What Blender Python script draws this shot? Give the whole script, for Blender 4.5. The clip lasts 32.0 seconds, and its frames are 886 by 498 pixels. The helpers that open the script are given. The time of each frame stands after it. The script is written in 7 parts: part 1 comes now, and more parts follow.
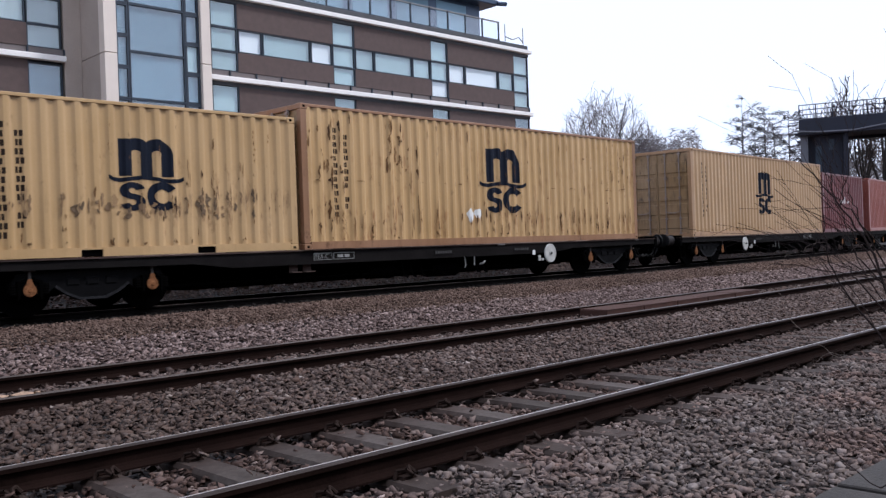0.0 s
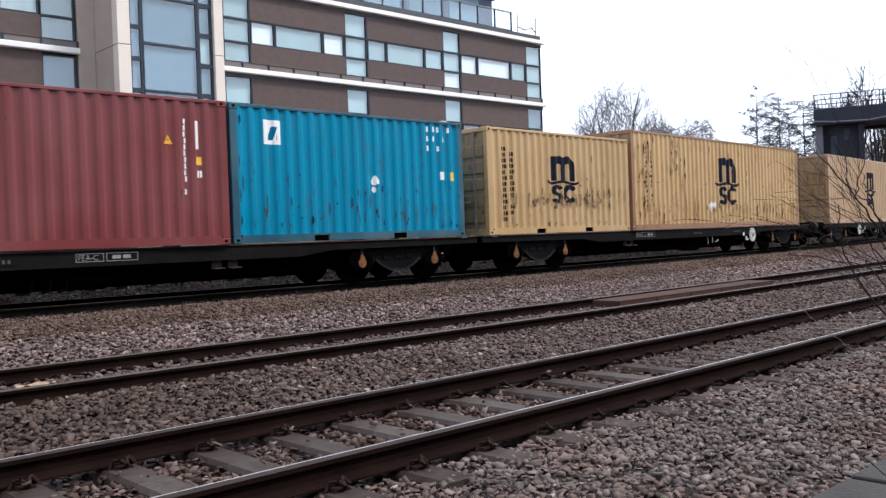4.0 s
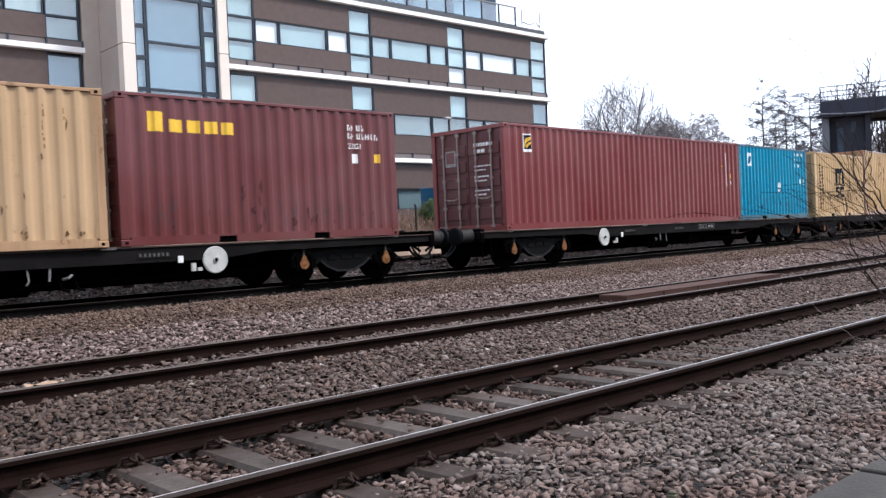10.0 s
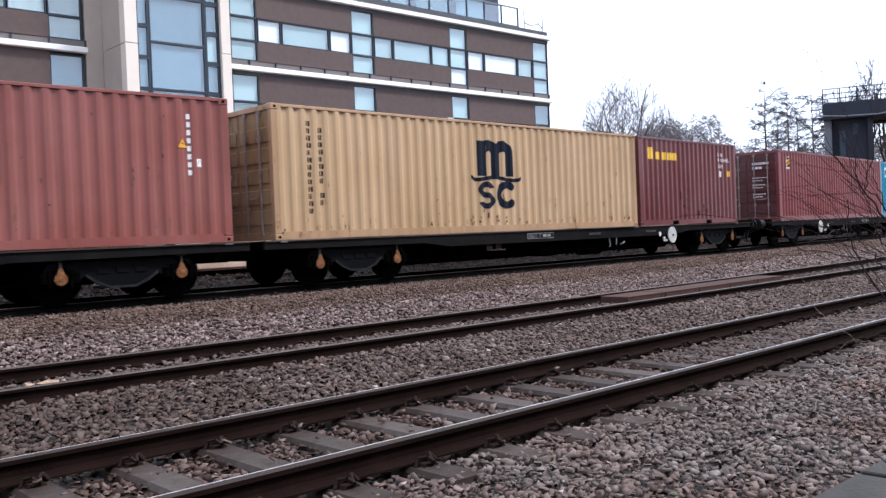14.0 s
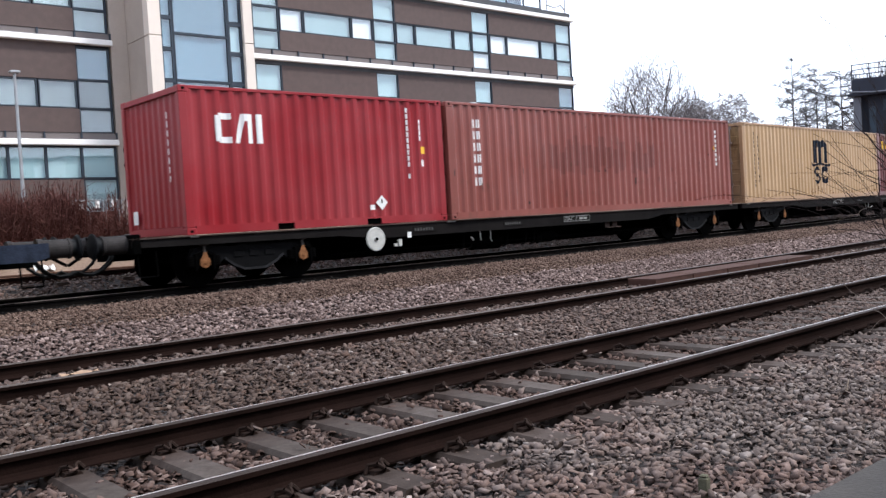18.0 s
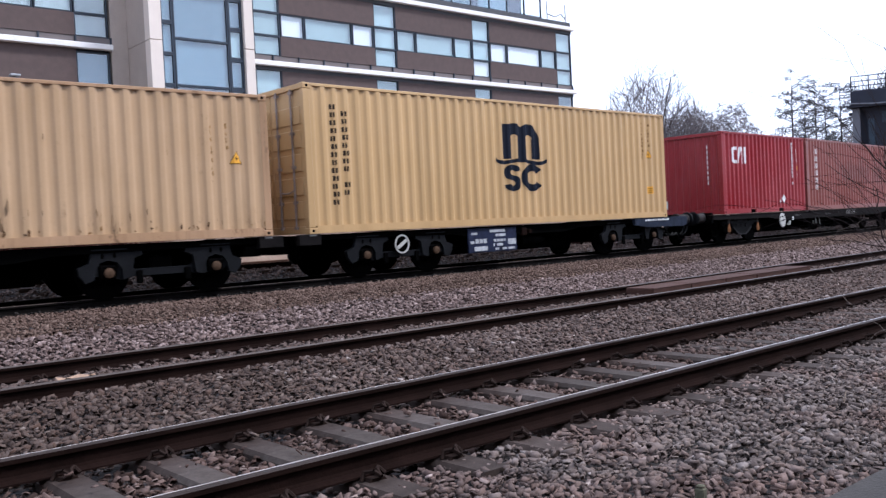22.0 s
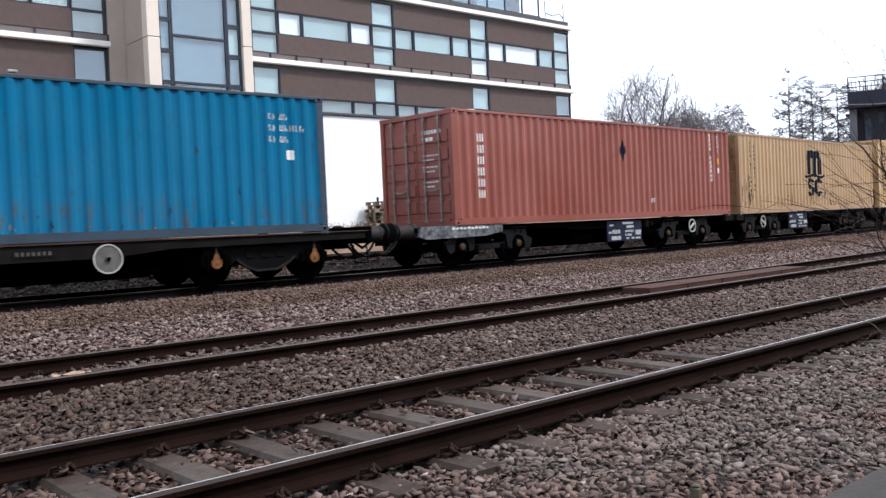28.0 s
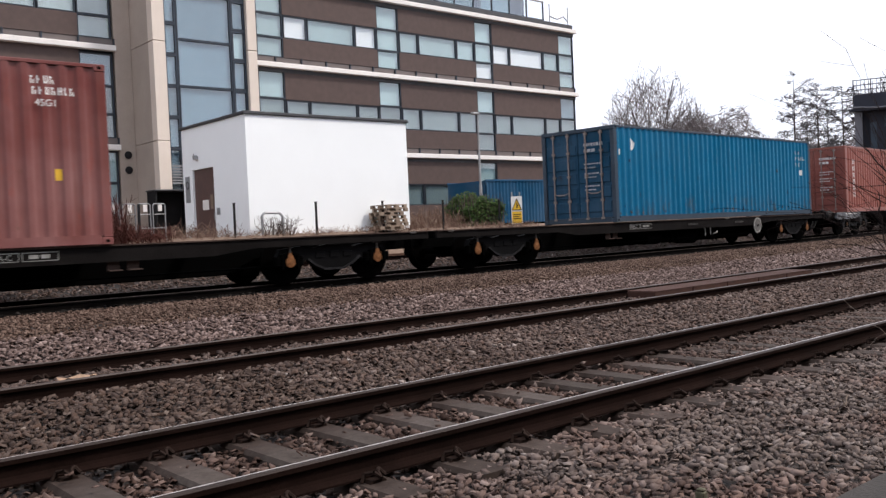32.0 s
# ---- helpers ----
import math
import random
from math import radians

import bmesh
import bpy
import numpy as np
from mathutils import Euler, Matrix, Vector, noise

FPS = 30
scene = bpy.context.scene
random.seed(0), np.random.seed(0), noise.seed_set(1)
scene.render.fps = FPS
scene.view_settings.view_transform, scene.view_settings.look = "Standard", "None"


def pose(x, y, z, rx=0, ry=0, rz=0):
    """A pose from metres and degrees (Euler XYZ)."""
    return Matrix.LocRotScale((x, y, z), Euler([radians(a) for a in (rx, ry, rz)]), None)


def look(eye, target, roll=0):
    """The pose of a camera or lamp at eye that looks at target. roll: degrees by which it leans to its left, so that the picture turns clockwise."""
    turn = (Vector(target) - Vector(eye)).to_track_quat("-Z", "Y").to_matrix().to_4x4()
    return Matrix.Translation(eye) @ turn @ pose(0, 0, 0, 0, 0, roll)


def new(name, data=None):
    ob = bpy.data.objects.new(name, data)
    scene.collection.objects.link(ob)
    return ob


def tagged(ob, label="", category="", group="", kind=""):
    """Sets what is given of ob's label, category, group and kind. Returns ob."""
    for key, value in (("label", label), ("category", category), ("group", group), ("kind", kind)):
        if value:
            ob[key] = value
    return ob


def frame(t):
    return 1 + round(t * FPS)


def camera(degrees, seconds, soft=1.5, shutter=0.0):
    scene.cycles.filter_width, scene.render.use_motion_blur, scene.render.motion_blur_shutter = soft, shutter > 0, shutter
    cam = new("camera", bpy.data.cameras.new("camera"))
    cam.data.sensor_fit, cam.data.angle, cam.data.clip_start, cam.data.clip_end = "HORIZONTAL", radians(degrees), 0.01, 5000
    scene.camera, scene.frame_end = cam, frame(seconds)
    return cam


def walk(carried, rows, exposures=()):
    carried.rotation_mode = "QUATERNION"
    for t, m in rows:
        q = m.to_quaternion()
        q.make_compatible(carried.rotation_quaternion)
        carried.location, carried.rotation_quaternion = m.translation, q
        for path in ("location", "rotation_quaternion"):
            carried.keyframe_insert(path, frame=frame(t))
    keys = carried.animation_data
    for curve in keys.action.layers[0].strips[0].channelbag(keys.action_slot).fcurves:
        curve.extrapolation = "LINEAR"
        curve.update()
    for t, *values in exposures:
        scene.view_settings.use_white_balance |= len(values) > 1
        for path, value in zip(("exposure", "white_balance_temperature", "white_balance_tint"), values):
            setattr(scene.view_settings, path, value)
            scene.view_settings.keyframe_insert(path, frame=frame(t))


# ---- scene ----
cam = camera(53.18, 32.0, soft=1.38, shutter=0.2)
walk(cam, [
    (0, pose(0, 0, 1.228, 89.84, 2.03, -43.63)), (0.5, pose(0, 0, 1.228, 90.01, 2.10, -43.40)), (1, pose(0, 0, 1.228, 89.92, 2.07, -43.35)),
    (1.5, pose(0, 0, 1.228, 89.52, 2.65, -42.51)), (2, pose(0, 0, 1.228, 89.32, 2.62, -42.34)), (2.5, pose(0, 0, 1.228, 89.29, 2.71, -42.62)),
    (4.5, pose(0, 0, 1.228, 89.30, 1.91, -42.77)), (5, pose(0, 0, 1.228, 89.25, 2.06, -42.48)), (5.5, pose(0, 0, 1.228, 88.90, 2.58, -42.21)),
    (6, pose(0, 0, 1.228, 88.83, 2.79, -42.16)), (6.5, pose(0, 0, 1.228, 88.89, 2.79, -42.14)), (7, pose(0, 0, 1.228, 89.14, 2.49, -42.29)),
    (7.5, pose(0, 0, 1.228, 89.20, 2.24, -42.35)), (8, pose(0, 0, 1.228, 89.16, 2.30, -42.43)), (8.5, pose(0, 0, 1.228, 89.10, 2.38, -42.24)),
    (9, pose(0, 0, 1.228, 89.11, 2.51, -42.23)), (9.5, pose(0, 0, 1.228, 89.05, 2.73, -42.19)), (10, pose(0, 0, 1.228, 89.05, 2.57, -42.44)),
    (10.5, pose(0, 0, 1.228, 89.04, 2.58, -42.57)), (11, pose(0, 0, 1.228, 89.08, 2.59, -42.60)), (11.5, pose(0, 0, 1.228, 89.04, 2.58, -42.58)),
    (12, pose(0, 0, 1.228, 89.00, 2.39, -42.64)), (12.5, pose(0, 0, 1.228, 88.97, 2.32, -42.54)), (13, pose(0, 0, 1.228, 89.04, 2.21, -42.55)),
    (13.5, pose(0, 0, 1.228, 89.14, 2.29, -42.43)), (15.5, pose(0, 0, 1.228, 88.94, 2.47, -42.08)), (16, pose(0, 0, 1.228, 89.00, 2.55, -41.84)),
    (16.5, pose(0, 0, 1.228, 88.74, 2.51, -41.38)), (17, pose(0, 0, 1.228, 88.34, 3.19, -41.02)), (17.5, pose(0, 0, 1.228, 88.25, 3.34, -40.82)),
    (18, pose(0, 0, 1.228, 88.24, 3.40, -40.70)), (18.5, pose(0, 0, 1.228, 88.43, 3.03, -41.10)), (19, pose(0, 0, 1.228, 88.64, 2.85, -41.30)),
    (19.5, pose(0, 0, 1.228, 88.48, 2.96, -41.21)), (20, pose(0, 0, 1.228, 88.44, 3.20, -40.98)), (20.5, pose(0, 0, 1.228, 88.46, 3.27, -41.03)),
    (21, pose(0, 0, 1.228, 88.47, 2.96, -41.08)), (21.5, pose(0, 0, 1.228, 88.66, 2.92, -41.01)), (22, pose(0, 0, 1.228, 88.71, 2.85, -40.78)),
    (22.5, pose(0, 0, 1.228, 88.73, 2.77, -40.64)), (23, pose(0, 0, 1.228, 88.75, 2.74, -40.88)), (23.5, pose(0, 0, 1.228, 88.82, 2.62, -40.94)),
    (24, pose(0, 0, 1.228, 88.76, 2.77, -40.88)), (24.5, pose(0, 0, 1.228, 88.70, 2.89, -40.75)), (25, pose(0, 0, 1.228, 88.68, 3.02, -40.85)),
    (25.5, pose(0, 0, 1.228, 88.59, 3.08, -40.89)), (27.5, pose(0, 0, 1.228, 88.65, 2.62, -41.04)), (28, pose(0, 0, 1.228, 88.61, 2.54, -40.98)),
    (28.5, pose(0, 0, 1.228, 88.66, 2.54, -40.83)), (29, pose(0, 0, 1.228, 88.64, 2.63, -40.78)), (29.5, pose(0, 0, 1.228, 88.62, 2.61, -40.91)),
    (30, pose(0, 0, 1.228, 88.66, 2.60, -41.02)), (30.5, pose(0, 0, 1.228, 88.70, 2.52, -41.05)), (31, pose(0, 0, 1.228, 88.96, 2.63, -40.96)),
    (31.5, pose(0, 0, 1.228, 88.94, 2.73, -40.79)), (32, pose(0, 0, 1.228, 88.84, 2.59, -40.68)),
], exposures=[(0, -0.18, 6050, 14), (1, -0.10, 6150, 12), (2, 0.07, 6250, 11), (4, 0.22, 6300, 10), (6, 0.43, 6320, 10), (9, 0.47, 6350, 10), (10, 0.47, 6250, 10), (11, 0.45, 6150, 11.2), (12, 0.44, 5950, 12.5), (13, 0.44, 5950, 12.5), (15, 0.43, 6200, 10), (17, 0.43, 6300, 10), (19, 0.43, 6300, 10), (20, 0.43, 6100, 12.2), (21, 0.37, 5900, 14.5), (23, 0.17, 5850, 14.5), (24, 0.18, 5900, 14.5), (25, 0.16, 6100, 13), (27, 0.26, 6350, 10), (28, 0.32, 6450, 10), (29, 0.45, 6550, 10), (30, 0.42, 6600, 10), (30.6, 0.15, 6700, 12), (31, 0.02, 6900, 14), (32, -0.03, 6950, 14)])

# ---- light: overcast winter day, soft sun behind the camera ----
world = bpy.data.worlds.new("overcast_sky")
scene.world = world
world.use_nodes = True
wn = world.node_tree
sky = wn.nodes.new("ShaderNodeTexSky")
sky.sky_type = "NISHITA"
sky.sun_disc = False
sky.sun_elevation = radians(51)
sky.sun_rotation = radians(137)
cloud = wn.nodes.new("ShaderNodeMix")
cloud.data_type = "RGBA"
cloud.inputs[0].default_value = 0.12
cloud.inputs[6].default_value = (9.0, 9.7, 11.2, 1)
wn.links.new(sky.outputs[0], cloud.inputs[7])
wn.links.new(cloud.outputs[2], wn.nodes["Background"].inputs[0])
wn.nodes["Background"].inputs[1].default_value = 0.14
sun = new("sun", bpy.data.lights.new("sun", "SUN"))
sun.data.energy, sun.data.angle, sun.data.color = 3.1, radians(9), (1.0, 0.97, 0.93)
sun.matrix_world = look((0, 0, 0), (-0.42, 0.46, -0.78))


# ---- materials ----
def nodes_of(name):
    m = bpy.data.materials.new(name)
    m.use_nodes = True
    return m, m.node_tree.nodes, m.node_tree.links, m.node_tree.nodes["Principled BSDF"]


def ramp(n, l, src, stops):
    r = n.new("ShaderNodeValToRGB")
    while len(r.color_ramp.elements) < len(stops):
        r.color_ramp.elements.new(0.5)
    for e, (p, c) in zip(r.color_ramp.elements, stops):
        e.position = p
        e.color = (*c, 1) if len(c) == 3 else c
    l.new(src, r.inputs[0])
    return r.outputs[0]


def noise_tex(n, l, scale, detail=4.0, stretch=None, coords="Object", rough=0.55):
    tc = n.new("ShaderNodeTexCoord")
    t = n.new("ShaderNodeTexNoise")
    t.inputs["Scale"].default_value = scale
    t.inputs["Detail"].default_value = detail
    t.inputs["Roughness"].default_value = rough
    if stretch:
        mp = n.new("ShaderNodeMapping")
        mp.inputs["Scale"].default_value = stretch
        l.new(tc.outputs[coords], mp.inputs[0])
        l.new(mp.outputs[0], t.inputs["Vector"])
    else:
        l.new(tc.outputs[coords], t.inputs["Vector"])
    return t.outputs[0]


def mixcol(n, l, fac, a, b, kind="MIX"):
    m = n.new("ShaderNodeMix")
    m.data_type, m.blend_type = "RGBA", kind
    for sock, v in ((m.inputs[0], fac), (m.inputs[6], a), (m.inputs[7], b)):
        if isinstance(v, (int, float)):
            sock.default_value = v
        elif isinstance(v, tuple):
            sock.default_value = (*v, 1) if len(v) == 3 else v
        else:
            l.new(v, sock)
    return m.outputs[2]


def bump(n, l, bsdf, src, strength, dist=0.01):
    b = n.new("ShaderNodeBump")
    b.inputs["Strength"].default_value = strength
    b.inputs["Distance"].default_value = dist
    l.new(src, b.inputs["Height"])
    l.new(b.outputs[0], bsdf.inputs["Normal"])


def tone(c, k):
    return tuple(min(1, v * k) for v in c)


def surface(name, col, rough=0.6, metal=0.0, var=0.25, scale=3.0, fine=40.0, relief=0.2, stretch=None, spec=None):
    """A plain material with variation at two scales and fine relief."""
    m, n, l, b = nodes_of(name)
    big = noise_tex(n, l, scale, 5, stretch)
    small = noise_tex(n, l, fine, 3, stretch)
    c1 = ramp(n, l, big, [(0.25, tone(col, 1 - var)), (0.75, tone(col, 1 + var))])
    c2 = ramp(n, l, small, [(0.3, (1 - var * 0.7,) * 3), (0.7, (1 + var * 0.3,) * 3)])
    l.new(mixcol(n, l, 1.0, c1, c2, "MULTIPLY"), b.inputs["Base Color"])
    b.inputs["Roughness"].default_value = rough
    b.inputs["Metallic"].default_value = metal
    if spec is not None:
        b.inputs["Specular IOR Level"].default_value = spec
    if relief:
        bump(n, l, b, small, relief)
    return m


def scaled(n, l, src, k):
    q = n.new("ShaderNodeMath")
    q.operation = "MULTIPLY"
    q.inputs[1].default_value = k
    l.new(src, q.inputs[0])
    return q.outputs[0]


def steel_paint(name, col, rust=0.5, fade=0.12, dirt=(0.10, 0.055, 0.03), scuffs=(), gloss=0.30, shine=0.30):
    """Painted corrugated steel: faded in patches, rust runs and scuffs."""
    m, n, l, b = nodes_of(name)
    big = noise_tex(n, l, 0.55, 4)
    runs = noise_tex(n, l, 1.0, 6, (5.5, 5.5, 0.32), rough=0.65)
    spots = noise_tex(n, l, 2.3, 8, (1.6, 1.6, 1.0), rough=0.72)
    grain = noise_tex(n, l, 28, 3)
    panel = noise_tex(n, l, 1.0, 2, (2.6, 0.2, 0.12))
    pale = tuple(v + (0.55 - v) * 0.25 for v in col)
    c = ramp(n, l, big, [(0.3, tone(col, 1 - fade)), (0.7, tuple(a + (p - a) * fade * 2 for a, p in zip(col, pale)))])
    c = mixcol(n, l, 1.0, c, ramp(n, l, panel, [(0.3, (0.9, 0.9, 0.9)), (0.7, (1.05, 1.05, 1.05))]), "MULTIPLY")
    f1 = ramp(n, l, runs, [(0.56 - 0.06 * rust, (0, 0, 0)), (0.80 - 0.05 * rust, (0.55 * min(1, rust + 0.2),) * 3)])
    f2 = ramp(n, l, spots, [(0.64 - 0.05 * rust, (0, 0, 0)), (0.73 - 0.05 * rust, (0.85 * min(1, rust + 0.1),) * 3)])
    c = mixcol(n, l, f1, c, tuple(0.5 * a + 0.5 * d for a, d in zip(tone(col, 0.62), dirt)))
    c = mixcol(n, l, f2, c, dirt)
    # scraped bands: (low edge, high edge, share covered, colour) in the container's own height
    for k, (z0, z1, share, col2) in enumerate(scuffs):
        xyz = n.new("ShaderNodeSeparateXYZ")
        tc = n.new("ShaderNodeTexCoord")
        l.new(tc.outputs["Object"], xyz.inputs[0])
        wob = n.new("ShaderNodeMath")
        wob.operation = "MULTIPLY_ADD"
        wob.inputs[1].default_value = 0.9
        l.new(noise_tex(n, l, 1.0, 4, (9 + k, 9, 0.3), rough=0.7), wob.inputs[0])
        l.new(xyz.outputs[2], wob.inputs[2])
        h, e = 3.4, 0.08
        band = ramp(n, l, scaled(n, l, wob.outputs[0], 1 / h), [((z0 + 0.45 - e) / h, (0, 0, 0)), ((z0 + 0.45 + e) / h, (1, 1, 1)), ((z1 + 0.45 - e) / h, (1, 1, 1)), ((z1 + 0.45 + 2 * e) / h, (0, 0, 0))])
        fine = noise_tex(n, l, 1.0, 6, (8, 8, 2.2), rough=0.72)
        where = noise_tex(n, l, 0.9 + 0.3 * k, 3, (1, 1, 0.3))
        m1 = ramp(n, l, fine, [(0.63 - 0.16 * share, (0, 0, 0)), (0.78 - 0.14 * share, (0.8,) * 3)])
        m2 = ramp(n, l, where, [(0.55 - 0.2 * share, (0.1,) * 3), (0.62 - 0.1 * share, (1,) * 3)])
        f = mixcol(n, l, 1.0, mixcol(n, l, 1.0, m1, m2, "MULTIPLY"), band, "MULTIPLY")
        c = mixcol(n, l, f, c, col2)
    c = mixcol(n, l, 1.0, c, ramp(n, l, grain, [(0.35, (0.965, 0.965, 0.965)), (0.7, (1.015, 1.015, 1.015))]), "MULTIPLY")
    l.new(c, b.inputs["Base Color"])
    b.inputs["Roughness"].default_value = gloss
    b.inputs["Specular IOR Level"].default_value = shine
    bump(n, l, b, spots, 0.12, 0.01)
    return m


def islands(name, stops, rough=0.85, relief=0.2, scale=60, patch=None):
    """Each stone or twig of a joined mesh takes its own tone."""
    m, n, l, b = nodes_of(name)
    g = n.new("ShaderNodeNewGeometry")
    c = ramp(n, l, g.outputs["Random Per Island"], stops)
    big = noise_tex(n, l, 0.7, 4)
    c = mixcol(n, l, 1.0, c, ramp(n, l, big, [(0.3, (0.78, 0.76, 0.75)), (0.7, (1.12, 1.1, 1.08))]), "MULTIPLY")
    if patch:
        c = mixcol(n, l, 1.0, c, ramp(n, l, noise_tex(n, l, 1.1, 5), [(0.45, (1, 1, 1)), (0.62, patch)]), "MULTIPLY")
    s = noise_tex(n, l, scale, 3)
    c = mixcol(n, l, 1.0, c, ramp(n, l, s, [(0.3, (0.84, 0.84, 0.84)), (0.7, (1.07, 1.07, 1.07))]), "MULTIPLY")
    l.new(c, b.inputs["Base Color"])
    b.inputs["Roughness"].default_value = rough
    b.inputs["Specular IOR Level"].default_value = 0.12
    bump(n, l, b, s, relief, 0.01)
    return m


def per_object(name, col, spread=0.2, rough=0.7, relief=0.2, fine=50, mottle=1.0, folds=None):
    m, n, l, b = nodes_of(name)
    o = n.new("ShaderNodeObjectInfo")
    c = ramp(n, l, o.outputs["Random"], [(0.0, tone(col, 1 - spread)), (1.0, tone(col, 1 + spread))])
    s = noise_tex(n, l, fine, 4)
    big = noise_tex(n, l, 1.0 if folds else 4, 5, folds)
    c = mixcol(n, l, 1.0, c, ramp(n, l, big, [(0.3, (1 - 0.2 * mottle, 1 - 0.21 * mottle, 1 - 0.22 * mottle)), (0.7, (1.12, 1.1, 1.08))]), "MULTIPLY")
    c = mixcol(n, l, 1.0, c, ramp(n, l, s, [(0.3, (1 - 0.18 * mottle,) * 3), (0.7, (1.0 + 0.08 * mottle,) * 3)]), "MULTIPLY")
    l.new(c, b.inputs["Base Color"])
    b.inputs["Roughness"].default_value = rough
    b.inputs["Specular IOR Level"].default_value = 0.2
    bump(n, l, b, s, relief, 0.008)
    return m


def glass_sheet(name, tint=(0.95, 0.98, 0.99), gloss=0.10):
    m = bpy.data.materials.new(name)
    m.use_nodes = True
    n, l = m.node_tree.nodes, m.node_tree.links
    n.remove(n["Principled BSDF"])
    tr, gl, fr, mx = (n.new("ShaderNodeBsdfTransparent"), n.new("ShaderNodeBsdfGlossy"), n.new("ShaderNodeLayerWeight"), n.new("ShaderNodeMixShader"))
    pw = n.new("ShaderNodeMath")
    pw.operation = "POWER"
    pw.inputs[1].default_value = 3.0
    ad = n.new("ShaderNodeMath")
    ad.operation = "MULTIPLY_ADD"
    ad.inputs[1].default_value, ad.inputs[2].default_value = 0.85, gloss
    tr.inputs[0].default_value = (*tint, 1)
    gl.inputs["Roughness"].default_value = 0.03
    l.new(fr.outputs["Facing"], pw.inputs[0])
    l.new(pw.outputs[0], ad.inputs[0])
    l.new(ad.outputs[0], mx.inputs[0])
    l.new(tr.outputs[0], mx.inputs[1])
    l.new(gl.outputs[0], mx.inputs[2])
    l.new(mx.outputs[0], n["Material Output"].inputs[0])
    return m


M_yellow = steel_paint("yellow_container_paint", (0.475, 0.306, 0.164), 0.4, scuffs=((0.1, 0.32, 0.5, (0.12, 0.07, 0.04)),))
M_yellow_worn = steel_paint("yellow_container_paint_rusted", (0.535, 0.338, 0.150), 0.6, scuffs=((0.1, 0.75, 0.75, (0.22, 0.095, 0.038)), (0.6, 2.8, 0.50, (0.24, 0.105, 0.042))))
M_yellow_edge = steel_paint("rust_bitten_yellow_frame", (0.41, 0.245, 0.13), 1.0)
M_rusty_edge = steel_paint("rusty_orange_frame", (0.30, 0.155, 0.08), 1.0)
M_yellow_scraped = steel_paint("yellow_container_paint_scraped", (0.505, 0.325, 0.150), 0.4, scuffs=((0.65, 1.05, 0.80, (0.17, 0.105, 0.06)), (0.1, 1.6, 0.42, (0.20, 0.105, 0.05))))
M_yellow_new = steel_paint("yellow_container_paint_fresh", (0.52, 0.332, 0.152), 0.1, 0.06)
M_brown = steel_paint("red_brown_container_paint", (0.1625, 0.0181, 0.0169), 0.25, gloss=0.34, shine=0.55)
M_maroon = steel_paint("maroon_container_paint", (0.1219, 0.0186, 0.0190), 0.4, gloss=0.34, shine=0.55)
M_maroon_scraped = steel_paint("scraped_maroon_container_paint", (0.1196, 0.0186, 0.0186), 0.4, scuffs=((0.25, 0.75, 0.7, (0.0520, 0.0397, 0.0397)),), gloss=0.34, shine=0.55)
M_red = steel_paint("red_container_paint", (0.265, 0.011, 0.017), 0.15, gloss=0.34, shine=0.28)
M_orange = steel_paint("faded_orange_brown_container_paint", (0.2700, 0.0695, 0.0479), 0.3, gloss=0.34, shine=0.42)
M_rust = steel_paint("rust_brown_container_paint", (0.228, 0.056, 0.042), 0.7, gloss=0.34, shine=0.45)
M_rust_patch = steel_paint("overpainted_rust_brown_patch", (0.185, 0.053, 0.043), 0.7)
M_cyan = steel_paint("bright_blue_container_paint", (0.0005, 0.205, 0.340), 0.75, 0.03, dirt=(0.085, 0.04, 0.036), scuffs=((0.2, 2.4, 0.38, (0.06, 0.055, 0.06)), (0.1, 0.5, 0.6, (0.03, 0.06, 0.08))), shine=0.12)
M_cyan_edge = steel_paint("rust_bitten_dark_teal_frame", (0.012, 0.085, 0.125), 1.0, 0.2, dirt=(0.045, 0.035, 0.034))
M_blue = steel_paint("blue_container_paint", (0.0003, 0.1298, 0.2603), 0.55, 0.05, dirt=(0.0500, 0.0441, 0.0480), scuffs=((0.1, 0.55, 0.75, (0.0900, 0.0811, 0.0640)), (1.0, 2.4, 0.30, (0.0300, 0.0579, 0.0800))), shine=0.05)
M_blue_rub = islands("purple_brown_worn_patches", [(0.0, (0.012, 0.022, 0.060)), (0.5, (0.045, 0.042, 0.070)), (0.8, (0.085, 0.055, 0.050)), (1.0, (0.05, 0.12, 0.18))], 0.7, 0.1)
M_panel_mark = surface("grimy_white_stencil_paint", (0.42, 0.43, 0.44), 0.7, 0, 0.4, 7, spec=0.1)
M_yard_blue = steel_paint("faded_dark_blue_yard_paint", (0.002, 0.066, 0.145), 0.6, 0.15, dirt=(0.04, 0.04, 0.05), shine=0.05)
# door paints: grime plus the shade of the end face, in the colour
M_blue_door = steel_paint("grimy_shaded_blue_door_paint", (0.001, 0.060, 0.125), 0.9, 0.2, dirt=(0.03, 0.035, 0.045), scuffs=((0.1, 2.4, 0.7, (0.02, 0.04, 0.06)),), shine=0.05)
M_maroon_door = steel_paint("grimy_shaded_maroon_door_paint", (0.088, 0.017, 0.018), 0.6, 0.15, dirt=(0.03, 0.018, 0.016), shine=0.3)
M_brown_worn = steel_paint("streaked_red_brown_container_paint", (0.1904, 0.0267, 0.0189), 0.45, 0.35, scuffs=((0.2, 2.6, 0.5, (0.2464, 0.0644, 0.0495)),))
M_navy = surface("navy_marking_paint", (0.008, 0.011, 0.02), 0.6, var=0.2, relief=0, spec=0.1)
M_white_mark = surface("white_marking_paint", (0.72, 0.72, 0.70), 0.6, var=0.12, relief=0)
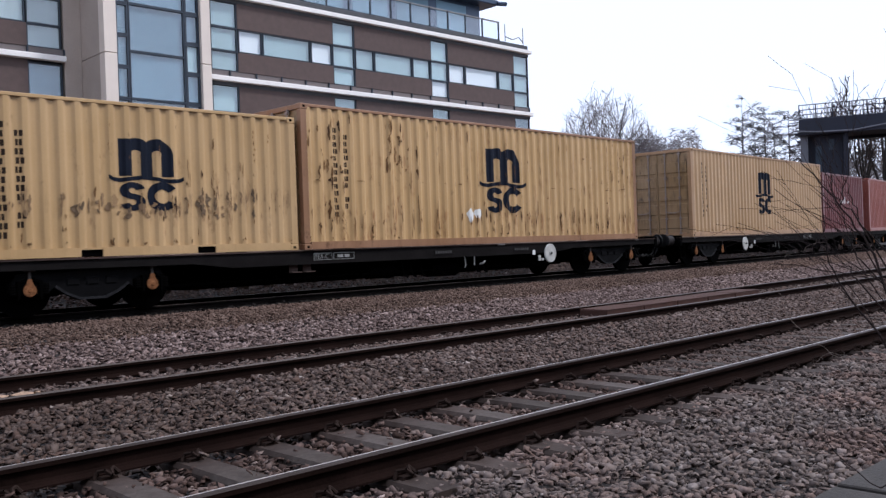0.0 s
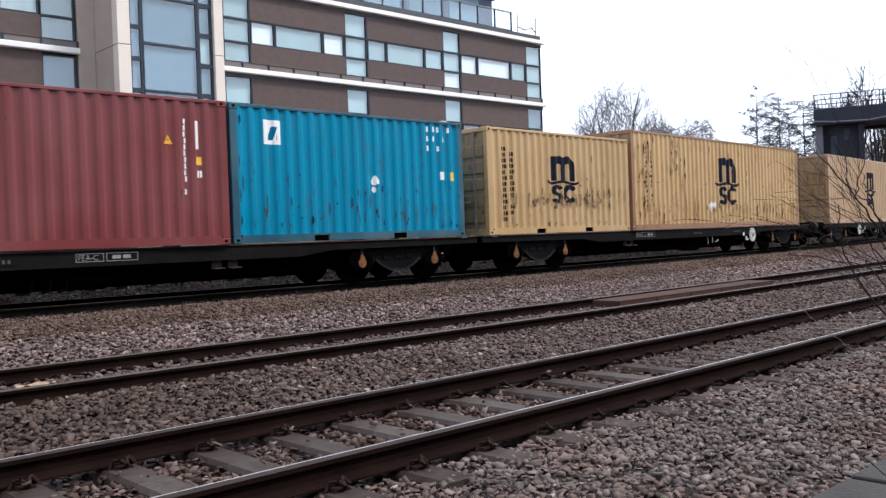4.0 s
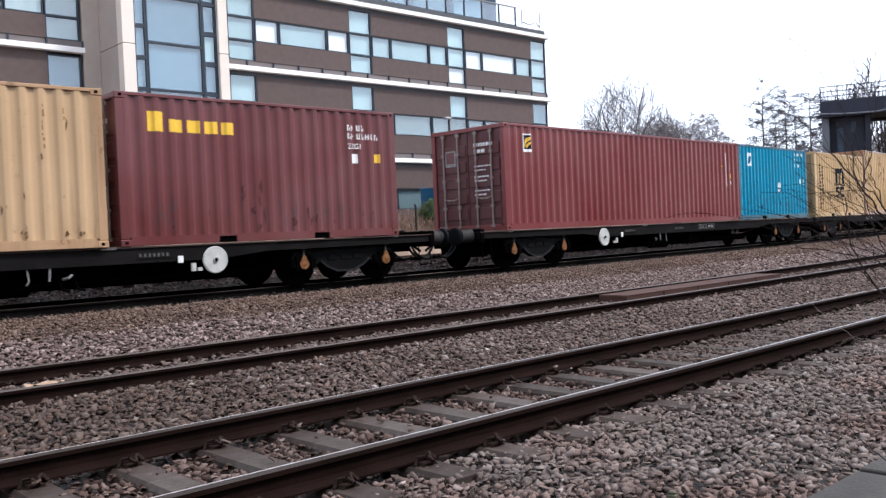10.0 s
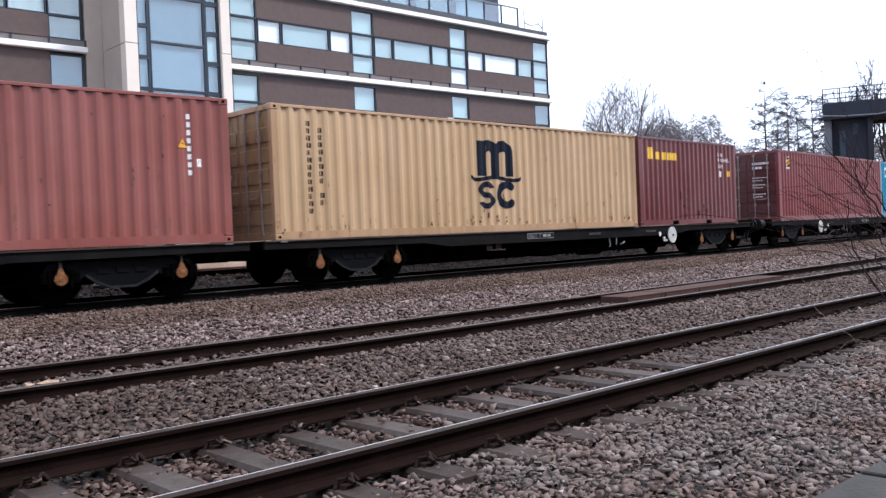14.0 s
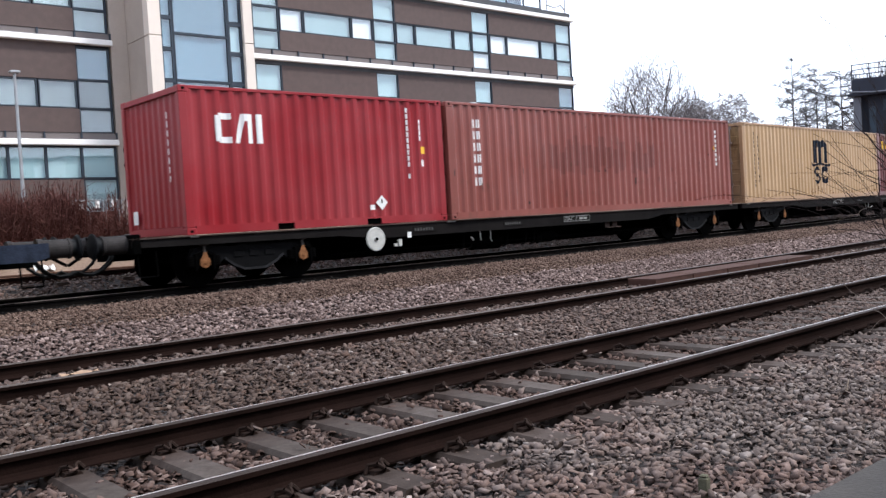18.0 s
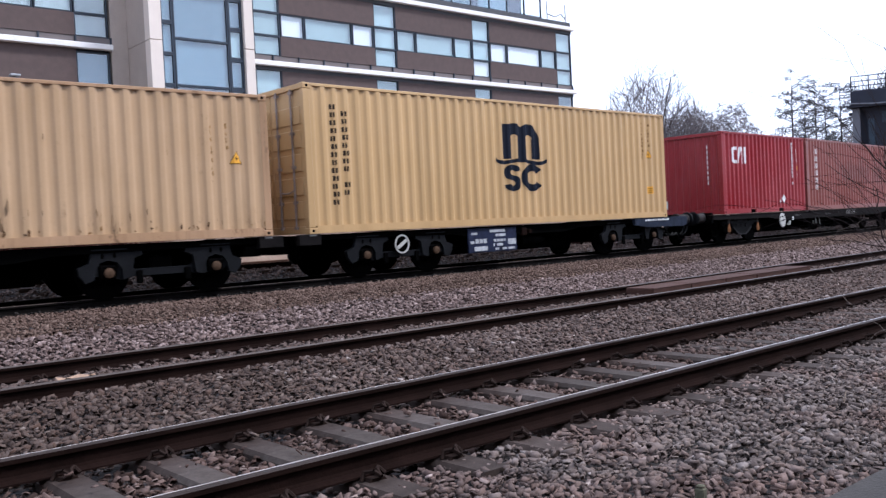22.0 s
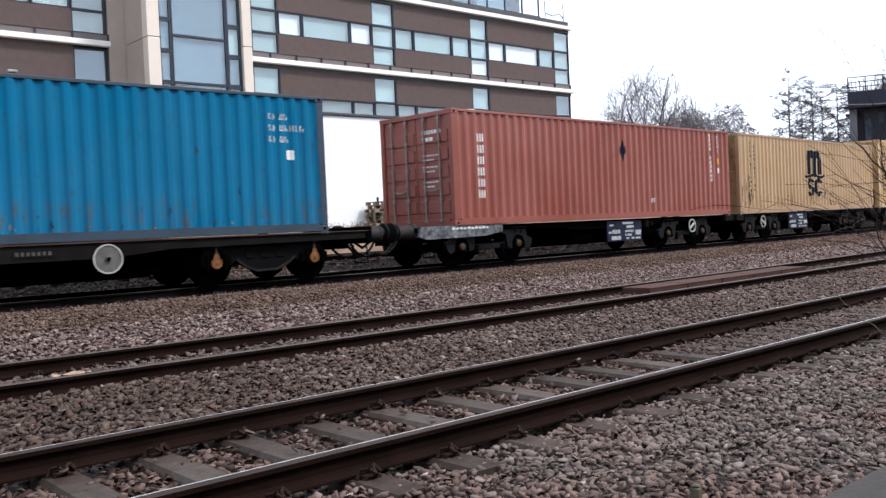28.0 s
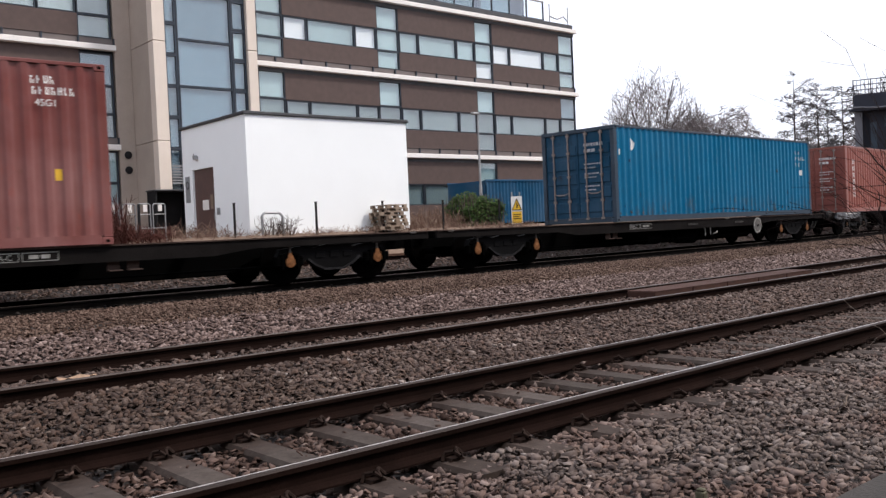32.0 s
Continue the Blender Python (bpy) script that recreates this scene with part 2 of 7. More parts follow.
M_yellow_mark = surface("yellow_marking_paint", (0.72, 0.43, 0.03), 0.6, var=0.12, relief=0)
M_scratch = surface("rust_brown_scratch", (0.27, 0.155, 0.065), 0.75, var=0.5, scale=14, relief=0, spec=0.1)
M_warn = surface("orange_yellow_warning_paint", (0.70, 0.33, 0.02), 0.6, var=0.12, relief=0)
M_dark_mark = surface("dark_marking_paint", (0.03, 0.019, 0.013), 0.6, var=0.2, relief=0, spec=0.1)
M_galv = surface("galvanised_bar", (0.222, 0.2146, 0.2072), 0.5, 0.4, 0.2)
M_lockbar = surface("dull_galvanised_locking_bar", (0.2539, 0.2037, 0.1797), 0.6, 0.1, 0.25, 6)
# rust and grime, darkened further for the shaded door end
M_door_grime_shade = steel_paint("rusty_grimy_shaded_yellow_door", (0.3795, 0.2357, 0.1050), 1.0, 0.3, dirt=(0.0633, 0.0403, 0.0240), scuffs=((0.1, 2.6, 0.8, (0.0862, 0.0575, 0.0340)),))
# near black: the shade under the wagons is put into this steel
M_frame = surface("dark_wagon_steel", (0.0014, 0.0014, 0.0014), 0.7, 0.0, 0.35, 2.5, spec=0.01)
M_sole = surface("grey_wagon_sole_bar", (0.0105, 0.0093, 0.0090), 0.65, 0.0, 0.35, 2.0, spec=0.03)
M_plate_edge = surface("worn_white_stencil_paint", (0.26, 0.26, 0.25), 0.7, 0.0, 0.35, 9, spec=0.1)
M_flange = surface("rust_dusted_deck_flange", (0.058, 0.040, 0.034), 0.8, 0.0, 0.35, 1.5, spec=0.1)
M_disc_grey = surface("grimy_grey_disc", (0.10, 0.095, 0.09), 0.6, 0, 0.3, 8)
M_platform = surface("worn_blue_grey_wagon_paint", (0.022, 0.028, 0.044), 0.65, 0.0, 0.5, 5.0, spec=0.06)
M_vtgblue = surface("dark_blue_wagon_steel", (0.012, 0.016, 0.038), 0.6, 0.0, 0.6, 4.0, spec=0.15)
M_scraped = surface("scraped_pale_wagon_paint", (0.13, 0.135, 0.145), 0.75, 0.0, 0.85, 5.0, 18, spec=0.1)
M_pedestal = surface("grey_black_cast_steel", (0.0054, 0.0059, 0.0071), 0.6, 0.0, 0.4, 5, spec=0.12)
M_sill = surface("mauve_grey_sill_metal", (0.13, 0.108, 0.103), 0.6, 0.0, 0.12, 1.0)
M_buffer = surface("grimy_grey_buffer_steel", (0.0300, 0.0268, 0.0262), 0.65, 0.0, 0.4, 5, spec=0.1)
M_stencil = surface("faint_grey_stencil_paint", (0.085, 0.082, 0.080), 0.7, 0, 0.4, 12, spec=0.05)
M_hanger = surface("dull_grey_hanger_steel", (0.052, 0.046, 0.042), 0.7, 0, 0.35, 14, spec=0.1)
M_hanger_dark = surface("grimy_cast_rim", (0.016, 0.0155, 0.017), 0.65, 0, 0.45, 7, spec=0.1)
# bogie and wheel steels also hold the underframe shade in their colour
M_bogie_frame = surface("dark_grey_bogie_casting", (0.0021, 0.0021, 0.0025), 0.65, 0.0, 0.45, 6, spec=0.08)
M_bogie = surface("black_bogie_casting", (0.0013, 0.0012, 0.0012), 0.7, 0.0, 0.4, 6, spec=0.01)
M_rusty_cover = surface("rusty_tan_cover", (0.0680, 0.0400, 0.0240), 0.7, 0, 0.3, 12, spec=0.1)
M_orange_box = surface("orange_axle_box_paint", (0.1897, 0.0808, 0.0336), 0.75, 0, 0.45, 14, spec=0.1)
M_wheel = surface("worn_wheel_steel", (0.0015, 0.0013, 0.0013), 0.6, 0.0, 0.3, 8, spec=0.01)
M_disc = surface("white_painted_disc", (0.444, 0.4366, 0.407), 0.55, 0, 0.15, 8)
M_rubber = surface("black_rubber_hose", (0.0075, 0.0075, 0.0075), 0.6, 0, 0.2, spec=0.1)
M_rail = surface("rusty_rail_side", (0.0119, 0.0063, 0.0050), 0.85, 0.0, 0.35, 3, 60, 0.3, spec=0.03)
M_rail_tan = surface("rust_orange_rail_side", (0.085, 0.047, 0.033), 0.85, 0.0, 0.35, 3, 60, 0.3, spec=0.05)
M_rail_black = surface("near_black_rail_side", (0.006, 0.005, 0.0045), 0.8, 0.0, 0.3, 3, 60, 0.3, spec=0.03)
M_railtop = surface("worn_rail_head", (0.032, 0.023, 0.020), 0.6, 0.0, 0.25, 2, 60, 0.05, spec=0.12)
# polished strip whose pale colour also paints the sky's glint
M_railshine = surface("polished_edge_with_sky_glint", (0.5670, 0.5245, 0.5103), 0.36, 0.5, 0.1, 2, 60, 0.02)
M_railrust = surface("rusted_siding_rail_head", (0.115, 0.066, 0.046), 0.85, 0.0, 0.3, 3, 60, 0.2, spec=0.05)
M_railworn = surface("dull_rail_head", (0.05, 0.036, 0.030), 0.5, 0.4, 0.2, 2, 60, 0.1)


def sleeper_material():
    """Pale concrete in the middle, rust-stained where the rails sit."""
    m, n, l, b = nodes_of("weathered_concrete_sleeper")
    tc, sep = n.new("ShaderNodeTexCoord"), n.new("ShaderNodeSeparateXYZ")
    l.new(tc.outputs["Object"], sep.inputs[0])
    ab, off = n.new("ShaderNodeMath"), n.new("ShaderNodeMath")
    ab.operation = "ABSOLUTE"
    l.new(sep.outputs[1], ab.inputs[0])
    off.operation = "MULTIPLY_ADD"
    off.inputs[1].default_value = 0.45
    l.new(noise_tex(n, l, 6, 4), off.inputs[0])
    l.new(ab.outputs[0], off.inputs[2])
    rust = ramp(n, l, off.outputs[0], [(0.36, (0, 0, 0)), (0.70, (1, 1, 1)), (0.98, (1, 1, 1)), (1.0, (0.8, 0.8, 0.8))])
    o = n.new("ShaderNodeObjectInfo")
    c = mixcol(n, l, rust, (0.074, 0.060, 0.053), (0.050, 0.035, 0.029))
    c = mixcol(n, l, 1.0, c, ramp(n, l, o.outputs["Random"], [(0.0, (0.68, 0.66, 0.64)), (1.0, (1.15, 1.15, 1.15))]), "MULTIPLY")
    c = mixcol(n, l, 1.0, c, ramp(n, l, noise_tex(n, l, 9, 5), [(0.35, (0.72, 0.68, 0.65)), (0.62, (1.08, 1.08, 1.08))]), "MULTIPLY")
    s = noise_tex(n, l, 45, 4)
    c = mixcol(n, l, 1.0, c, ramp(n, l, s, [(0.3, (0.82, 0.82, 0.82)), (0.7, (1.1, 1.1, 1.1))]), "MULTIPLY")
    l.new(c, b.inputs["Base Color"])
    b.inputs["Roughness"].default_value = 0.85
    b.inputs["Specular IOR Level"].default_value = 0.2
    bump(n, l, b, s, 0.3, 0.006)
    return m


M_sleeper = sleeper_material()
M_clip = surface("rusty_spring_clip", (0.020, 0.0125, 0.0100), 0.75, 0.0, 0.3, spec=0.05)
M_board = per_object("brown_crossing_board", (0.0605, 0.0286, 0.0216), 0.10, 0.75, 0.25)
M_stone = islands("brown_grey_ballast_stone", [(0.0, (0.0673, 0.0481, 0.0422)), (0.3, (0.0976, 0.0711, 0.0628)), (0.55, (0.1193, 0.0897, 0.0791)), (0.65, (0.1171, 0.0766, 0.0628)), (0.9, (0.1518, 0.1170, 0.1040)), (0.99, (0.1791, 0.1420, 0.1278)), (1.0, (0.3688, 0.3170, 0.2924))], relief=0.08)
M_stone_brown = islands("dark_brown_ballast_stone", [(0.0, (0.0517, 0.0357, 0.0300)), (0.3, (0.0750, 0.0529, 0.0447)), (0.55, (0.0916, 0.0666, 0.0562)), (0.65, (0.0899, 0.0569, 0.0447)), (0.9, (0.1167, 0.0870, 0.0739)), (0.99, (0.1375, 0.1056, 0.0908)), (1.0, (0.2834, 0.2356, 0.2080))], relief=0.08)
M_stone_dusty = islands("dusty_grey_ballast_stone", [(0.0, (0.0826, 0.0651, 0.0595)), (0.3, (0.1227, 0.0991, 0.0902)), (0.55, (0.1508, 0.1222, 0.1111)), (0.65, (0.1489, 0.1122, 0.0972)), (0.9, (0.1912, 0.1603, 0.1477)), (0.99, (0.2263, 0.1923, 0.1785)), (1.0, (0.4025, 0.3606, 0.3372))], relief=0.08, patch=(1.0, 0.87, 0.84))
M_stone_pale = islands("pale_ballast_stone", [(0.0, (0.0796, 0.0543, 0.0484)), (0.4, (0.1393, 0.0996, 0.0907)), (0.8, (0.1940, 0.1431, 0.1310)), (1.0, (0.2985, 0.2311, 0.2154))], relief=0.08)
# oily stones, painted blacker to hold the shade under the train
M_stone_oily_shade = islands("oily_train_shade_stone", [(0.0, (0.0044, 0.0035, 0.0035)), (0.6, (0.0114, 0.0092, 0.0086)), (1.0, (0.0257, 0.0213, 0.0200))])
M_stone_rust = islands("rust_stained_ballast_stone", [(0.0, (0.0617, 0.0379, 0.0300)), (0.5, (0.1160, 0.0759, 0.0597)), (1.0, (0.1761, 0.1251, 0.1012))])
M_stone_four_foot = islands("rust_brown_stone_between_rails", [(0.0, (0.0330, 0.0199, 0.0158)), (0.4, (0.0772, 0.0491, 0.0405)), (0.8, (0.1283, 0.0879, 0.0753)), (1.0, (0.2017, 0.1557, 0.1389))])
M_marks = islands("rust_and_grime_marks", [(0.0, (0.055, 0.032, 0.020)), (0.45, (0.15, 0.078, 0.034)), (0.8, (0.25, 0.14, 0.062)), (1.0, (0.34, 0.22, 0.11))], 0.85, 0.1)
M_smudge = islands("dark_scraped_smudges", [(0.0, (0.1250, 0.0900, 0.0600)), (0.6, (0.2375, 0.1562, 0.0900)), (1.0, (0.3625, 0.2375, 0.1250))], 0.85, 0.1)
M_maroon_rub = islands("rubbed_maroon_paint", [(0.0, (0.0805, 0.0300, 0.0300)), (0.6, (0.0943, 0.0400, 0.0400)), (1.0, (0.1150, 0.0500, 0.0460))], 0.85, 0.1)
M_grey_rub = islands("grey_rubbed_paint", [(0.0, (0.045, 0.040, 0.040)), (0.6, (0.085, 0.062, 0.058)), (1.0, (0.13, 0.075, 0.065))], 0.85, 0.1)
# darker copy of the column concrete: the tower side's shade is painted in
M_concrete = surface("shade_toned_concrete", (0.3676, 0.3080, 0.2633), 0.8, 0, 0.10, 0.9, 25, 0.15)
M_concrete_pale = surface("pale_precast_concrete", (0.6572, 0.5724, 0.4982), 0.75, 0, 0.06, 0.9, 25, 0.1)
M_trough = surface("mossy_concrete_trough", (0.0331, 0.0281, 0.0245), 0.9, 0, 0.4, 3.0, 40, 0.6)
M_band = surface("off_white_ledge", (0.76, 0.73, 0.7), 0.6, 0, 0.08, 0.8, 20, 0.05)
M_cladding = per_object("brown_cladding_panel", (0.0913, 0.0652, 0.0598), 0.05, 0.6, 0.03, 25, 0.3)
M_winframe = surface("dark_grey_window_frame", (0.026, 0.036, 0.050), 0.45, 0.3, 0.12)
M_core = surface("plain_dark_filler", (0.0259, 0.02812, 0.03108), 0.9, 0, 0.3, 0.6)
# blind colour with the cyan of reflected sky mixed in
M_blind_sky = per_object("pale_blind_with_sky_tint", (0.3740, 0.5060, 0.5280), 0.16, 0.8, 0.03, mottle=0.25, folds=(0.8, 1, 0.5))
M_curtain = per_object("pale_folded_curtain", (0.4048, 0.4928, 0.5016), 0.10, 0.8, 0.05, folds=(7, 1, 0.2))
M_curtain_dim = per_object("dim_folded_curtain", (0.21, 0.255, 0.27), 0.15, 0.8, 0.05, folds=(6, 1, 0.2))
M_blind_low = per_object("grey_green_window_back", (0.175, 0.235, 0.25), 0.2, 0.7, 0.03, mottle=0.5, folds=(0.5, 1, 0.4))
# white stands in for bright sky mirrored in the glass
M_back_white = surface("white_sky_reflection_back", (0.82, 0.83, 0.84), 0.7, 0, 0.03, relief=0)
# blue of mirrored sky, painted behind the tower and other panes
M_back_blue = per_object("blue_grey_window_back", (0.1437, 0.2359, 0.3036), 0.22, 0.6, 0.03, mottle=0.5, folds=(0.5, 1, 0.35))
M_glass = glass_sheet("window_glass")
M_white_wall = surface("white_painted_render", (0.88, 0.915, 0.925), 0.75, 0, 0.02, 0.8, 30, 0.06)
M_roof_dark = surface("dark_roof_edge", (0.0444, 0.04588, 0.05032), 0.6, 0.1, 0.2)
M_door_brown = surface("brown_painted_door", (0.0944, 0.0500, 0.0429), 0.5, 0, 0.15)
M_penthouse = surface("dark_blue_roof_cladding", (0.036, 0.062, 0.105), 0.3, 0.3, 0.2, 0.6)
M_moss = surface("mossy_stake_wood", (0.075, 0.070, 0.042), 0.9, 0, 0.35, 12, 60, 0.5)
M_wood = per_object("weathered_pallet_wood", (0.29, 0.225, 0.175), 0.2, 0.8, 0.4)
M_scrap = surface("faded_orange_rag", (0.3120, 0.1980, 0.1260), 0.8, 0, 0.5, 14)
M_dry_shoot = surface("pale_dry_bark", (0.20, 0.165, 0.14), 0.85, 0, 0.2, 12, spec=0.1)
M_post = surface("dark_steel_post", (0.0222, 0.0222, 0.02368), 0.6, 0.3, 0.2, spec=0.1)
M_lamp = surface("galvanised_lamp_column", (0.3108, 0.3182, 0.3256), 0.5, 0.5, 0.1)
M_bark = surface("dark_wet_bark", (0.037, 0.0296, 0.02664), 0.9, 0, 0.3, 6, 40, 0.5)
M_bark_dark = surface("dark_twig_bark", (0.024, 0.017, 0.016), 0.85, 0, 0.3, 6, 60, 0.3, spec=0.1)
M_twig = islands("winter_twigs", [(0.0, (0.045, 0.036, 0.036)), (0.7, (0.09, 0.070, 0.064)), (1.0, (0.18, 0.15, 0.135))], 0.8, 0.2)
# paler than the near twigs: distance haze is put into the colour
M_twig_far = islands("hazy_far_twigs", [(0.0, (0.0875, 0.0825, 0.0875)), (0.7, (0.1500, 0.1375, 0.1438)), (1.0, (0.2500, 0.2250, 0.2250))], 0.85, 0.2)
# needles greyed and lightened to paint the haze
M_needles = islands("hazy_conifer_needles", [(0.0, (0.050, 0.054, 0.060)), (0.6, (0.095, 0.10, 0.108)), (1.0, (0.15, 0.15, 0.155))], 0.8, 0.1)
M_shrub = islands("green_shrub_leaves", [(0.0, (0.016, 0.040, 0.011)), (0.6, (0.047, 0.100, 0.024)), (1.0, (0.100, 0.147, 0.040))], 0.6, 0.2)
M_scrub = islands("dry_brown_scrub", [(0.0, (0.107, 0.063, 0.048)), (0.6, (0.214, 0.138, 0.107)), (1.0, (0.377, 0.289, 0.226))], 0.9, 0.2)
M_bridge = surface("dark_bridge_girder", (0.0118, 0.0147, 0.0288), 0.7, 0.1, 0.25, 0.5)
# oily ground with the train's shade put into its colour
M_oily_shade = surface("oily_train_shade_ground", (0.0034, 0.0029, 0.0027), 0.95, 0, 0.4, 2, 30, 0.6, spec=0.05)
M_frame_grey = surface("dark_blue_grey_painted_steel", (0.018, 0.038, 0.062), 0.6, 0.0, 0.3, 1.5)
M_scrub_red = islands("red_brown_bramble_stems", [(0.0, (0.050, 0.017, 0.014)), (0.6, (0.115, 0.042, 0.035)), (1.0, (0.19, 0.095, 0.078))], 0.9, 0.2)
M_pier = surface("grey_bridge_pier", (0.13, 0.137, 0.16), 0.85, 0, 0.15, 0.4)


def ground_material():
    m, n, l, b = nodes_of("trackside_ground")
    big = noise_tex(n, l, 0.35, 6)
    v = n.new("ShaderNodeTexVoronoi")
    v.inputs["Scale"].default_value = 17
    tc = n.new("ShaderNodeTexCoord")
    l.new(tc.outputs["Object"], v.inputs["Vector"])
    bw = n.new("ShaderNodeRGBToBW")
    l.new(v.outputs["Color"], bw.inputs[0])
    # near black, so that the shade between the stones is in the colour
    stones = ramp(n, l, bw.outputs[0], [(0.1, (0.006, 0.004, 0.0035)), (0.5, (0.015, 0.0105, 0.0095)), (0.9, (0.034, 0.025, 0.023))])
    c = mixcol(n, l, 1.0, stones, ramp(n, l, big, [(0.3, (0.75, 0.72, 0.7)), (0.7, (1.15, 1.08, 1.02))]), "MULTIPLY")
    l.new(c, b.inputs["Base Color"])
    b.inputs["Roughness"].default_value = 0.9
    bump(n, l, b, v.outputs["Distance"], 0.8, 0.03)
    return m


def soil_material():
    m, n, l, b = nodes_of("sandy_yard_soil")
    big = noise_tex(n, l, 0.8, 6)
    fine = noise_tex(n, l, 22, 5)
    c = ramp(n, l, big, [(0.3, (0.13, 0.083, 0.058)), (0.7, (0.25, 0.178, 0.132))])
    c = mixcol(n, l, 1.0, c, ramp(n, l, fine, [(0.3, (0.75, 0.75, 0.75)), (0.7, (1.1, 1.1, 1.1))]), "MULTIPLY")
    l.new(c, b.inputs["Base Color"])
    b.inputs["Roughness"].default_value = 0.95
    bump(n, l, b, fine, 0.6, 0.03)
    return m


M_ground = ground_material()
M_soil = soil_material()


# ---- mesh tools ----
class Mesh:
    """Gathers boxes, bars and sheets into one mesh."""

    def __init__(self):
        self.v, self.f = [], []

    def add(self, verts, faces):
        k = len(self.v)
        self.v += [tuple(p) for p in verts]
        self.f += [tuple(i + k for i in q) for q in faces]
        return self

    def box(self, x0, x1, y0, y1, z0, z1, bev=0.0):
        x0, x1, y0, y1, z0, z1 = min(x0, x1), max(x0, x1), min(y0, y1), max(y0, y1), min(z0, z1), max(z0, z1)
        if bev <= 0:
            vs = [(x, y, z) for z in (z0, z1) for y in (y0, y1) for x in (x0, x1)]
            return self.add(vs, [(0, 2, 3, 1), (4, 5, 7, 6), (0, 1, 5, 4), (2, 6, 7, 3), (0, 4, 6, 2), (1, 3, 7, 5)])
        b = min(bev, (x1 - x0) * 0.45, (y1 - y0) * 0.45, (z1 - z0) * 0.45)
        vs = []
        for dz, s in ((0, b), (b, 0), (z1 - z0 - b, 0), (z1 - z0, b)):
            a0, a1, c0, c1 = x0 + s, x1 - s, y0 + s, y1 - s
            k = b * 0.6 if s == 0 else 0.0
            vs += [(a0 + k, c0, z0 + dz), (a1 - k, c0, z0 + dz), (a1, c0 + k, z0 + dz), (a1, c1 - k, z0 + dz),
                   (a1 - k, c1, z0 + dz), (a0 + k, c1, z0 + dz), (a0, c1 - k, z0 + dz), (a0, c0 + k, z0 + dz)]
        fs = [tuple(range(7, -1, -1)), tuple(range(24, 32))]
        for r in range(3):
            for i in range(8):
                j = (i + 1) % 8
                fs.append((r * 8 + i, r * 8 + j, r * 8 + 8 + j, r * 8 + 8 + i))
        return self.add(vs, fs)

    def prism(self, pts, axis, a0, a1):
        """A closed outline (2D) pushed along an axis: 'x' takes (y, z), 'y' takes (x, z), 'z' takes (x, y)."""
        def place(p, a):
            return {"x": (a, p[0], p[1]), "y": (p[0], a, p[1]), "z": (p[0], p[1], a)}[axis]
        n = len(pts)
        vs = [place(p, a0) for p in pts] + [place(p, a1) for p in pts]
        fs = [tuple(range(n - 1, -1, -1)), tuple(range(n, 2 * n))]
        fs += [(i, (i + 1) % n, n + (i + 1) % n, n + i) for i in range(n)]
        return self.add(vs, fs)

    def tube(self, a, b, r0, r1=None, seg=8, caps=True):
        r1 = r0 if r1 is None else r1
        a, b = Vector(a), Vector(b)
        d = (b - a).normalized()
        u = d.orthogonal().normalized()
        w = d.cross(u)
        vs = []
        for p, r in ((a, r0), (b, r1)):
            for i in range(seg):
                q = 2 * math.pi * i / seg
                vs.append(p + (u * math.cos(q) + w * math.sin(q)) * r)
        fs = [(i, (i + 1) % seg, seg + (i + 1) % seg, seg + i) for i in range(seg)]
        if caps:
            fs += [tuple(range(seg - 1, -1, -1)), tuple(range(seg, 2 * seg))]
        return self.add(vs, fs)

    def path(self, pts, r, seg=6, taper=1.0):
        for i in range(len(pts) - 1):
            k0 = 1 + (taper - 1) * i / (len(pts) - 1)
            k1 = 1 + (taper - 1) * (i + 1) / (len(pts) - 1)
            self.tube(pts[i], pts[i + 1], r * k0, r * k1, seg, caps=(i in (0, len(pts) - 2)))
        return self

    def turned(self, profile, axis="y", centre=(0, 0, 0), seg=24):
        """A turned body: profile of (radius, position along the axis)."""
        vs, n = [], len(profile)
        for r, a in profile:
            for i in range(seg):
                q = 2 * math.pi * i / seg
                c, s = r * math.cos(q), r * math.sin(q)
                p = {"y": (c, a, s), "x": (a, c, s), "z": (c, s, a)}[axis]
                vs.append(tuple(p[k] + centre[k] for k in range(3)))
        fs = []
        for j in range(n - 1):
            for i in range(seg):
                k = (i + 1) % seg
                fs.append((j * seg + i, j * seg + k, (j + 1) * seg + k, (j + 1) * seg + i))
        fs += [tuple(range(seg)), tuple(range((n - 1) * seg, n * seg))]
        return self.add(vs, fs)

    def sheet(self, us, vs, fn):
        """A grid of points fn(u, v)."""
        k = len(vs)
        pts = [fn(u, v) for u in us for v in vs]
        fs = [(i * k + j, i * k + j + 1, (i + 1) * k + j + 1, (i + 1) * k + j) for i in range(len(us) - 1) for j in range(k - 1)]
        return self.add(pts, fs)

    def data(self, name, mat, smooth=False):
        me = bpy.data.meshes.new(name)
        me.from_pydata(self.v, [], self.f)
        bm = bmesh.new()
        bm.from_mesh(me)
        bmesh.ops.recalc_face_normals(bm, faces=bm.faces)
        bm.to_mesh(me)
        bm.free()
        me.materials.append(mat)
        if smooth:
            for p in me.polygons:
                p.use_smooth = True
        return me


def part(name, mesh, mat, parent, label="", smooth=False, m=None):
    """One mesh object under a thing or a part."""
    ob = new(name, mesh if isinstance(mesh, bpy.types.Mesh) else mesh.data(name, mat, smooth))
    ob.parent = parent
    if m is not None:
        ob.matrix_basis = m
    if label:
        tagged(ob, label)
    return ob


def thing(name, label, category, group="", kind="", m=None):
    ob = new(name)
    ob.empty_display_size = 0.3
    tagged(ob, label, category, group, kind)
    if m is not None:
        ob.matrix_basis = m
    return ob


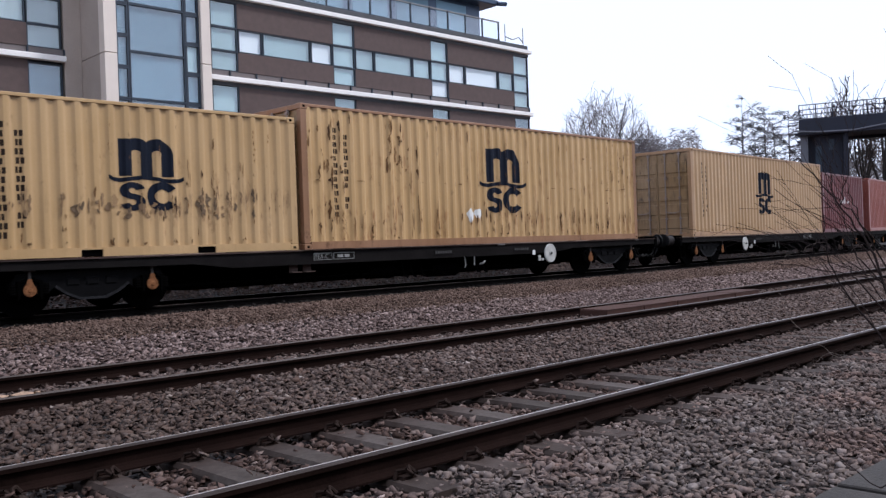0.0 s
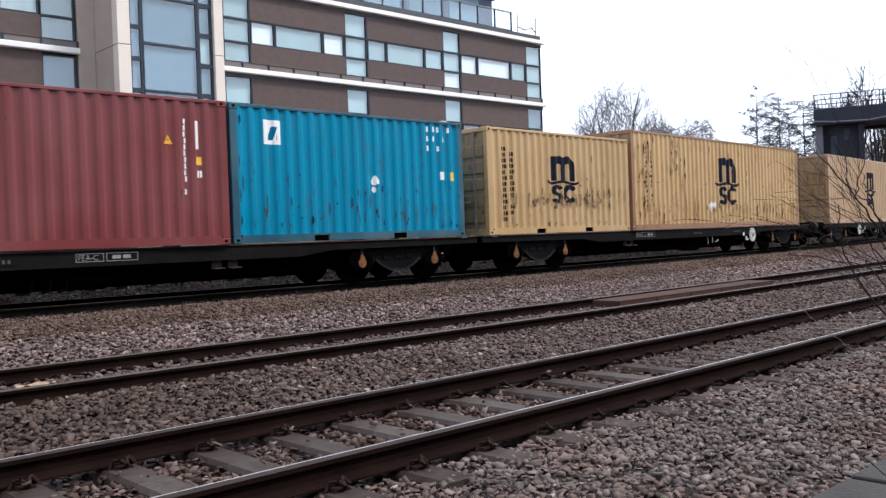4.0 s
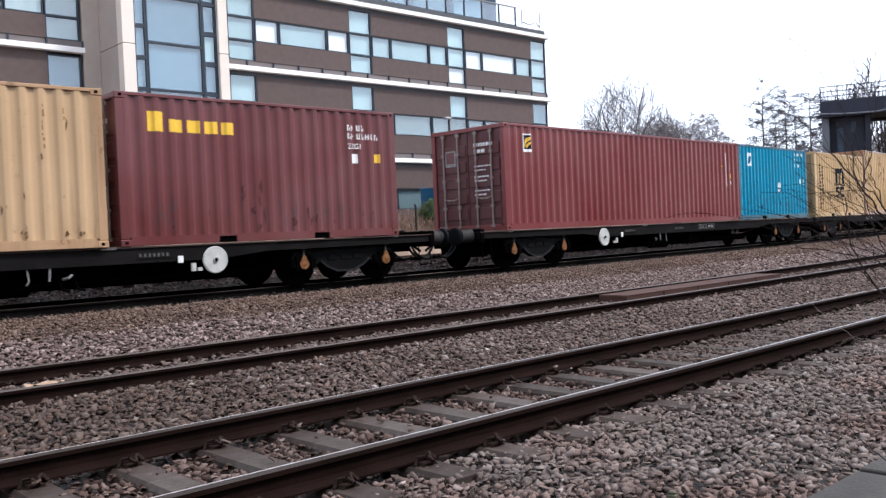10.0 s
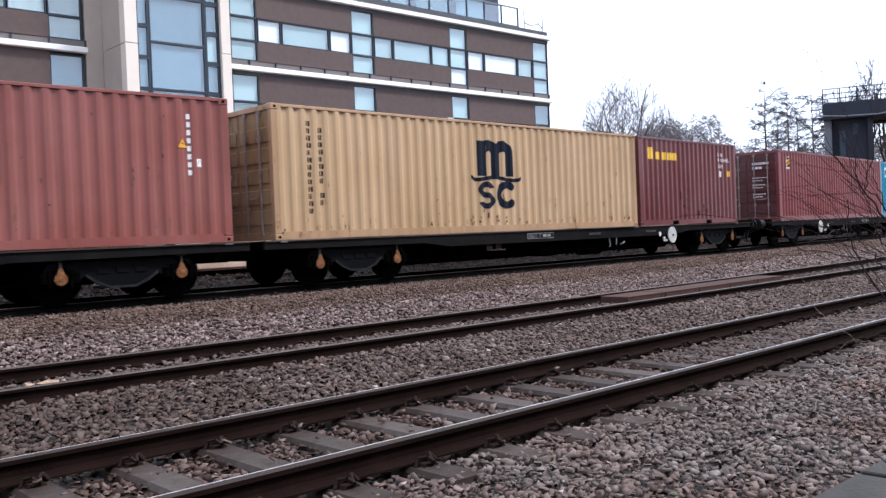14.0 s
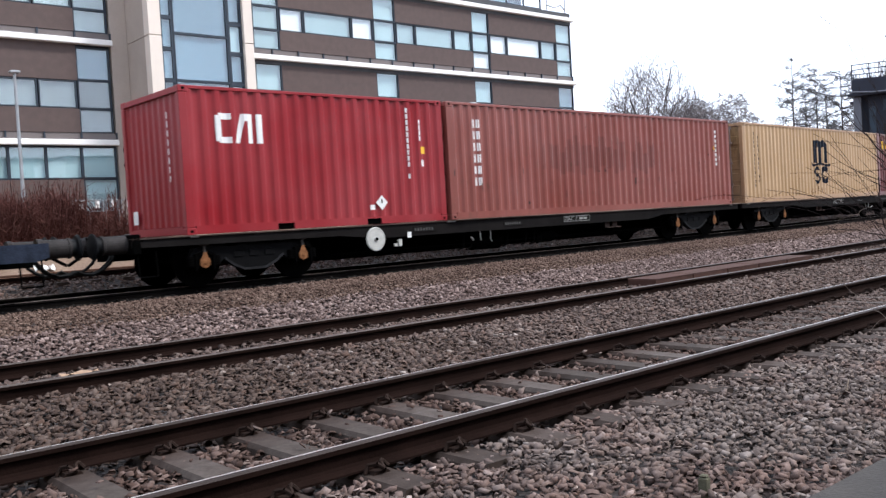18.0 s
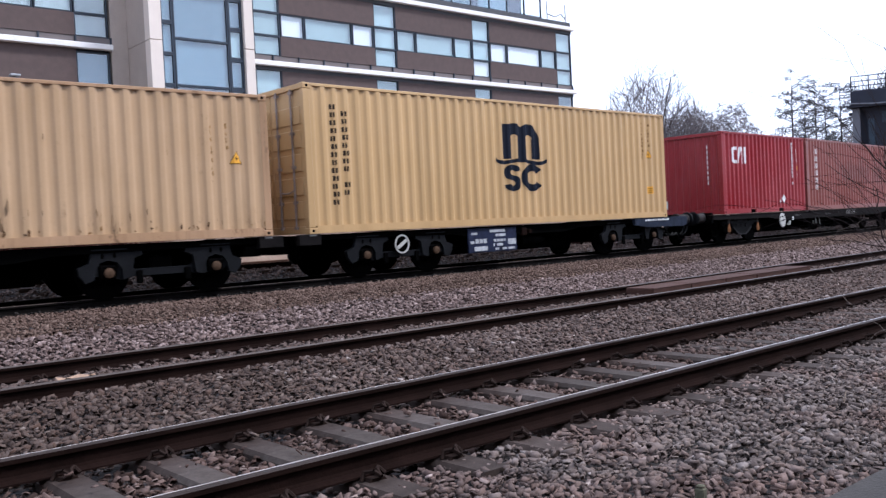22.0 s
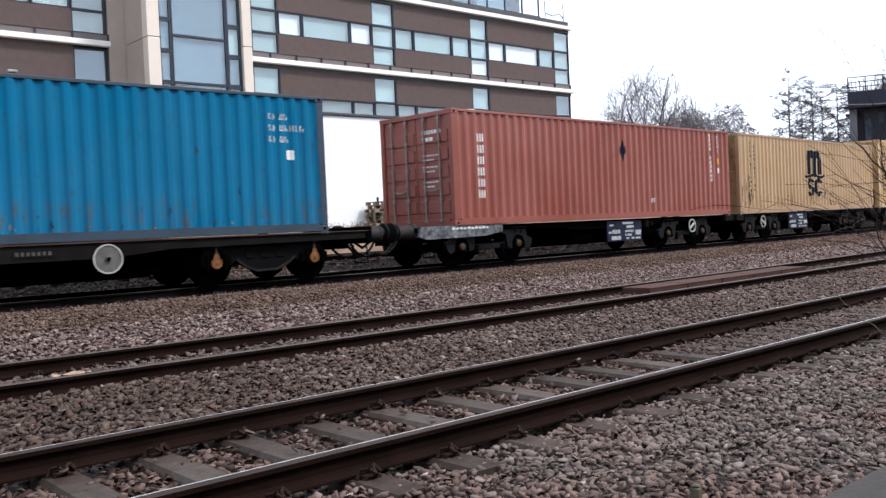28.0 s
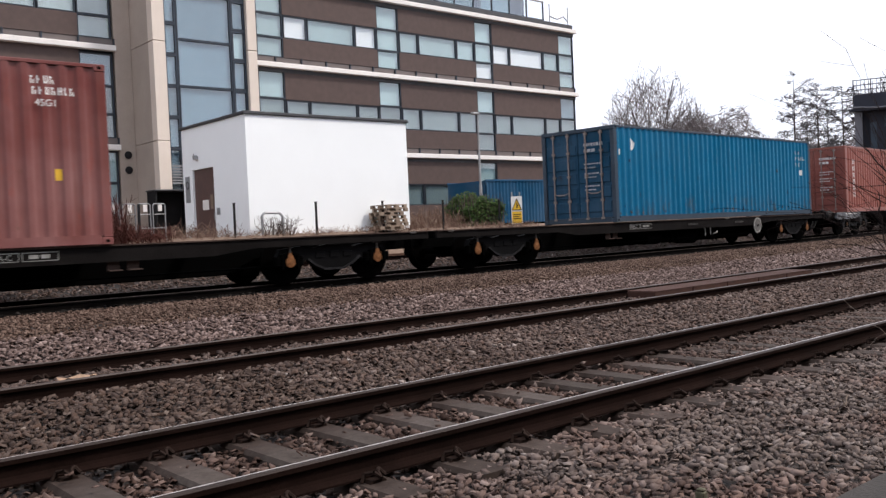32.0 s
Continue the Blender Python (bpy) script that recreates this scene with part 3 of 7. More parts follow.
# ---- the line of the railway: a curve of 398 m ----
R_LINE, Y_TRAIN = 398.4, 15.56
Y_NEAR, Y_MID = 4.174, 8.211
Z_TRAIN = 0.36
Y_SIDING = 18.96


def along(s, y, z=0.0, turn=True):
    """The pose at s metres along the curve, y metres off the camera's side."""
    th = s / (R_LINE - Y_TRAIN)
    r = R_LINE - y
    return pose(r * math.sin(th), R_LINE - r * math.cos(th), z, 0, 0, math.degrees(th) if turn else 0)


def lateral(x, y):
    return R_LINE - math.hypot(x, R_LINE - y)


PROFILE = [(-60, -0.4), (0.9, -0.38), (1.35, -0.30), (2.2, -0.265), (3.0, -0.218), (3.55, -0.205), (4.0, -0.226), (4.2, -0.238), (5.7, -0.238), (6.2, -0.215), (6.8, -0.18), (7.5, -0.12),
           (8.0, -0.10), (8.4, -0.135), (9.5, -0.135), (9.9, -0.085), (10.3, -0.05), (11.2, 0.10), (12.2, 0.21), (13.2, 0.22), (14.4, 0.20), (16.6, 0.20), (17.3, 0.30), (18.0, 0.50),
           (19.9, 0.50), (20.3, 0.62), (20.9, 1.20), (21.3, 1.34), (400, 1.36)]


def height(y):
    for (a, za), (b, zb) in zip(PROFILE, PROFILE[1:]):
        if y < b:
            k = min(1, max(0, (y - a) / (b - a)))
            return za + (zb - za) * k
    return PROFILE[-1][1]


def spread(lo, hi, step, far, grow=1.35):
    mid = [lo + step * i for i in range(int((hi - lo) / step) + 1)]
    up, d = [], step
    while (up[-1] if up else mid[-1]) < far:
        d *= grow
        up.append((up[-1] if up else mid[-1]) + d)
    down, d = [], step
    while (down[-1] if down else mid[0]) > -far:
        d *= grow
        down.append((down[-1] if down else mid[0]) - d)
    return down[::-1] + mid + up


def ground():
    xs = spread(-14, 70, 0.7, 2500)
    ys = spread(0.6, 22.4, 0.22, 2500)
    g = Mesh().sheet(xs, ys, lambda x, y: (x, y, height(lateral(x, y)) - (0.022 if lateral(x, y) < 14 else 0.0) + 0.02 * noise.noise((x * 0.9, y * 0.9, 0)) * (1 if abs(x) < 100 else 0)))
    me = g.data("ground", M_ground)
    me.materials.append(M_soil)
    me.materials.append(M_oily_shade)
    for p in me.polygons:
        c = p.center
        if c.z > 1.2 or lateral(c.x, c.y) < 0 or lateral(c.x, c.y) > 19.9:
            p.material_index = 1
        # strip below the wagons: the train's shade is painted on the ground
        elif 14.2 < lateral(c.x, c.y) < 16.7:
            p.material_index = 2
    tagged(new("ground", me), "brown-grey railway ballast and sandy trackside ground", "ground", kind="structure")


ground()


def low_light_block():
    """Plain unseen wall added behind the camera to block low light."""
    w = Mesh().box(-70, 90, -9.4, -9.0, -0.6, 8.0)
    tagged(new("low_light_block_wall", w.data("low_light_block_wall", M_core)), "plain dark unseen wall added to block low light", "wall", kind="structure")


low_light_block()

RAIL = [(-0.070, 0.0), (0.070, 0.0), (0.070, 0.012), (0.02, 0.028), (0.010, 0.045), (0.010, 0.108), (0.036, 0.122), (0.036, 0.149), (0.027, 0.1575), (0.011, 0.158),
        (-0.027, 0.1575), (-0.036, 0.149), (-0.036, 0.122), (-0.010, 0.108), (-0.010, 0.045), (-0.02, 0.028), (-0.070, 0.012)]


def rail(parent, y, top, s0, s1, head, flank, shine=None):
    n = len(RAIL)
    vs, fs = [], []
    steps = int((s1 - s0) / 2)
    for i in range(steps + 1):
        s = s0 + (s1 - s0) * i / steps
        m = along(s, y, top - 0.158)
        vs += [m @ Vector((0, a, b)) for a, b in RAIL]
        if i:
            k = (i - 1) * n
            fs += [(k + j, k + (j + 1) % n, k + n + (j + 1) % n, k + n + j) for j in range(n)]
    me = Mesh().add(vs, fs).data("rail", flank)
    me.materials.append(head)
    me.materials.append(shine or head)
    for j, p in enumerate(me.polygons):
        if j % n == 8:
            p.material_index = 2
        elif j % n in (7, 9, 10):
            p.material_index = 1
    return part("rail", me, None, parent)


def track(name, label, y0, top, head, s0=-40, s1=150, flank=None, far_flank=None, shine=None):
    t = thing(name, label, "railway track", kind="structure")
    rail(t, y0, top, s0, s1, head, flank or M_rail, shine)
    rail(t, y0 + 1.505, top, s0, s1, head, far_flank or flank or M_rail, shine)
    return t


near_track = track("near_track", "railway track of polished rails on concrete sleepers", Y_NEAR, 0.0, M_railtop, shine=M_railshine)
mid_track = track("middle_track", "railway track of rusty rails sunk in ballast", Y_MID, 0.05, M_railworn)
far_track = track("far_track", "railway track under the freight train", Y_TRAIN - 0.7525, Z_TRAIN, M_railworn, -130, 170, M_rail_black, shine=M_railshine)
siding_track = track("siding_track", "railway siding of rusty rails on the bank behind the train", Y_SIDING - 0.7525, 0.656, M_railrust, -40, 120, M_rail, M_rail_tan)


# ---- the train ----
Z_LOAD = 1.255
moving = []          # (thing, metres along the train)
wheels = []


WAVE = [(0, 0), (0.20, 0), (0.26, 0.05), (0.33, 0.24), (0.43, 0.76), (0.50, 0.95), (0.56, 1), (0.70, 1), (0.76, 0.95), (0.83, 0.76), (0.93, 0.24), (0.98, 0.03)]
half_length = {}     # a container's half length, for paint that follows its corrugations


def corrugated(x0, x1, y, z0, z1, out, period=0.278, depth=0.042):
    """A corrugated steel sheet along x; out is the side on which the flats stand proud (-1 or 1)."""
    n = max(1, round((x1 - x0) / period))
    p = (x1 - x0) / n
    line = []
    for i in range(n):
        line += [(x0 + (i + a) * p, b) for a, b in WAVE]
    line.append((x1, 0))
    m = Mesh()
    us = range(len(line))
    m.sheet(us, (z0, z1), lambda i, z: (line[i][0], y - out * depth * line[i][1], z))
    m.sheet(us, (z0, z1), lambda i, z: (line[i][0], y - out * (depth * line[i][1] + 0.004), z))
    return m


def skin(parent, outlines, mat, name, lift=0.003):
    """A coat of paint over the corrugations of a container's near side: outlines of (x, z)."""
    L = half_length[parent.name]
    x0, x1 = -L + 0.15, L - 0.15
    n = max(1, round((x1 - x0) / 0.278))
    p = (x1 - x0) / n
    bm = bmesh.new()
    for o in outlines:
        bm.faces.new([bm.verts.new((a, 0, z)) for a, z in o])
    bmesh.ops.remove_doubles(bm, verts=bm.verts[:], dist=0.0005)
    bmesh.ops.triangulate(bm, faces=bm.faces[:])
    lo, hi = min(v.co.x for v in bm.verts), max(v.co.x for v in bm.verts)
    for i in range(n):
        for a, _ in WAVE:
            x = x0 + (i + a) * p
            if lo < x < hi:
                bmesh.ops.bisect_plane(bm, geom=bm.verts[:] + bm.edges[:] + bm.faces[:], plane_co=(x, 0, 0), plane_no=(1, 0, 0))
    xs, ds = [a for a, _ in WAVE] + [1], [d for _, d in WAVE] + [0]
    for v in bm.verts:
        k = min(0.99999, max(0.0, (v.co.x - x0) / p - math.floor((v.co.x - x0) / p)))
        v.co.y = -1.214 + 0.042 * float(np.interp(k, xs, ds)) - lift
    bmesh.ops.recalc_face_normals(bm, faces=bm.faces)
    for f in bm.faces:
        if f.normal.y > 0:
            f.normal_flip()
    me = bpy.data.meshes.new(name)
    bm.to_mesh(me)
    bm.free()
    me.materials.append(mat)
    return me


def flat_mark(parent, name, outline, y, mat, label=""):
    """A painted shape on the side that faces the line's near tracks: outline of (x, z)."""
    if parent.name in half_length:
        return part(name, skin(parent, [outline], mat, name, 0.003 + (-1.2195 - y) * 0.3), mat, parent, label)
    return part(name, Mesh().prism(outline, "y", y, y - 0.006), mat, parent, label)


def rect(x, z, w, h):
    return [(x, z), (x + w, z), (x + w, z + h), (x, z + h)]


def ring(cx, cz, r, wd, a0, a1, seg=18):
    out = [(cx + r * math.cos(radians(a0 + (a1 - a0) * i / seg)), cz + r * math.sin(radians(a0 + (a1 - a0) * i / seg))) for i in range(seg + 1)]
    inn = [(cx + (r - wd) * math.cos(radians(a0 + (a1 - a0) * i / seg)), cz + (r - wd) * math.sin(radians(a0 + (a1 - a0) * i / seg))) for i in range(seg, -1, -1)]
    return out + inn


def bars(rows, y, mat, parent, name="marking", label=""):
    """Rows of small blocks where writing stands: (x, z, w, h)."""
    if parent.name in half_length:
        out = []
        for x, z, w, h in rows:
            out += [rect(x, z, w * 0.42, h), rect(x + w * 0.58, z, w * 0.42, h)] if 0.06 < w < 0.13 and h < 0.2 else [rect(x, z, w, h)]
        return tagged(part(name, skin(parent, out, mat, name, 0.003 + (-1.2195 - y) * 0.3), mat, parent, label), kind="stuff")
    m = Mesh()
    for x, z, w, h in rows:
        if 0.06 < w < 0.13 and h < 0.2:
            m.prism(rect(x, z, w * 0.34, h), "y", y, y - 0.006)
            m.prism(rect(x + w * 0.62, z, w * 0.34, h), "y", y, y - 0.006)
        else:
            m.prism(rect(x, z, w, h), "y", y, y - 0.006)
    return tagged(part(name, m, mat, parent, label), kind="stuff")


swell = [(-0.90, -0.89), (-0.80, -0.95), (-0.62, -0.96), (-0.40, -0.93), (-0.15, -0.895), (0.10, -0.90), (0.35, -0.945), (0.60, -0.965), (0.80, -0.95), (0.92, -0.90)]


def hoop(cx, cz, r, wd, a0, a1, wide=1.0, seg=18):
    """A bent stroke as a row of four-cornered pieces."""
    def at(rad, i):
        q = radians(a0 + (a1 - a0) * i / seg)
        return cx + rad * math.cos(q) * wide, cz + rad * math.sin(q)
    return [[at(r, i), at(r, i + 1), at(r - wd, i + 1), at(r - wd, i)] for i in range(seg)]


def emblem(parent, cx, top, k):
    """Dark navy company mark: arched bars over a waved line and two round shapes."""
    layers = []
    for i in range(3):
        layers.append([rect(cx + (-0.65 + i * 0.50) * k, top - 0.87 * k, 0.30 * k, 0.84 * k if i == 0 else 0.50 * k)])
    for i in range(2):
        layers.append(hoop(cx + (-0.25 + i * 0.50) * k, top - 0.40 * k, 0.40 * k, 0.27 * k, 2, 178))
    layers.append([[(cx + a * k, top + (b - 0.045) * k), (cx + c * k, top + (d - 0.045) * k), (cx + c * k, top + (d + 0.045) * k), (cx + a * k, top + (b + 0.045) * k)]
                   for (a, b), (c, d) in zip(swell, swell[1:])])
    z = top - 1.32 * k
    layers += [hoop(cx - 0.36 * k, z + 0.125 * k, 0.195 * k, 0.13 * k, 15, 270, 1.5), hoop(cx - 0.36 * k, z - 0.135 * k, 0.195 * k, 0.13 * k, -165, 90, 1.5), hoop(cx + 0.36 * k, z, 0.335 * k, 0.17 * k, 35, 325, 1.15)]
    whole = None
    for i, o in enumerate(layers):
        ob = part("company_mark" if whole is None else "mark_stroke", skin(parent, o, M_navy, "company_mark", 0.003 + 0.0006 * i), M_navy, whole or parent, "dark navy painted company mark" if whole is None else "")
        whole = whole or ob


def column_marks(parent, x, top, n, mat, w=0.115, h=0.098, pitch=0.142, skip=()):
    if w > 0.15:
        rows = []
        for i in range(n):
            z = top - i * pitch - h
            rows += [(x, z, 0.075, h * 0.86), (x + 0.115, z, 0.085, h * 0.86)]
        bars(rows, -1.2195, mat, parent, "company_mark", "white painted company mark")
        return
    bars([(x + 0.012 * (i % 2), top - i * pitch - h, w - 0.024 * (i % 3 == 1), h) for i in range(n) if i not in skip], -1.2195, mat, parent, "marking_column")


def glyph_bars(x, z, n, w, h, pitch):
    """Strokes that stand for n letters in a row."""
    rows, t = [], w * 0.34
    for i in range(n):
        a = x + i * pitch
        rows.append((a, z, t, h))
        if i % 4 != 1:
            rows.append((a + w - t, z, t, h if i % 3 else h * 0.55))
        rows.append((a + t, z + h * (0.78, 0.42, 0.0)[i % 3], w - 2 * t, h * 0.2))
    return rows


def hazard(parent, x, z, r, mat, y=-1.2195):
    part("hazard_diamond", Mesh().prism([(x - r, z), (x, z - r), (x + r, z), (x, z + r)], "y", y + 0.004, y - 0.003), mat, parent)
    part("diamond_symbol", Mesh().box(x - 0.12 * r, x + 0.12 * r, y - 0.0045, y - 0.003, z - 0.1 * r, z + 0.45 * r), M_dark_mark, parent)


def torn_label(parent, x, z, r, seed):
    """A half-torn white sticker."""
    rng = random.Random(seed)
    flat_mark(parent, "torn_label", [(x + r * rng.uniform(0.45, 1.1) * math.cos(i * 0.571), z + r * rng.uniform(0.45, 1.1) * math.sin(i * 0.571)) for i in range(11)], -1.2195, M_white_mark)


def warn_triangle(parent, x, z, r):
    flat_mark(parent, "warning_triangle", [(x - r, z - 0.8 * r), (x + r, z - 0.8 * r), (x, z + r)], -1.2195, M_dark_mark)
    r *= 0.86
    flat_mark(parent, "triangle_face", [(x - r, z - 0.8 * r), (x + r, z - 0.8 * r), (x, z + r)], -1.2228, M_warn)
    r *= 0.8
    flat_mark(parent, "warning_symbol", [(x - 0.09 * r, z - 0.5 * r), (x + 0.3 * r, z - 0.1 * r), (x + 0.1 * r, z + 0.1 * r), (x + 0.1 * r, z + 0.5 * r), (x - 0.3 * r, z - 0.1 * r), (x - 0.05 * r, z - 0.1 * r)], -1.226, M_dark_mark)


def code_text(parent, words, x, z, size, mat, y=-1.222):
    cu = bpy.data.curves.new("code", "FONT")
    cu.body, cu.size, cu.extrude = words, size, 0.002
    tmp = new("code", cu)
    me = bpy.data.meshes.new_from_object(tmp.evaluated_get(bpy.context.evaluated_depsgraph_get()))
    bpy.data.objects.remove(tmp)
    me.materials.clear()
    me.materials.append(mat)
    part("type_code", me, mat, parent, m=pose(x, y, z, 90, 0, 0))


def container(label, length, mat, u, high=False, doors=-1, pockets=None, group="containers on the train", frame_mat=None):
    """A steel freight container; u is where its rear end rides along the train; doors: -1 rear, 1 front."""
    H = 2.896 if high else 2.591
    L, W = length / 2, 1.219
    fm = frame_mat or mat
    c = thing("shipping_container", label, "freight container", group)
    half_length[c.name] = L
    pockets = (length < 7) if pockets is None else pockets
    for sx in (-1, 1):
        for sy in (-1, 1):
            part("corner_post", Mesh().box(sx * L, sx * (L - 0.15), sy * W, sy * (W - 0.12), 0.118, H - 0.118, 0.012), fm, c)
            for z in (0, H - 0.118):
                cast = part("corner_casting", Mesh().box(sx * (L + 0.003), sx * (L - 0.178), sy * (W + 0.003), sy * (W - 0.162), z, z + 0.118, 0.012), fm, c)
                # solid black inset in place of the hole's shaded inside
                part("casting_hole", Mesh().box(sx * (L - 0.06), sx * (L - 0.12), sy * (W + 0.0045), sy * W, z + 0.035, z + 0.083, 0.01), M_bogie, cast)
    for sy in (-1, 1):
        part("side_panel", corrugated(-L + 0.15, L - 0.15, sy * (W - 0.005), 0.155, H - 0.06, sy), mat, c, smooth=True)
        part("top_rail", Mesh().box(-L + 0.178, L - 0.178, sy * W, sy * (W - 0.06), H - 0.065, H - 0.004, 0.008), fm, c)
        line = [(-L + 0.178, 0.012)]
        if pockets:
            for a in (-1.22, 0.86):
                line += [(a, 0.012), (a, 0.125), (a + 0.36, 0.125), (a + 0.36, 0.012)]
        line += [(L - 0.178, 0.012), (L - 0.178, 0.158), (-L + 0.178, 0.158)]
        part("bottom_rail", Mesh().prism(line, "y", sy * W, sy * (W - 0.05)), fm, c)
    roof = Mesh()
    n = int(length / 0.42)
    xs = [-L + 0.08 + (length - 0.16) * i / (n * 2) for i in range(n * 2 + 1)]
    roof.sheet(range(len(xs)), (-W + 0.06, W - 0.06), lambda i, y: (xs[i], y, H - 0.022 + 0.018 * (i % 2)))
    part("roof", roof, mat, c)
    part("floor", Mesh().box(-L + 0.15, L - 0.15, -W + 0.06, W - 0.06, 0.06, 0.15), M_frame, c)
    if pockets:
        for a in (-1.04, 1.04):
            # black block paints the dark inside of the pocket
            part("fork_pocket", Mesh().box(a - 0.18, a + 0.18, -W + 0.035, W - 0.035, 0.012, 0.122), M_bogie, c)
    # plain end
    e = -doors
    end = corrugated(-W + 0.12, W - 0.12, 0, 0.16, H - 0.1, 1, 0.25, 0.04)
    end.v = [(e * (L - 0.045 + p[1]), p[0], p[2]) for p in end.v]
    part("end_wall", end, mat, c)
    for z in (0.012, H - 0.11):
        for sx in (-1, 1):
            part("end_sill" if z < 1 else "end_header", Mesh().box(sx * (L - 0.002), sx * (L - 0.09), -W + 0.162, W - 0.162, z, z + (0.14 if z < 1 else 0.1), 0.006), fm, c)
    # doors
    d = doors
    for sy in (-1, 1):
        leaf = Mesh().box(d * (L - 0.05), d * (L - 0.09), sy * 0.012, sy * (W - 0.12), 0.155, H - 0.115)
        # these doors get a darker paint that holds the end's shade
        dm = M_door_grime_shade if mat in (M_yellow, M_yellow_worn, M_yellow_scraped) else M_blue_door if mat is M_blue else M_maroon_door if mat is M_brown else mat
        door = part("door", leaf, dm, c)
        for i in range(5):
            z = 0.30 + i * (H - 0.62) / 5
            part("door_panel", Mesh().box(d * (L - 0.022), d * (L - 0.052), sy * 0.06, sy * (W - 0.17), z, z + (H - 0.62) / 5 - 0.11, 0.02), dm, door)
        for k in (0.30, 0.80):
            bar = Mesh().tube((d * (L + 0.012), sy * k, 0.10), (d * (L + 0.012), sy * k, H - 0.09), 0.021, seg=8)
            for z in (0.13, 0.62, 1.3, 1.95, H - 0.16):
                bar.box(d * (L - 0.022), d * (L + 0.034), sy * k - 0.045, sy * k + 0.045, z - 0.03, z + 0.03)
            part("locking_bar", bar, M_lockbar, door)
            part("handle", Mesh().path([(d * (L + 0.03), sy * k, 0.86), (d * (L + 0.035), sy * k + 0.16 * (1 if k < 0.5 else -1) * sy, 0.80), (d * (L + 0.03), sy * k + 0.36 * (1 if k < 0.5 else -1) * sy, 0.82)], 0.013), M_lockbar, door)
    if doors and mat not in (M_yellow, M_yellow_worn, M_yellow_scraped, M_yellow_new):
        code = Mesh()
        for i, (z, w) in enumerate(((H - 0.50, 0.62), (H - 0.66, 0.34), (H - 1.0, 0.5), (H - 1.1, 0.34), (H - 1.26, 0.5), (H - 1.36, 0.38), (H - 1.6, 0.42), (H - 1.7, 0.3))):
            k = 0.0
            while k < w:
                g = 0.05 + 0.03 * ((i + int(k * 40)) % 3)
                code.box(d * (L - 0.0215), d * (L - 0.0165), -0.22 - k, -0.22 - k - g, z, z + (0.085 if i < 2 else 0.035))
                k += g + 0.03
        tagged(part("code_lettering", code, M_panel_mark if mat is M_blue else M_white_mark, c), kind="stuff")
    moving.append((c, u + L, Z_LOAD))
    return c


F40, F20 = 12.192, 6.058


def rub(parent, x, top, height, wide):
    """A broken column of rubbed-off paint, as left by old lettering."""
    rng = random.Random(round(x * 100 + height * 10))
    z, rows = top, []
    while z > top - height:
        h = rng.uniform(0.05, 0.11)
        rows.append((x + rng.uniform(-0.012, 0.012), z - h, wide * rng.uniform(0.35, 1.0), h * rng.uniform(0.6, 1.0)))
        z -= h + rng.uniform(0.0, 0.05)
    bars(rows, -1.2195, M_scratch, parent, "scuff")


def weather(parent, seed, zones, mat, lift=0.011, name="rust_mark"):
    """Ragged marks over a container's near side. Zones: x0, x1, z0, z1, number, least and most width, least and most height, share that sits on the proud ridges."""
    rng = random.Random(seed)
    L = half_length[parent.name]
    a0 = -L + 0.15
    n = max(1, round((2 * L - 0.3) / 0.278))
    p = (2 * L - 0.3) / n
    xs, ds = [a for a, _ in WAVE] + [1], [d for _, d in WAVE] + [0]

    def at(x, z):
        k = min(0.99999, max(0.0, (x - a0) / p - math.floor((x - a0) / p)))
        return x, -1.214 + 0.042 * float(np.interp(k, xs, ds)) - lift, z
    m = Mesh()
    for x0, x1, z0, z1, count, w0, w1, h0, h1, ridge in zones:
        for _ in range(count):
            w, h = w0 + (w1 - w0) * rng.random() ** 2, h0 + (h1 - h0) * rng.random() ** 2
            x, z = rng.uniform(x0, x1), rng.uniform(z0, z1)
            if rng.random() < ridge:
                x = a0 + (math.floor((x - a0) / p) + rng.choice((0.0, 0.2, 0.1, 0.95))) * p
            cols = max(2, min(7, int(w / 0.022) + 1))
            rows = max(3, min(6, int(h / 0.07) + 3))
            wob = [rng.uniform(-0.3, 0.3) * w for _ in range(rows)]
            full = [(0.15 + 0.85 * math.sin(math.pi * (i + 0.35) / (rows - 0.3))) * rng.uniform(0.55, 1.1) for i in range(rows)]
            m.sheet(range(rows), range(cols), lambda i, j: at(x + wob[i] + w * full[i] * (j / (cols - 1) - 0.5), z + h * i / (rows - 1) + rng.uniform(-0.1, 0.1) * h / rows))
    return tagged(part(name, m, mat, parent), kind="stuff")


def foot_spots(parent, seed, mat=None, z=0.165):
    """Rust where each ridge meets the bottom rail."""
    L = half_length[parent.name]
    weather(parent, seed, [(-L + 0.2, L - 0.2, z, z + 0.06, int(L * 6), 0.02, 0.06, 0.03, 0.10, 0.9)], mat or M_marks, name="foot_rust")


def yellow_box(label, u, length, mat, high, k, ex, top, doors=-1):
    c = container(label, length, mat, u, high, doors, frame_mat=M_rusty_edge if mat is M_yellow_worn else M_yellow_edge if mat is M_yellow else None)
    H, L = (2.896 if high else 2.591), length / 2
    emblem(c, ex, top, k)
    z = top + 0.13
    a = 0.57 if length < 7 else 0.80
    a, step = (0.62, 0.155) if "clean" in label else (a, 0.142)
    column_marks(c, -L + a, z, 13, M_dark_mark, pitch=step)
    column_marks(c, -L + a + 0.28, z - 0.12, 11, M_dark_mark, pitch=step, skip=(8,))
    if "clean" not in label and "stains along" not in label:
        rub(c, L - 0.95, H - 0.3, 0.62, 0.035)
        rub(c, L - 0.62, H - 0.34, 0.18, 0.05)
    return c


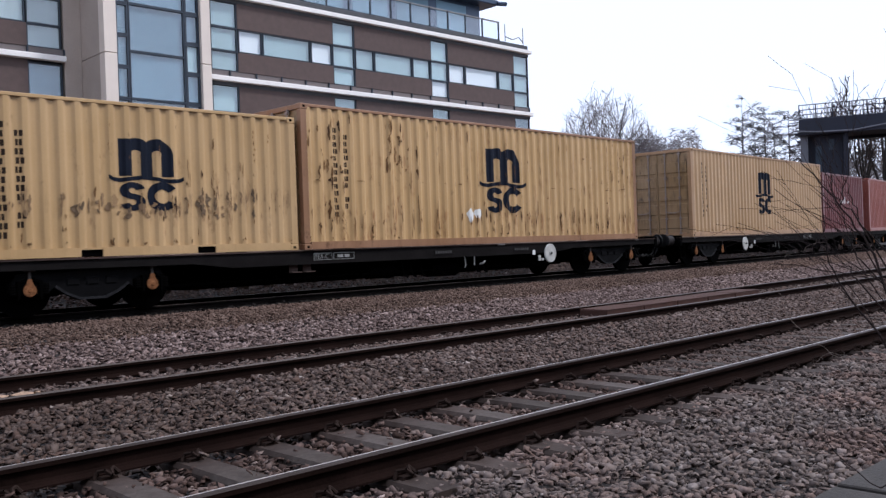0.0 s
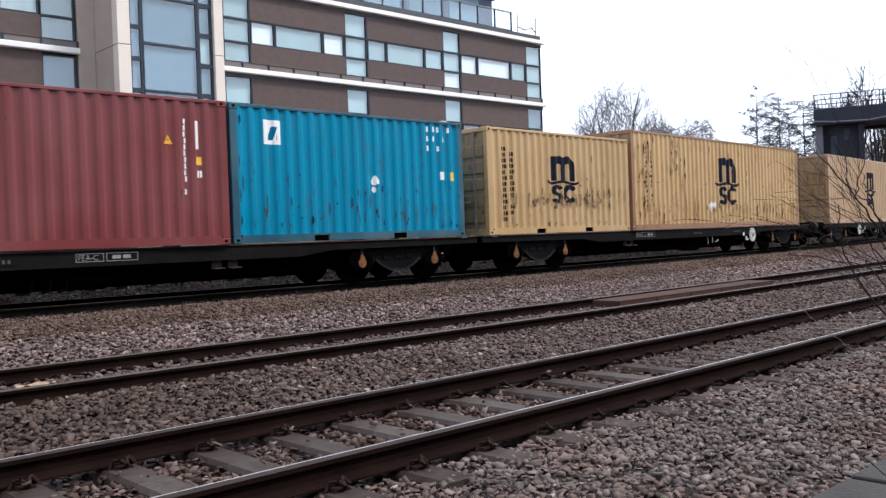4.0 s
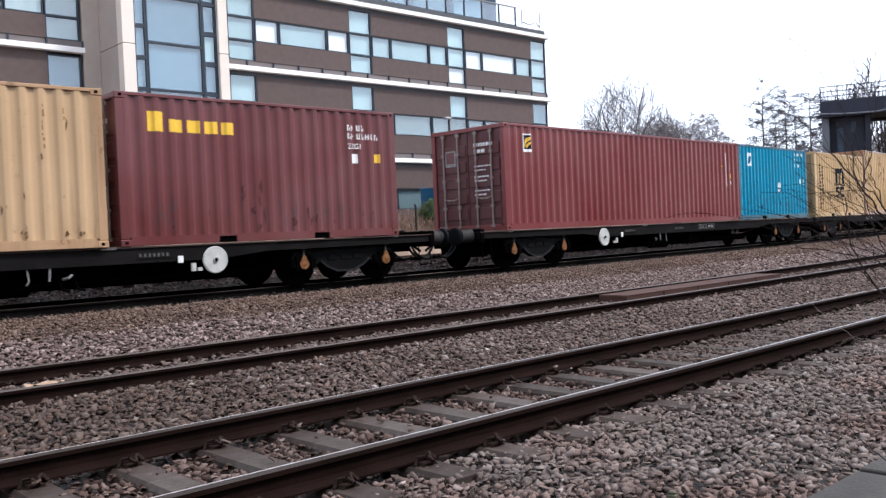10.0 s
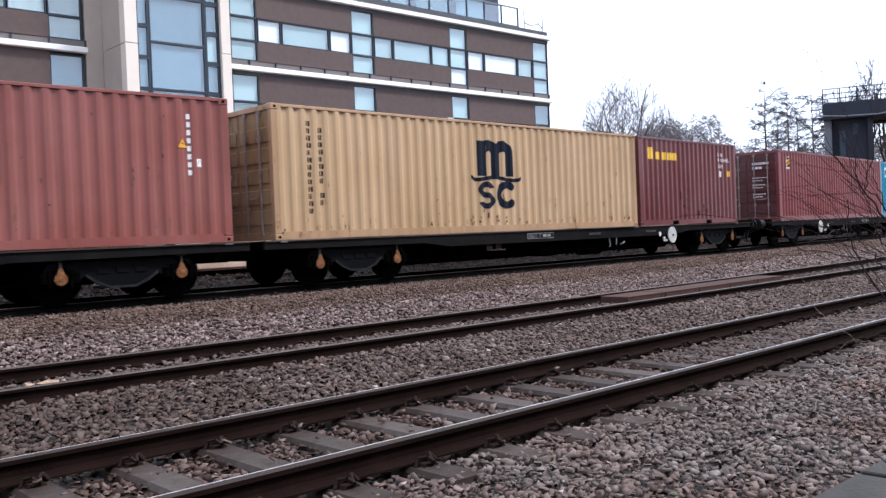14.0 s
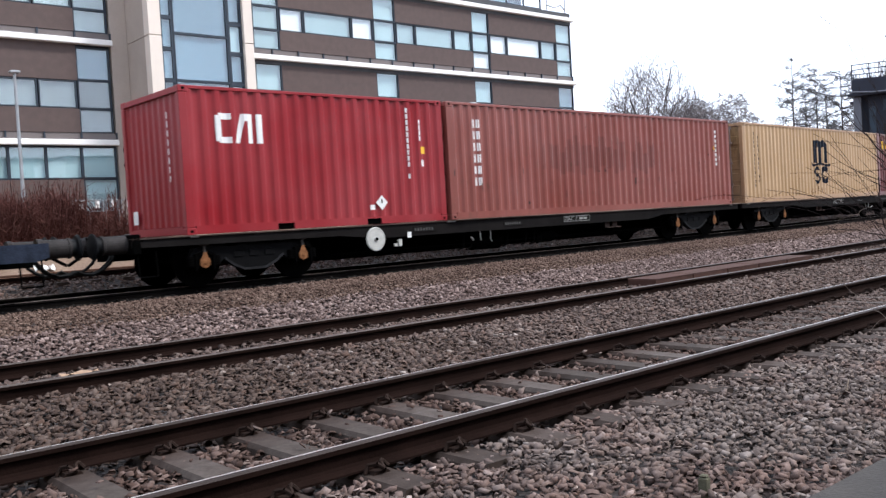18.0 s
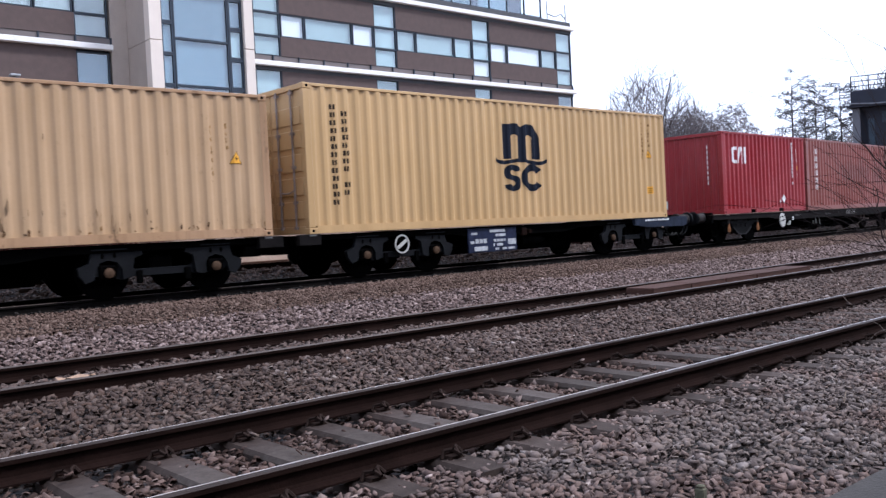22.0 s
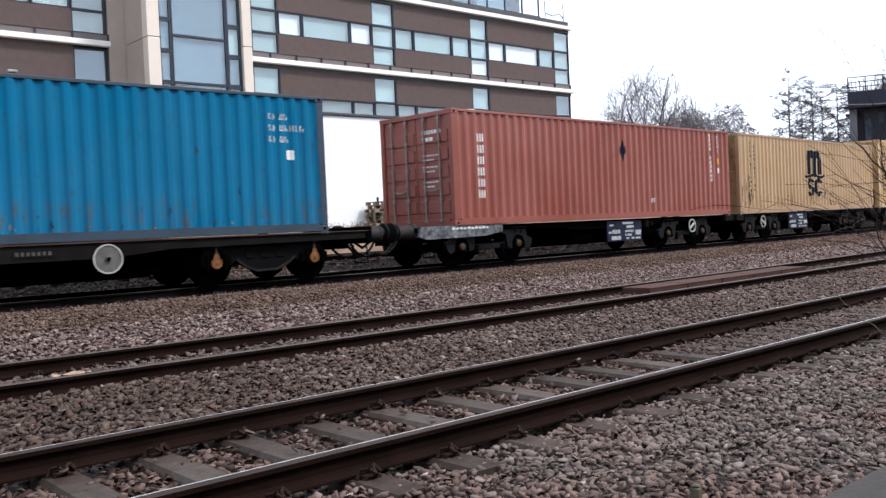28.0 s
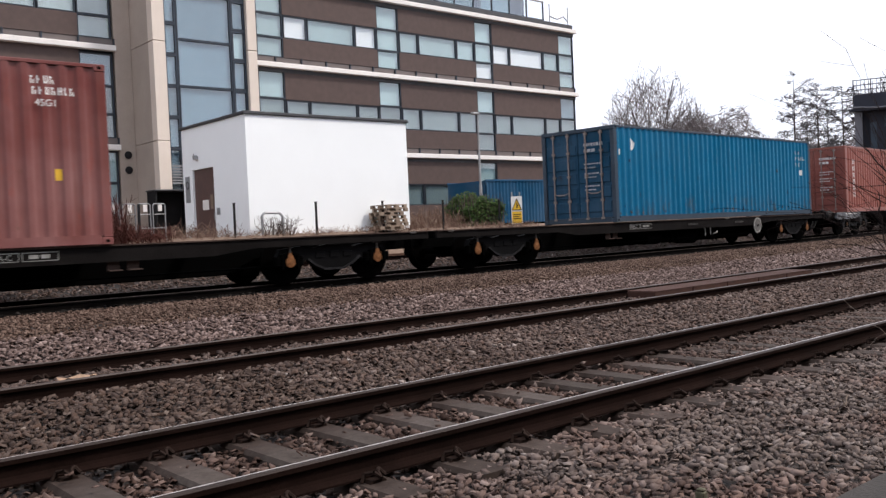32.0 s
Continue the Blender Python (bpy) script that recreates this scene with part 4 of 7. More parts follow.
def consist():
    # leading pair of wagons
    c = container("faded orange-brown forty-foot container on a flat wagon", F40, M_orange, 87.05)
    c = container("maroon twenty-foot container with a white mark", F20, M_maroon, 80.05)
    bars([(-0.9, 1.25, 0.12, 0.22), (-0.6, 1.3, 0.5, 0.12), (0.1, 1.28, 0.2, 0.3), (0.45, 1.3, 0.3, 0.1)], -1.2195, M_white_mark, c, "company_mark", "white painted company mark")
    c = yellow_box("yellow forty-foot container with dark markings", 67.57, F40, M_yellow, True, 0.95, 0.0, 2.33)
    foot_spots(c, 3)
    c = yellow_box("rust-streaked yellow high-cube container with dark markings", 51.97, F40, M_yellow_worn, True, 0.96, 0.05, 2.33)
    foot_spots(c, 1)
    weather(c, 2, [(-5.9, 5.9, 0.3, 2.6, 90, 0.012, 0.04, 0.05, 0.32, 0.75), (-5.9, 5.9, 0.16, 0.7, 90, 0.015, 0.06, 0.06, 0.5, 0.8), (-3.8, -2.9, 1.2, 2.5, 26, 0.02, 0.07, 0.06, 0.4, 0.5),
                   (-5.9, -5.0, 0.3, 2.6, 34, 0.02, 0.08, 0.06, 0.4, 0.5), (4.6, 5.9, 1.2, 2.7, 22, 0.015, 0.05, 0.05, 0.35, 0.6), (-5.9, 5.9, 1.36, 1.42, 26, 0.05, 0.2, 0.012, 0.03, 0.2)], M_marks)
    torn_label(c, -1.18, 0.68, 0.19, 4)
    torn_label(c, -0.92, 0.72, 0.15, 5)
    c = yellow_box("worn yellow twenty-foot container with dark markings", 45.82, F20, M_yellow_scraped, False, 0.75, -0.04, 2.0)
    foot_spots(c, 5)
    weather(c, 6, [(-2.4, 2.2, 0.62, 0.95, 40, 0.03, 0.12, 0.05, 0.28, 0.45), (-0.9, 1.9, 0.60, 0.88, 36, 0.03, 0.14, 0.05, 0.25, 0.4)], M_smudge, name="smudge")
    weather(c, 7, [(-2.6, 2.7, 0.2, 1.0, 26, 0.012, 0.05, 0.04, 0.30, 0.6), (0.6, 2.1, 0.7, 1.5, 30, 0.012, 0.04, 0.05, 0.30, 0.6), (-2.0, 1.5, 1.5, 2.3, 10, 0.010, 0.03, 0.05, 0.22, 0.6)], M_marks)
    c = container("bright blue twenty-foot container with white labels", F20, M_cyan, 38.94, frame_mat=M_cyan_edge)
    flat_mark(c, "label_plate", rect(-2.31, 1.86, 0.40, 0.46), -1.2195, M_white_mark)
    flat_mark(c, "label_emblem", [(-2.2, 1.94), (-2.1, 1.94), (-2.04, 2.1), (-2.0, 2.2), (-2.12, 2.2), (-2.18, 2.05)], -1.2262, M_blue)
    bars([(1.94 + 0.155 * i, 2.34 - 0.21 * j, 0.055, 0.115) for j in range(3) for i in range(5 - j) if (i + j) % 4 != 3], -1.2195, M_white_mark, c, "code_marking")
    torn_label(c, 0.40, 1.22, 0.12, 6)
    torn_label(c, 0.36, 1.04, 0.08, 7)
    flat_mark(c, "label_plate", rect(2.30, 1.28, 0.14, 0.18), -1.2195, M_white_mark)
    flat_mark(c, "label_plate", rect(2.62, 1.26, 0.14, 0.2), -1.2195, M_yellow_mark)
    weather(c, 8, [(-2.8, 2.8, 0.2, 0.8, 26, 0.02, 0.06, 0.05, 0.30, 0.5), (-0.4, 0.9, 0.4, 1.3, 9, 0.02, 0.08, 0.05, 0.35, 0.5), (-2.8, 2.8, 0.8, 2.3, 8, 0.01, 0.03, 0.04, 0.18, 0.6)], M_blue_rub, name="rub_mark")
    weather(c, 9, [(-2.8, 2.8, 0.18, 1.2, 26, 0.01, 0.05, 0.04, 0.25, 0.6), (-2.9, -2.6, 0.2, 2.3, 12, 0.01, 0.05, 0.05, 0.3, 0.4)], M_blue_rub)
    c = container("red-brown forty-foot container with a small square label", F40, M_brown, 26.69)
    weather(c, 10, [(-5.8, 5.8, 0.2, 2.2, 16, 0.01, 0.035, 0.03, 0.14, 0.6)], M_marks)
    flat_mark(c, "label_plate", rect(-5.36, 1.91, 0.38, 0.45), -1.2195, M_white_mark)
    flat_mark(c, "label_plate", rect(-5.33, 1.98, 0.32, 0.35), -1.2262, M_navy)
    flat_mark(c, "label_emblem", [(-5.29, 2.02), (-5.24, 2.02), (-5.20, 2.13), (-5.06, 2.22), (-5.05, 2.29), (-5.20, 2.25), (-5.26, 2.15)], -1.233, M_yellow_mark)
    flat_mark(c, "label_emblem", [(-5.20, 2.02), (-5.16, 2.02), (-5.13, 2.08), (-5.05, 2.11), (-5.04, 2.17), (-5.14, 2.14), (-5.18, 2.09)], -1.233, M_yellow_mark)
    part("door_plate", Mesh().box(-6.096 + 0.0165, -6.096 + 0.0215, 0.40, 0.76, 1.66, 2.06, 0.002), M_plate_edge, c)
    part("door_plate_face", Mesh().box(-6.096 + 0.013, -6.096 + 0.0165, 0.44, 0.72, 1.74, 2.02, 0.001), M_maroon, c)
    warn_triangle(c, 4.97, 1.84, 0.11)
    bars([(5.26 + 0.006 * (i % 3), 0.90 + 0.112 * i, 0.034, 0.092) for i in range(12) if i != 1], -1.2195, M_white_mark, c, "code_column")
    bars([(5.5, 1.2, 0.1, 0.12), (5.48, 1.7, 0.07, 0.5)], -1.2195, M_white_mark, c, "small_label")
    flat_mark(c, "label_plate", rect(5.48, 1.42, 0.12, 0.14), -1.2195, M_yellow_mark)
    c = container("scraped maroon twenty-foot container with a yellow company mark", F20, M_maroon_scraped, 17.23)
    weather(c, 11, [(0.65, 0.95, 0.2, 0.45, 7, 0.05, 0.13, 0.08, 0.25, 0.2), (-0.5, -0.2, 0.2, 0.9, 6, 0.04, 0.12, 0.10, 0.35, 0.2), (-2.6, 2.6, 0.2, 0.5, 7, 0.02, 0.06, 0.05, 0.18, 0.3)], M_maroon_rub, name="rub_mark")
    bars([(-2.46, 1.95, 0.28, 0.34), (-2.08, 1.95, 0.25, 0.22), (-1.75, 1.95, 0.25, 0.22), (-1.40, 1.95, 0.25, 0.22), (-1.06, 1.95, 0.25, 0.22)], -1.2195, M_yellow_mark, c, "company_mark", "yellow painted company mark")
    bars(glyph_bars(1.78, 2.16, 4, 0.075, 0.115, 0.12) + glyph_bars(1.78, 1.99, 7, 0.075, 0.115, 0.12), -1.2195, M_white_mark, c, "code_marking")
    code_text(c, "22G1", 1.77, 1.79, 0.16, M_white_mark)
    flat_mark(c, "label_plate", rect(1.88, 1.50, 0.15, 0.19), -1.2195, M_white_mark)
    flat_mark(c, "label_plate", rect(2.48, 1.52, 0.13, 0.18), -1.2195, M_yellow_mark)
    c = yellow_box("yellow forty-foot container with dark markings and stained doors", 4.84, F40, M_yellow, False, 0.98, 0.18, 2.17)
    foot_spots(c, 12)
    weather(c, 13, [(-5.8, 5.8, 0.18, 0.75, 34, 0.012, 0.05, 0.03, 0.22, 0.6), (-5.8, 5.8, 0.7, 2.2, 12, 0.01, 0.03, 0.05, 0.2, 0.7), (-0.6, 0.8, 0.18, 0.5, 10, 0.03, 0.09, 0.03, 0.10, 0.3)], M_marks)
    c = container("rust-brown forty-foot container with a white mark and a painted-out patch", F40, M_rust, -8.21)
    weather(c, 14, [(-5.8, 5.8, 0.2, 2.3, 40, 0.012, 0.05, 0.04, 0.25, 0.6)], M_grey_rub, name="rub_mark")
    column_marks(c, -5.28, 2.25, 6, M_white_mark, 0.22, 0.21, 0.26)
    rng = random.Random(31)
    strips = [rect(-3.2 + 0.14 * i, 1.05 + rng.uniform(-0.10, 0.14), 0.14, 0.70 + rng.uniform(-0.16, 0.12)) for i in range(40) if rng.random() > 0.12]
    tagged(part("painted_patch", skin(c, strips, M_rust_patch, "painted_patch", 0.0025), M_rust_patch, c, "darker uneven painted-out patch"), kind="stuff")
    bars([(5.3, 1.2 + 0.14 * i, 0.06, 0.09) for i in range(8)] + [(5.45, 1.35, 0.1, 0.14)], -1.2195, M_white_mark, c, "code_column")
    warn_triangle(c, 5.2, 1.75, 0.11)
    c = container("red twenty-foot container with a white company mark", F20, M_red, -14.35, doors=1)
    tagged(part("company_mark", skin(c, (rect(-2.36, 1.63, 0.11, 0.46), rect(-2.30, 2.02, 0.25, 0.11), rect(-2.30, 1.60, 0.25, 0.11), [(-1.98, 1.60), (-1.88, 1.60), (-1.78, 2.0), (-1.72, 2.0), (-1.72, 1.60), (-1.61, 1.60), (-1.61, 2.13), (-1.84, 2.13)], rect(-1.54, 1.60, 0.12, 0.53)), M_white_mark, "company_mark"), M_white_mark, c, "white painted company mark"), kind="stuff")
    hazard(c, 1.25, 0.44, 0.15, M_white_mark)
    bars([(0.95, 0.30, 0.16, 0.1)], -1.2195, M_white_mark, c, "small_label")
    bars([(2.02, 0.92 + 0.125 * i, 0.042, 0.10) for i in range(12) if i != 1] + [(2.35, 1.72 + 0.115 * i, 0.04, 0.095) for i in range(4)] + [(2.38, 1.18, 0.1, 0.13)], -1.2195, M_white_mark, c, "code_column")
    flat_mark(c, "label_plate", rect(2.38, 1.44, 0.14, 0.15), -1.2195, M_yellow_mark)
    m = Mesh()
    for i in range(8):
        m.box(-3.035, -3.030, -0.735, -0.70, 0.95 + 0.16 * i, 1.06 + 0.16 * i)
    m.box(-3.035, -3.030, 0.75, 0.95, 0.25, 0.5)
    part("code_column", m, M_white_mark, c)
    c = yellow_box("clean yellow high-cube container with dark markings", -29.86, F40, M_yellow_new, True, 0.97, 0.06, 2.38)
    warn_triangle(c, 5.33, 1.76, 0.13)
    bars([(5.17, 0.67, 0.36, 0.2)], -1.2195, M_warn, c, "label_plate")
    bars([(5.27, 0.80, 0.18, 0.016)], -1.2262, M_dark_mark, c, "label_line")
    bars([(5.21, 0.745, 0.28, 0.012)], -1.2262, M_dark_mark, c, "label_line")
    bars([(5.21, 0.70, 0.22, 0.012)], -1.2262, M_dark_mark, c, "label_line")
    rub(c, 5.04, 2.65, 1.0, 0.05)
    rub(c, 5.33, 2.60, 0.6, 0.06)
    c = yellow_box("yellow forty-foot container with dark stains along its foot", -42.81, F40, M_yellow, False, 1.03, 0.0, 2.22)
    foot_spots(c, 15)
    weather(c, 16, [(-5.8, -1.0, 0.18, 0.62, 30, 0.015, 0.06, 0.06, 0.35, 0.6), (-1.0, 1.6, 0.18, 0.55, 26, 0.03, 0.10, 0.05, 0.30, 0.4), (1.6, 5.8, 0.18, 0.5, 14, 0.012, 0.04, 0.04, 0.18, 0.6), (-5.8, 5.8, 0.6, 2.2, 12, 0.01, 0.03, 0.05, 0.2, 0.7)], M_smudge, name="smudge")
    weather(c, 17, [(-5.95, -5.3, 0.18, 0.9, 14, 0.02, 0.08, 0.10, 0.5, 0.5)], M_grey_rub, name="rub_mark")
    warn_triangle(c, 5.43, 1.42, 0.13)
    rub(c, 4.95, 2.0, 1.0, 0.04)
    rub(c, 5.25, 2.05, 0.45, 0.05)
    c = container("faded orange-brown forty-foot container with a dark star-shaped patch", F40, M_orange, -55.63)
    column_marks(c, -5.30, 2.09, 6, M_white_mark, 0.22, 0.21, 0.255)
    flat_mark(c, "dark_star", [(0.24, 1.70), (0.33, 1.75), (0.38, 1.53), (0.43, 1.75), (0.52, 1.70), (0.48, 1.80), (0.60, 1.84), (0.48, 1.88), (0.52, 1.98), (0.43, 1.93), (0.38, 2.15), (0.33, 1.93), (0.24, 1.98), (0.28, 1.88), (0.16, 1.84), (0.28, 1.80)], -1.2195, M_navy, "dark star-shaped patch")
    bars([(4.98 + 0.004 * i, 2.37 - 0.135 * i, 0.072, 0.105) for i in range(12) if i not in (4, 11)] + [(1.72, 0.42, 0.1, 0.12)], -1.2195, M_white_mark, c, "code_column")
    for i, letter in enumerate("42G1"):
        code_text(c, letter, 5.34 + 0.004 * i, 2.33 - 0.14 * i, 0.16, M_white_mark)
    flat_mark(c, "label_plate", rect(5.38, 1.56, 0.13, 0.17), -1.2195, M_warn)
    flat_mark(c, "label_plate", rect(5.38, 1.28, 0.17, 0.15), -1.2195, M_white_mark)
    weather(c, 18, [(-5.8, 5.8, 0.2, 2.2, 14, 0.01, 0.035, 0.03, 0.14, 0.6)], M_grey_rub, name="rub_mark")
    c = container("blue forty-foot container with a dark blue-grey frame and white code letters", F40, M_blue, -71.17, frame_mat=M_frame_grey)
    foot_spots(c, 19)
    weather(c, 20, [(-5.8, 5.8, 0.18, 0.45, 18, 0.015, 0.05, 0.04, 0.16, 0.5), (-5.8, 5.8, 0.6, 2.2, 5, 0.02, 0.06, 0.05, 0.14, 0.4)], M_blue_rub, name="rub_mark")
    bars([b for j in range(3) for b in glyph_bars(4.88, 2.11 - 0.21 * j, (4, 7, 4)[j], 0.075, 0.115, 0.115)], -1.2195, M_panel_mark, c, "code_marking")
    flat_mark(c, "label_plate", rect(5.26, 1.37, 0.14, 0.18), -1.2195, M_white_mark)
    flat_mark(c, "label_emblem", [(-5.33, 1.90), (-5.27, 1.96), (-5.2, 1.92), (-5.14, 2.0), (-5.12, 2.12), (-5.18, 2.2), (-5.26, 2.26), (-5.24, 2.1)], -1.2195, M_white_mark)
    flat_mark(c, "label_plate", rect(-5.88, 1.80, 0.11, 0.15), -1.2195, M_white_mark)
    c = container("red-brown high-cube forty-foot container with white code letters", F40, M_brown_worn, -96.75, True)
    bars(glyph_bars(4.96, 2.53, 4, 0.062, 0.12, 0.094) + glyph_bars(4.98, 2.36, 7, 0.062, 0.12, 0.094), -1.2195, M_white_mark, c, "code_marking")
    code_text(c, "45G1", 5.00, 2.18, 0.15, M_white_mark)
    flat_mark(c, "label_plate", rect(5.26, 1.03, 0.10, 0.18), -1.2195, M_yellow_mark)


consist()


def wheelset(parent, x):
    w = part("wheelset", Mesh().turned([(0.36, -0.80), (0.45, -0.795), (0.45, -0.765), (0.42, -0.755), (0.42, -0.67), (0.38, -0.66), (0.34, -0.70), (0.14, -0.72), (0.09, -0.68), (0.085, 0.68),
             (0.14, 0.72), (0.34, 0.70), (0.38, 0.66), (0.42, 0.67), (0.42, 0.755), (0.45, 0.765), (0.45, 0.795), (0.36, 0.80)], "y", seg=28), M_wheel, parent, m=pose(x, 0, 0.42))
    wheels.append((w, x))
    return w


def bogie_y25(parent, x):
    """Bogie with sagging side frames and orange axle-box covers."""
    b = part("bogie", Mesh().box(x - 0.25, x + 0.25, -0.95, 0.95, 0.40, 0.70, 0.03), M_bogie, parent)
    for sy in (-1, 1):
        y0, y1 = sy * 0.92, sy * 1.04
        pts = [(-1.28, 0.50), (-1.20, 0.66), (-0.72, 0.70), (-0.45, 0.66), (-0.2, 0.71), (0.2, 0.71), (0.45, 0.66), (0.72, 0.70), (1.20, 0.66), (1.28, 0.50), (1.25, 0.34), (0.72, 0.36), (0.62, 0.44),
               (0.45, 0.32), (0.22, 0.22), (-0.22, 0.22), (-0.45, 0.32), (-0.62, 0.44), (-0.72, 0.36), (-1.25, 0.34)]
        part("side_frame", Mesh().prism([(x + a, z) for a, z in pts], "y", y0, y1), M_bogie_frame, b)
        low = [(-0.62, 0.44), (-0.45, 0.32), (-0.22, 0.22), (0.22, 0.22), (0.45, 0.32), (0.62, 0.44)]
        part("frame_rim", Mesh().prism([(x + a, z - 0.004) for a, z in low] + [(x + a * 0.97, z + 0.035) for a, z in reversed(low)], "y", y1, y1 + sy * 0.03), M_hanger_dark, b)
        ribs = Mesh()
        for k in (-0.32, 0, 0.32):
            ribs.box(x + k - 0.10, x + k + 0.10, y1, y1 + sy * 0.018, 0.46, 0.58, 0.015)
        tagged(part("frame_boss", ribs, M_bogie_frame, b), kind="stuff")
        for a in (-1.02, 1.02):
            part("axle_box", Mesh().box(x + a - 0.15, x + a + 0.15, sy * 1.0, sy * 1.10, 0.30, 0.55, 0.04), M_bogie, b)
            part("axle_cover", Mesh().turned([(0.104, sy * 1.10), (0.102, sy * 1.112), (0.082, sy * 1.118), (0.078, sy * 1.113), (0.04, sy * 1.116), (0.03, sy * 1.126), (0.01, sy * 1.127)], "y", (x + a, 0, 0.41), 20).prism([(x + a - 0.065, 0.48), (x + a + 0.065, 0.48), (x + a + 0.028, 0.585), (x + a - 0.028, 0.585)], "y", sy * 1.095, sy * 1.115), M_orange_box, b, "orange round axle-box cover")
            part("box_horn", Mesh().prism([(x + a + p, z) for p, z in [(-0.19, 0.27), (-0.15, 0.27), (-0.145, 0.53), (-0.06, 0.57), (-0.06, 0.60), (-0.19, 0.56)]], "y", sy * 1.03, sy * 1.125)
                 .prism([(x + a + p, z) for p, z in [(0.19, 0.27), (0.15, 0.27), (0.145, 0.53), (0.06, 0.57), (0.06, 0.60), (0.19, 0.56)]], "y", sy * 1.03, sy * 1.125), M_bogie, b)
            part("hanger", Mesh().box(x + a - 0.022, x + a + 0.022, sy * 1.085, sy * 1.11, 0.52, 0.705, 0.006).box(x + a - 0.085, x + a + 0.085, sy * 1.04, sy * 1.125, 0.70, 0.735, 0.008).prism([(x + a - 0.05, 0.52), (x + a + 0.05, 0.52), (x + a + 0.02, 0.60), (x + a - 0.02, 0.60)], "y", sy * 1.09, sy * 1.112), M_hanger, b)
            for q in (-0.24, 0.24):
                part("spring", Mesh().turned([(0.076, 0.34), (0.084, 0.36), (0.077, 0.38), (0.084, 0.40), (0.077, 0.42), (0.084, 0.44), (0.077, 0.46), (0.084, 0.48), (0.076, 0.52)], "z", (x + a + q, sy * 1.03, 0), 12), M_bogie, b)
    wheelset(b, x - 1.02)
    wheelset(b, x + 1.02)
    return b


def bogie_low(parent, x):
    """Track-friendly bogie with tall pedestal castings."""
    b = part("bogie", Mesh().box(x - 0.2, x + 0.2, -0.95, 0.95, 0.38, 0.66, 0.03), M_bogie, parent)
    for sy in (-1, 1):
        y0, y1 = sy * 0.93, sy * 1.03
        part("side_frame", Mesh().prism([(x + a, z) for a, z in [(-1.3, 0.40), (-1.25, 0.55), (-0.6, 0.56), (-0.5, 0.46), (0.5, 0.46), (0.6, 0.56), (1.25, 0.55), (1.3, 0.40), (0.7, 0.30), (0.5, 0.34), (-0.5, 0.34), (-0.7, 0.30)]], "y", y0, y1), M_pedestal, b)
        for a in (-0.95, 0.95):
            k = -1 if a > 0 else 1
            line = [(-0.27, 0.39), (0.30, 0.39), (0.36, 0.41), (0.56, 0.40), (0.58, 0.28), (0.43, 0.22), (0.38, -0.08), (0.23, -0.12), (0.22, 0.05), (0.14, 0.17), (0.0, 0.21), (-0.14, 0.17), (-0.22, 0.05), (-0.24, -0.10), (-0.38, -0.15), (-0.48, -0.02), (-0.50, 0.10), (-0.32, 0.17), (-0.29, 0.26)]
            pd = part("pedestal", Mesh().prism([(x + a + k * p, 0.42 + z) for p, z in line], "y", sy * 1.0, sy * 1.09), M_pedestal, b)
            part("pedestal_rib", Mesh().prism([(x + a + k * p, 0.42 + z) for p, z in [(-0.27, 0.37), (0.30, 0.37), (0.30, 0.395), (-0.27, 0.395)]], "y", sy * 1.09, sy * 1.115), M_pedestal, pd)
            for q in (-0.10, 0.10):
                # black ovals paint the shade within the slots
                part("pedestal_slot", Mesh().prism([(x + a + q + 0.027 * math.cos(w * 0.785), 0.70 + 0.048 * math.sin(w * 0.785)) for w in range(8)], "y", sy * 1.089, sy * 1.094), M_bogie, pd)
            part("axle_box", Mesh().box(x + a - 0.15, x + a + 0.15, sy * 0.98, sy * 1.075, 0.30, 0.56, 0.04), M_bogie, b)
            part("axle_cover", Mesh().turned([(0.085, sy * 1.09), (0.08, sy * 1.12), (0.04, sy * 1.135), (0.015, sy * 1.137)], "y", (x + a, 0, 0.42), 18), M_rusty_cover, b, "rusty round axle cover")
            part("brake_hanger", Mesh().box(x + a * 0.45 - 0.05, x + a * 0.45 + 0.05, sy * 1.02, sy * 1.07, 0.22, 0.44, 0.01), M_frame, b)
    wheelset(b, x - 0.95)
    wheelset(b, x + 0.95)
    return b


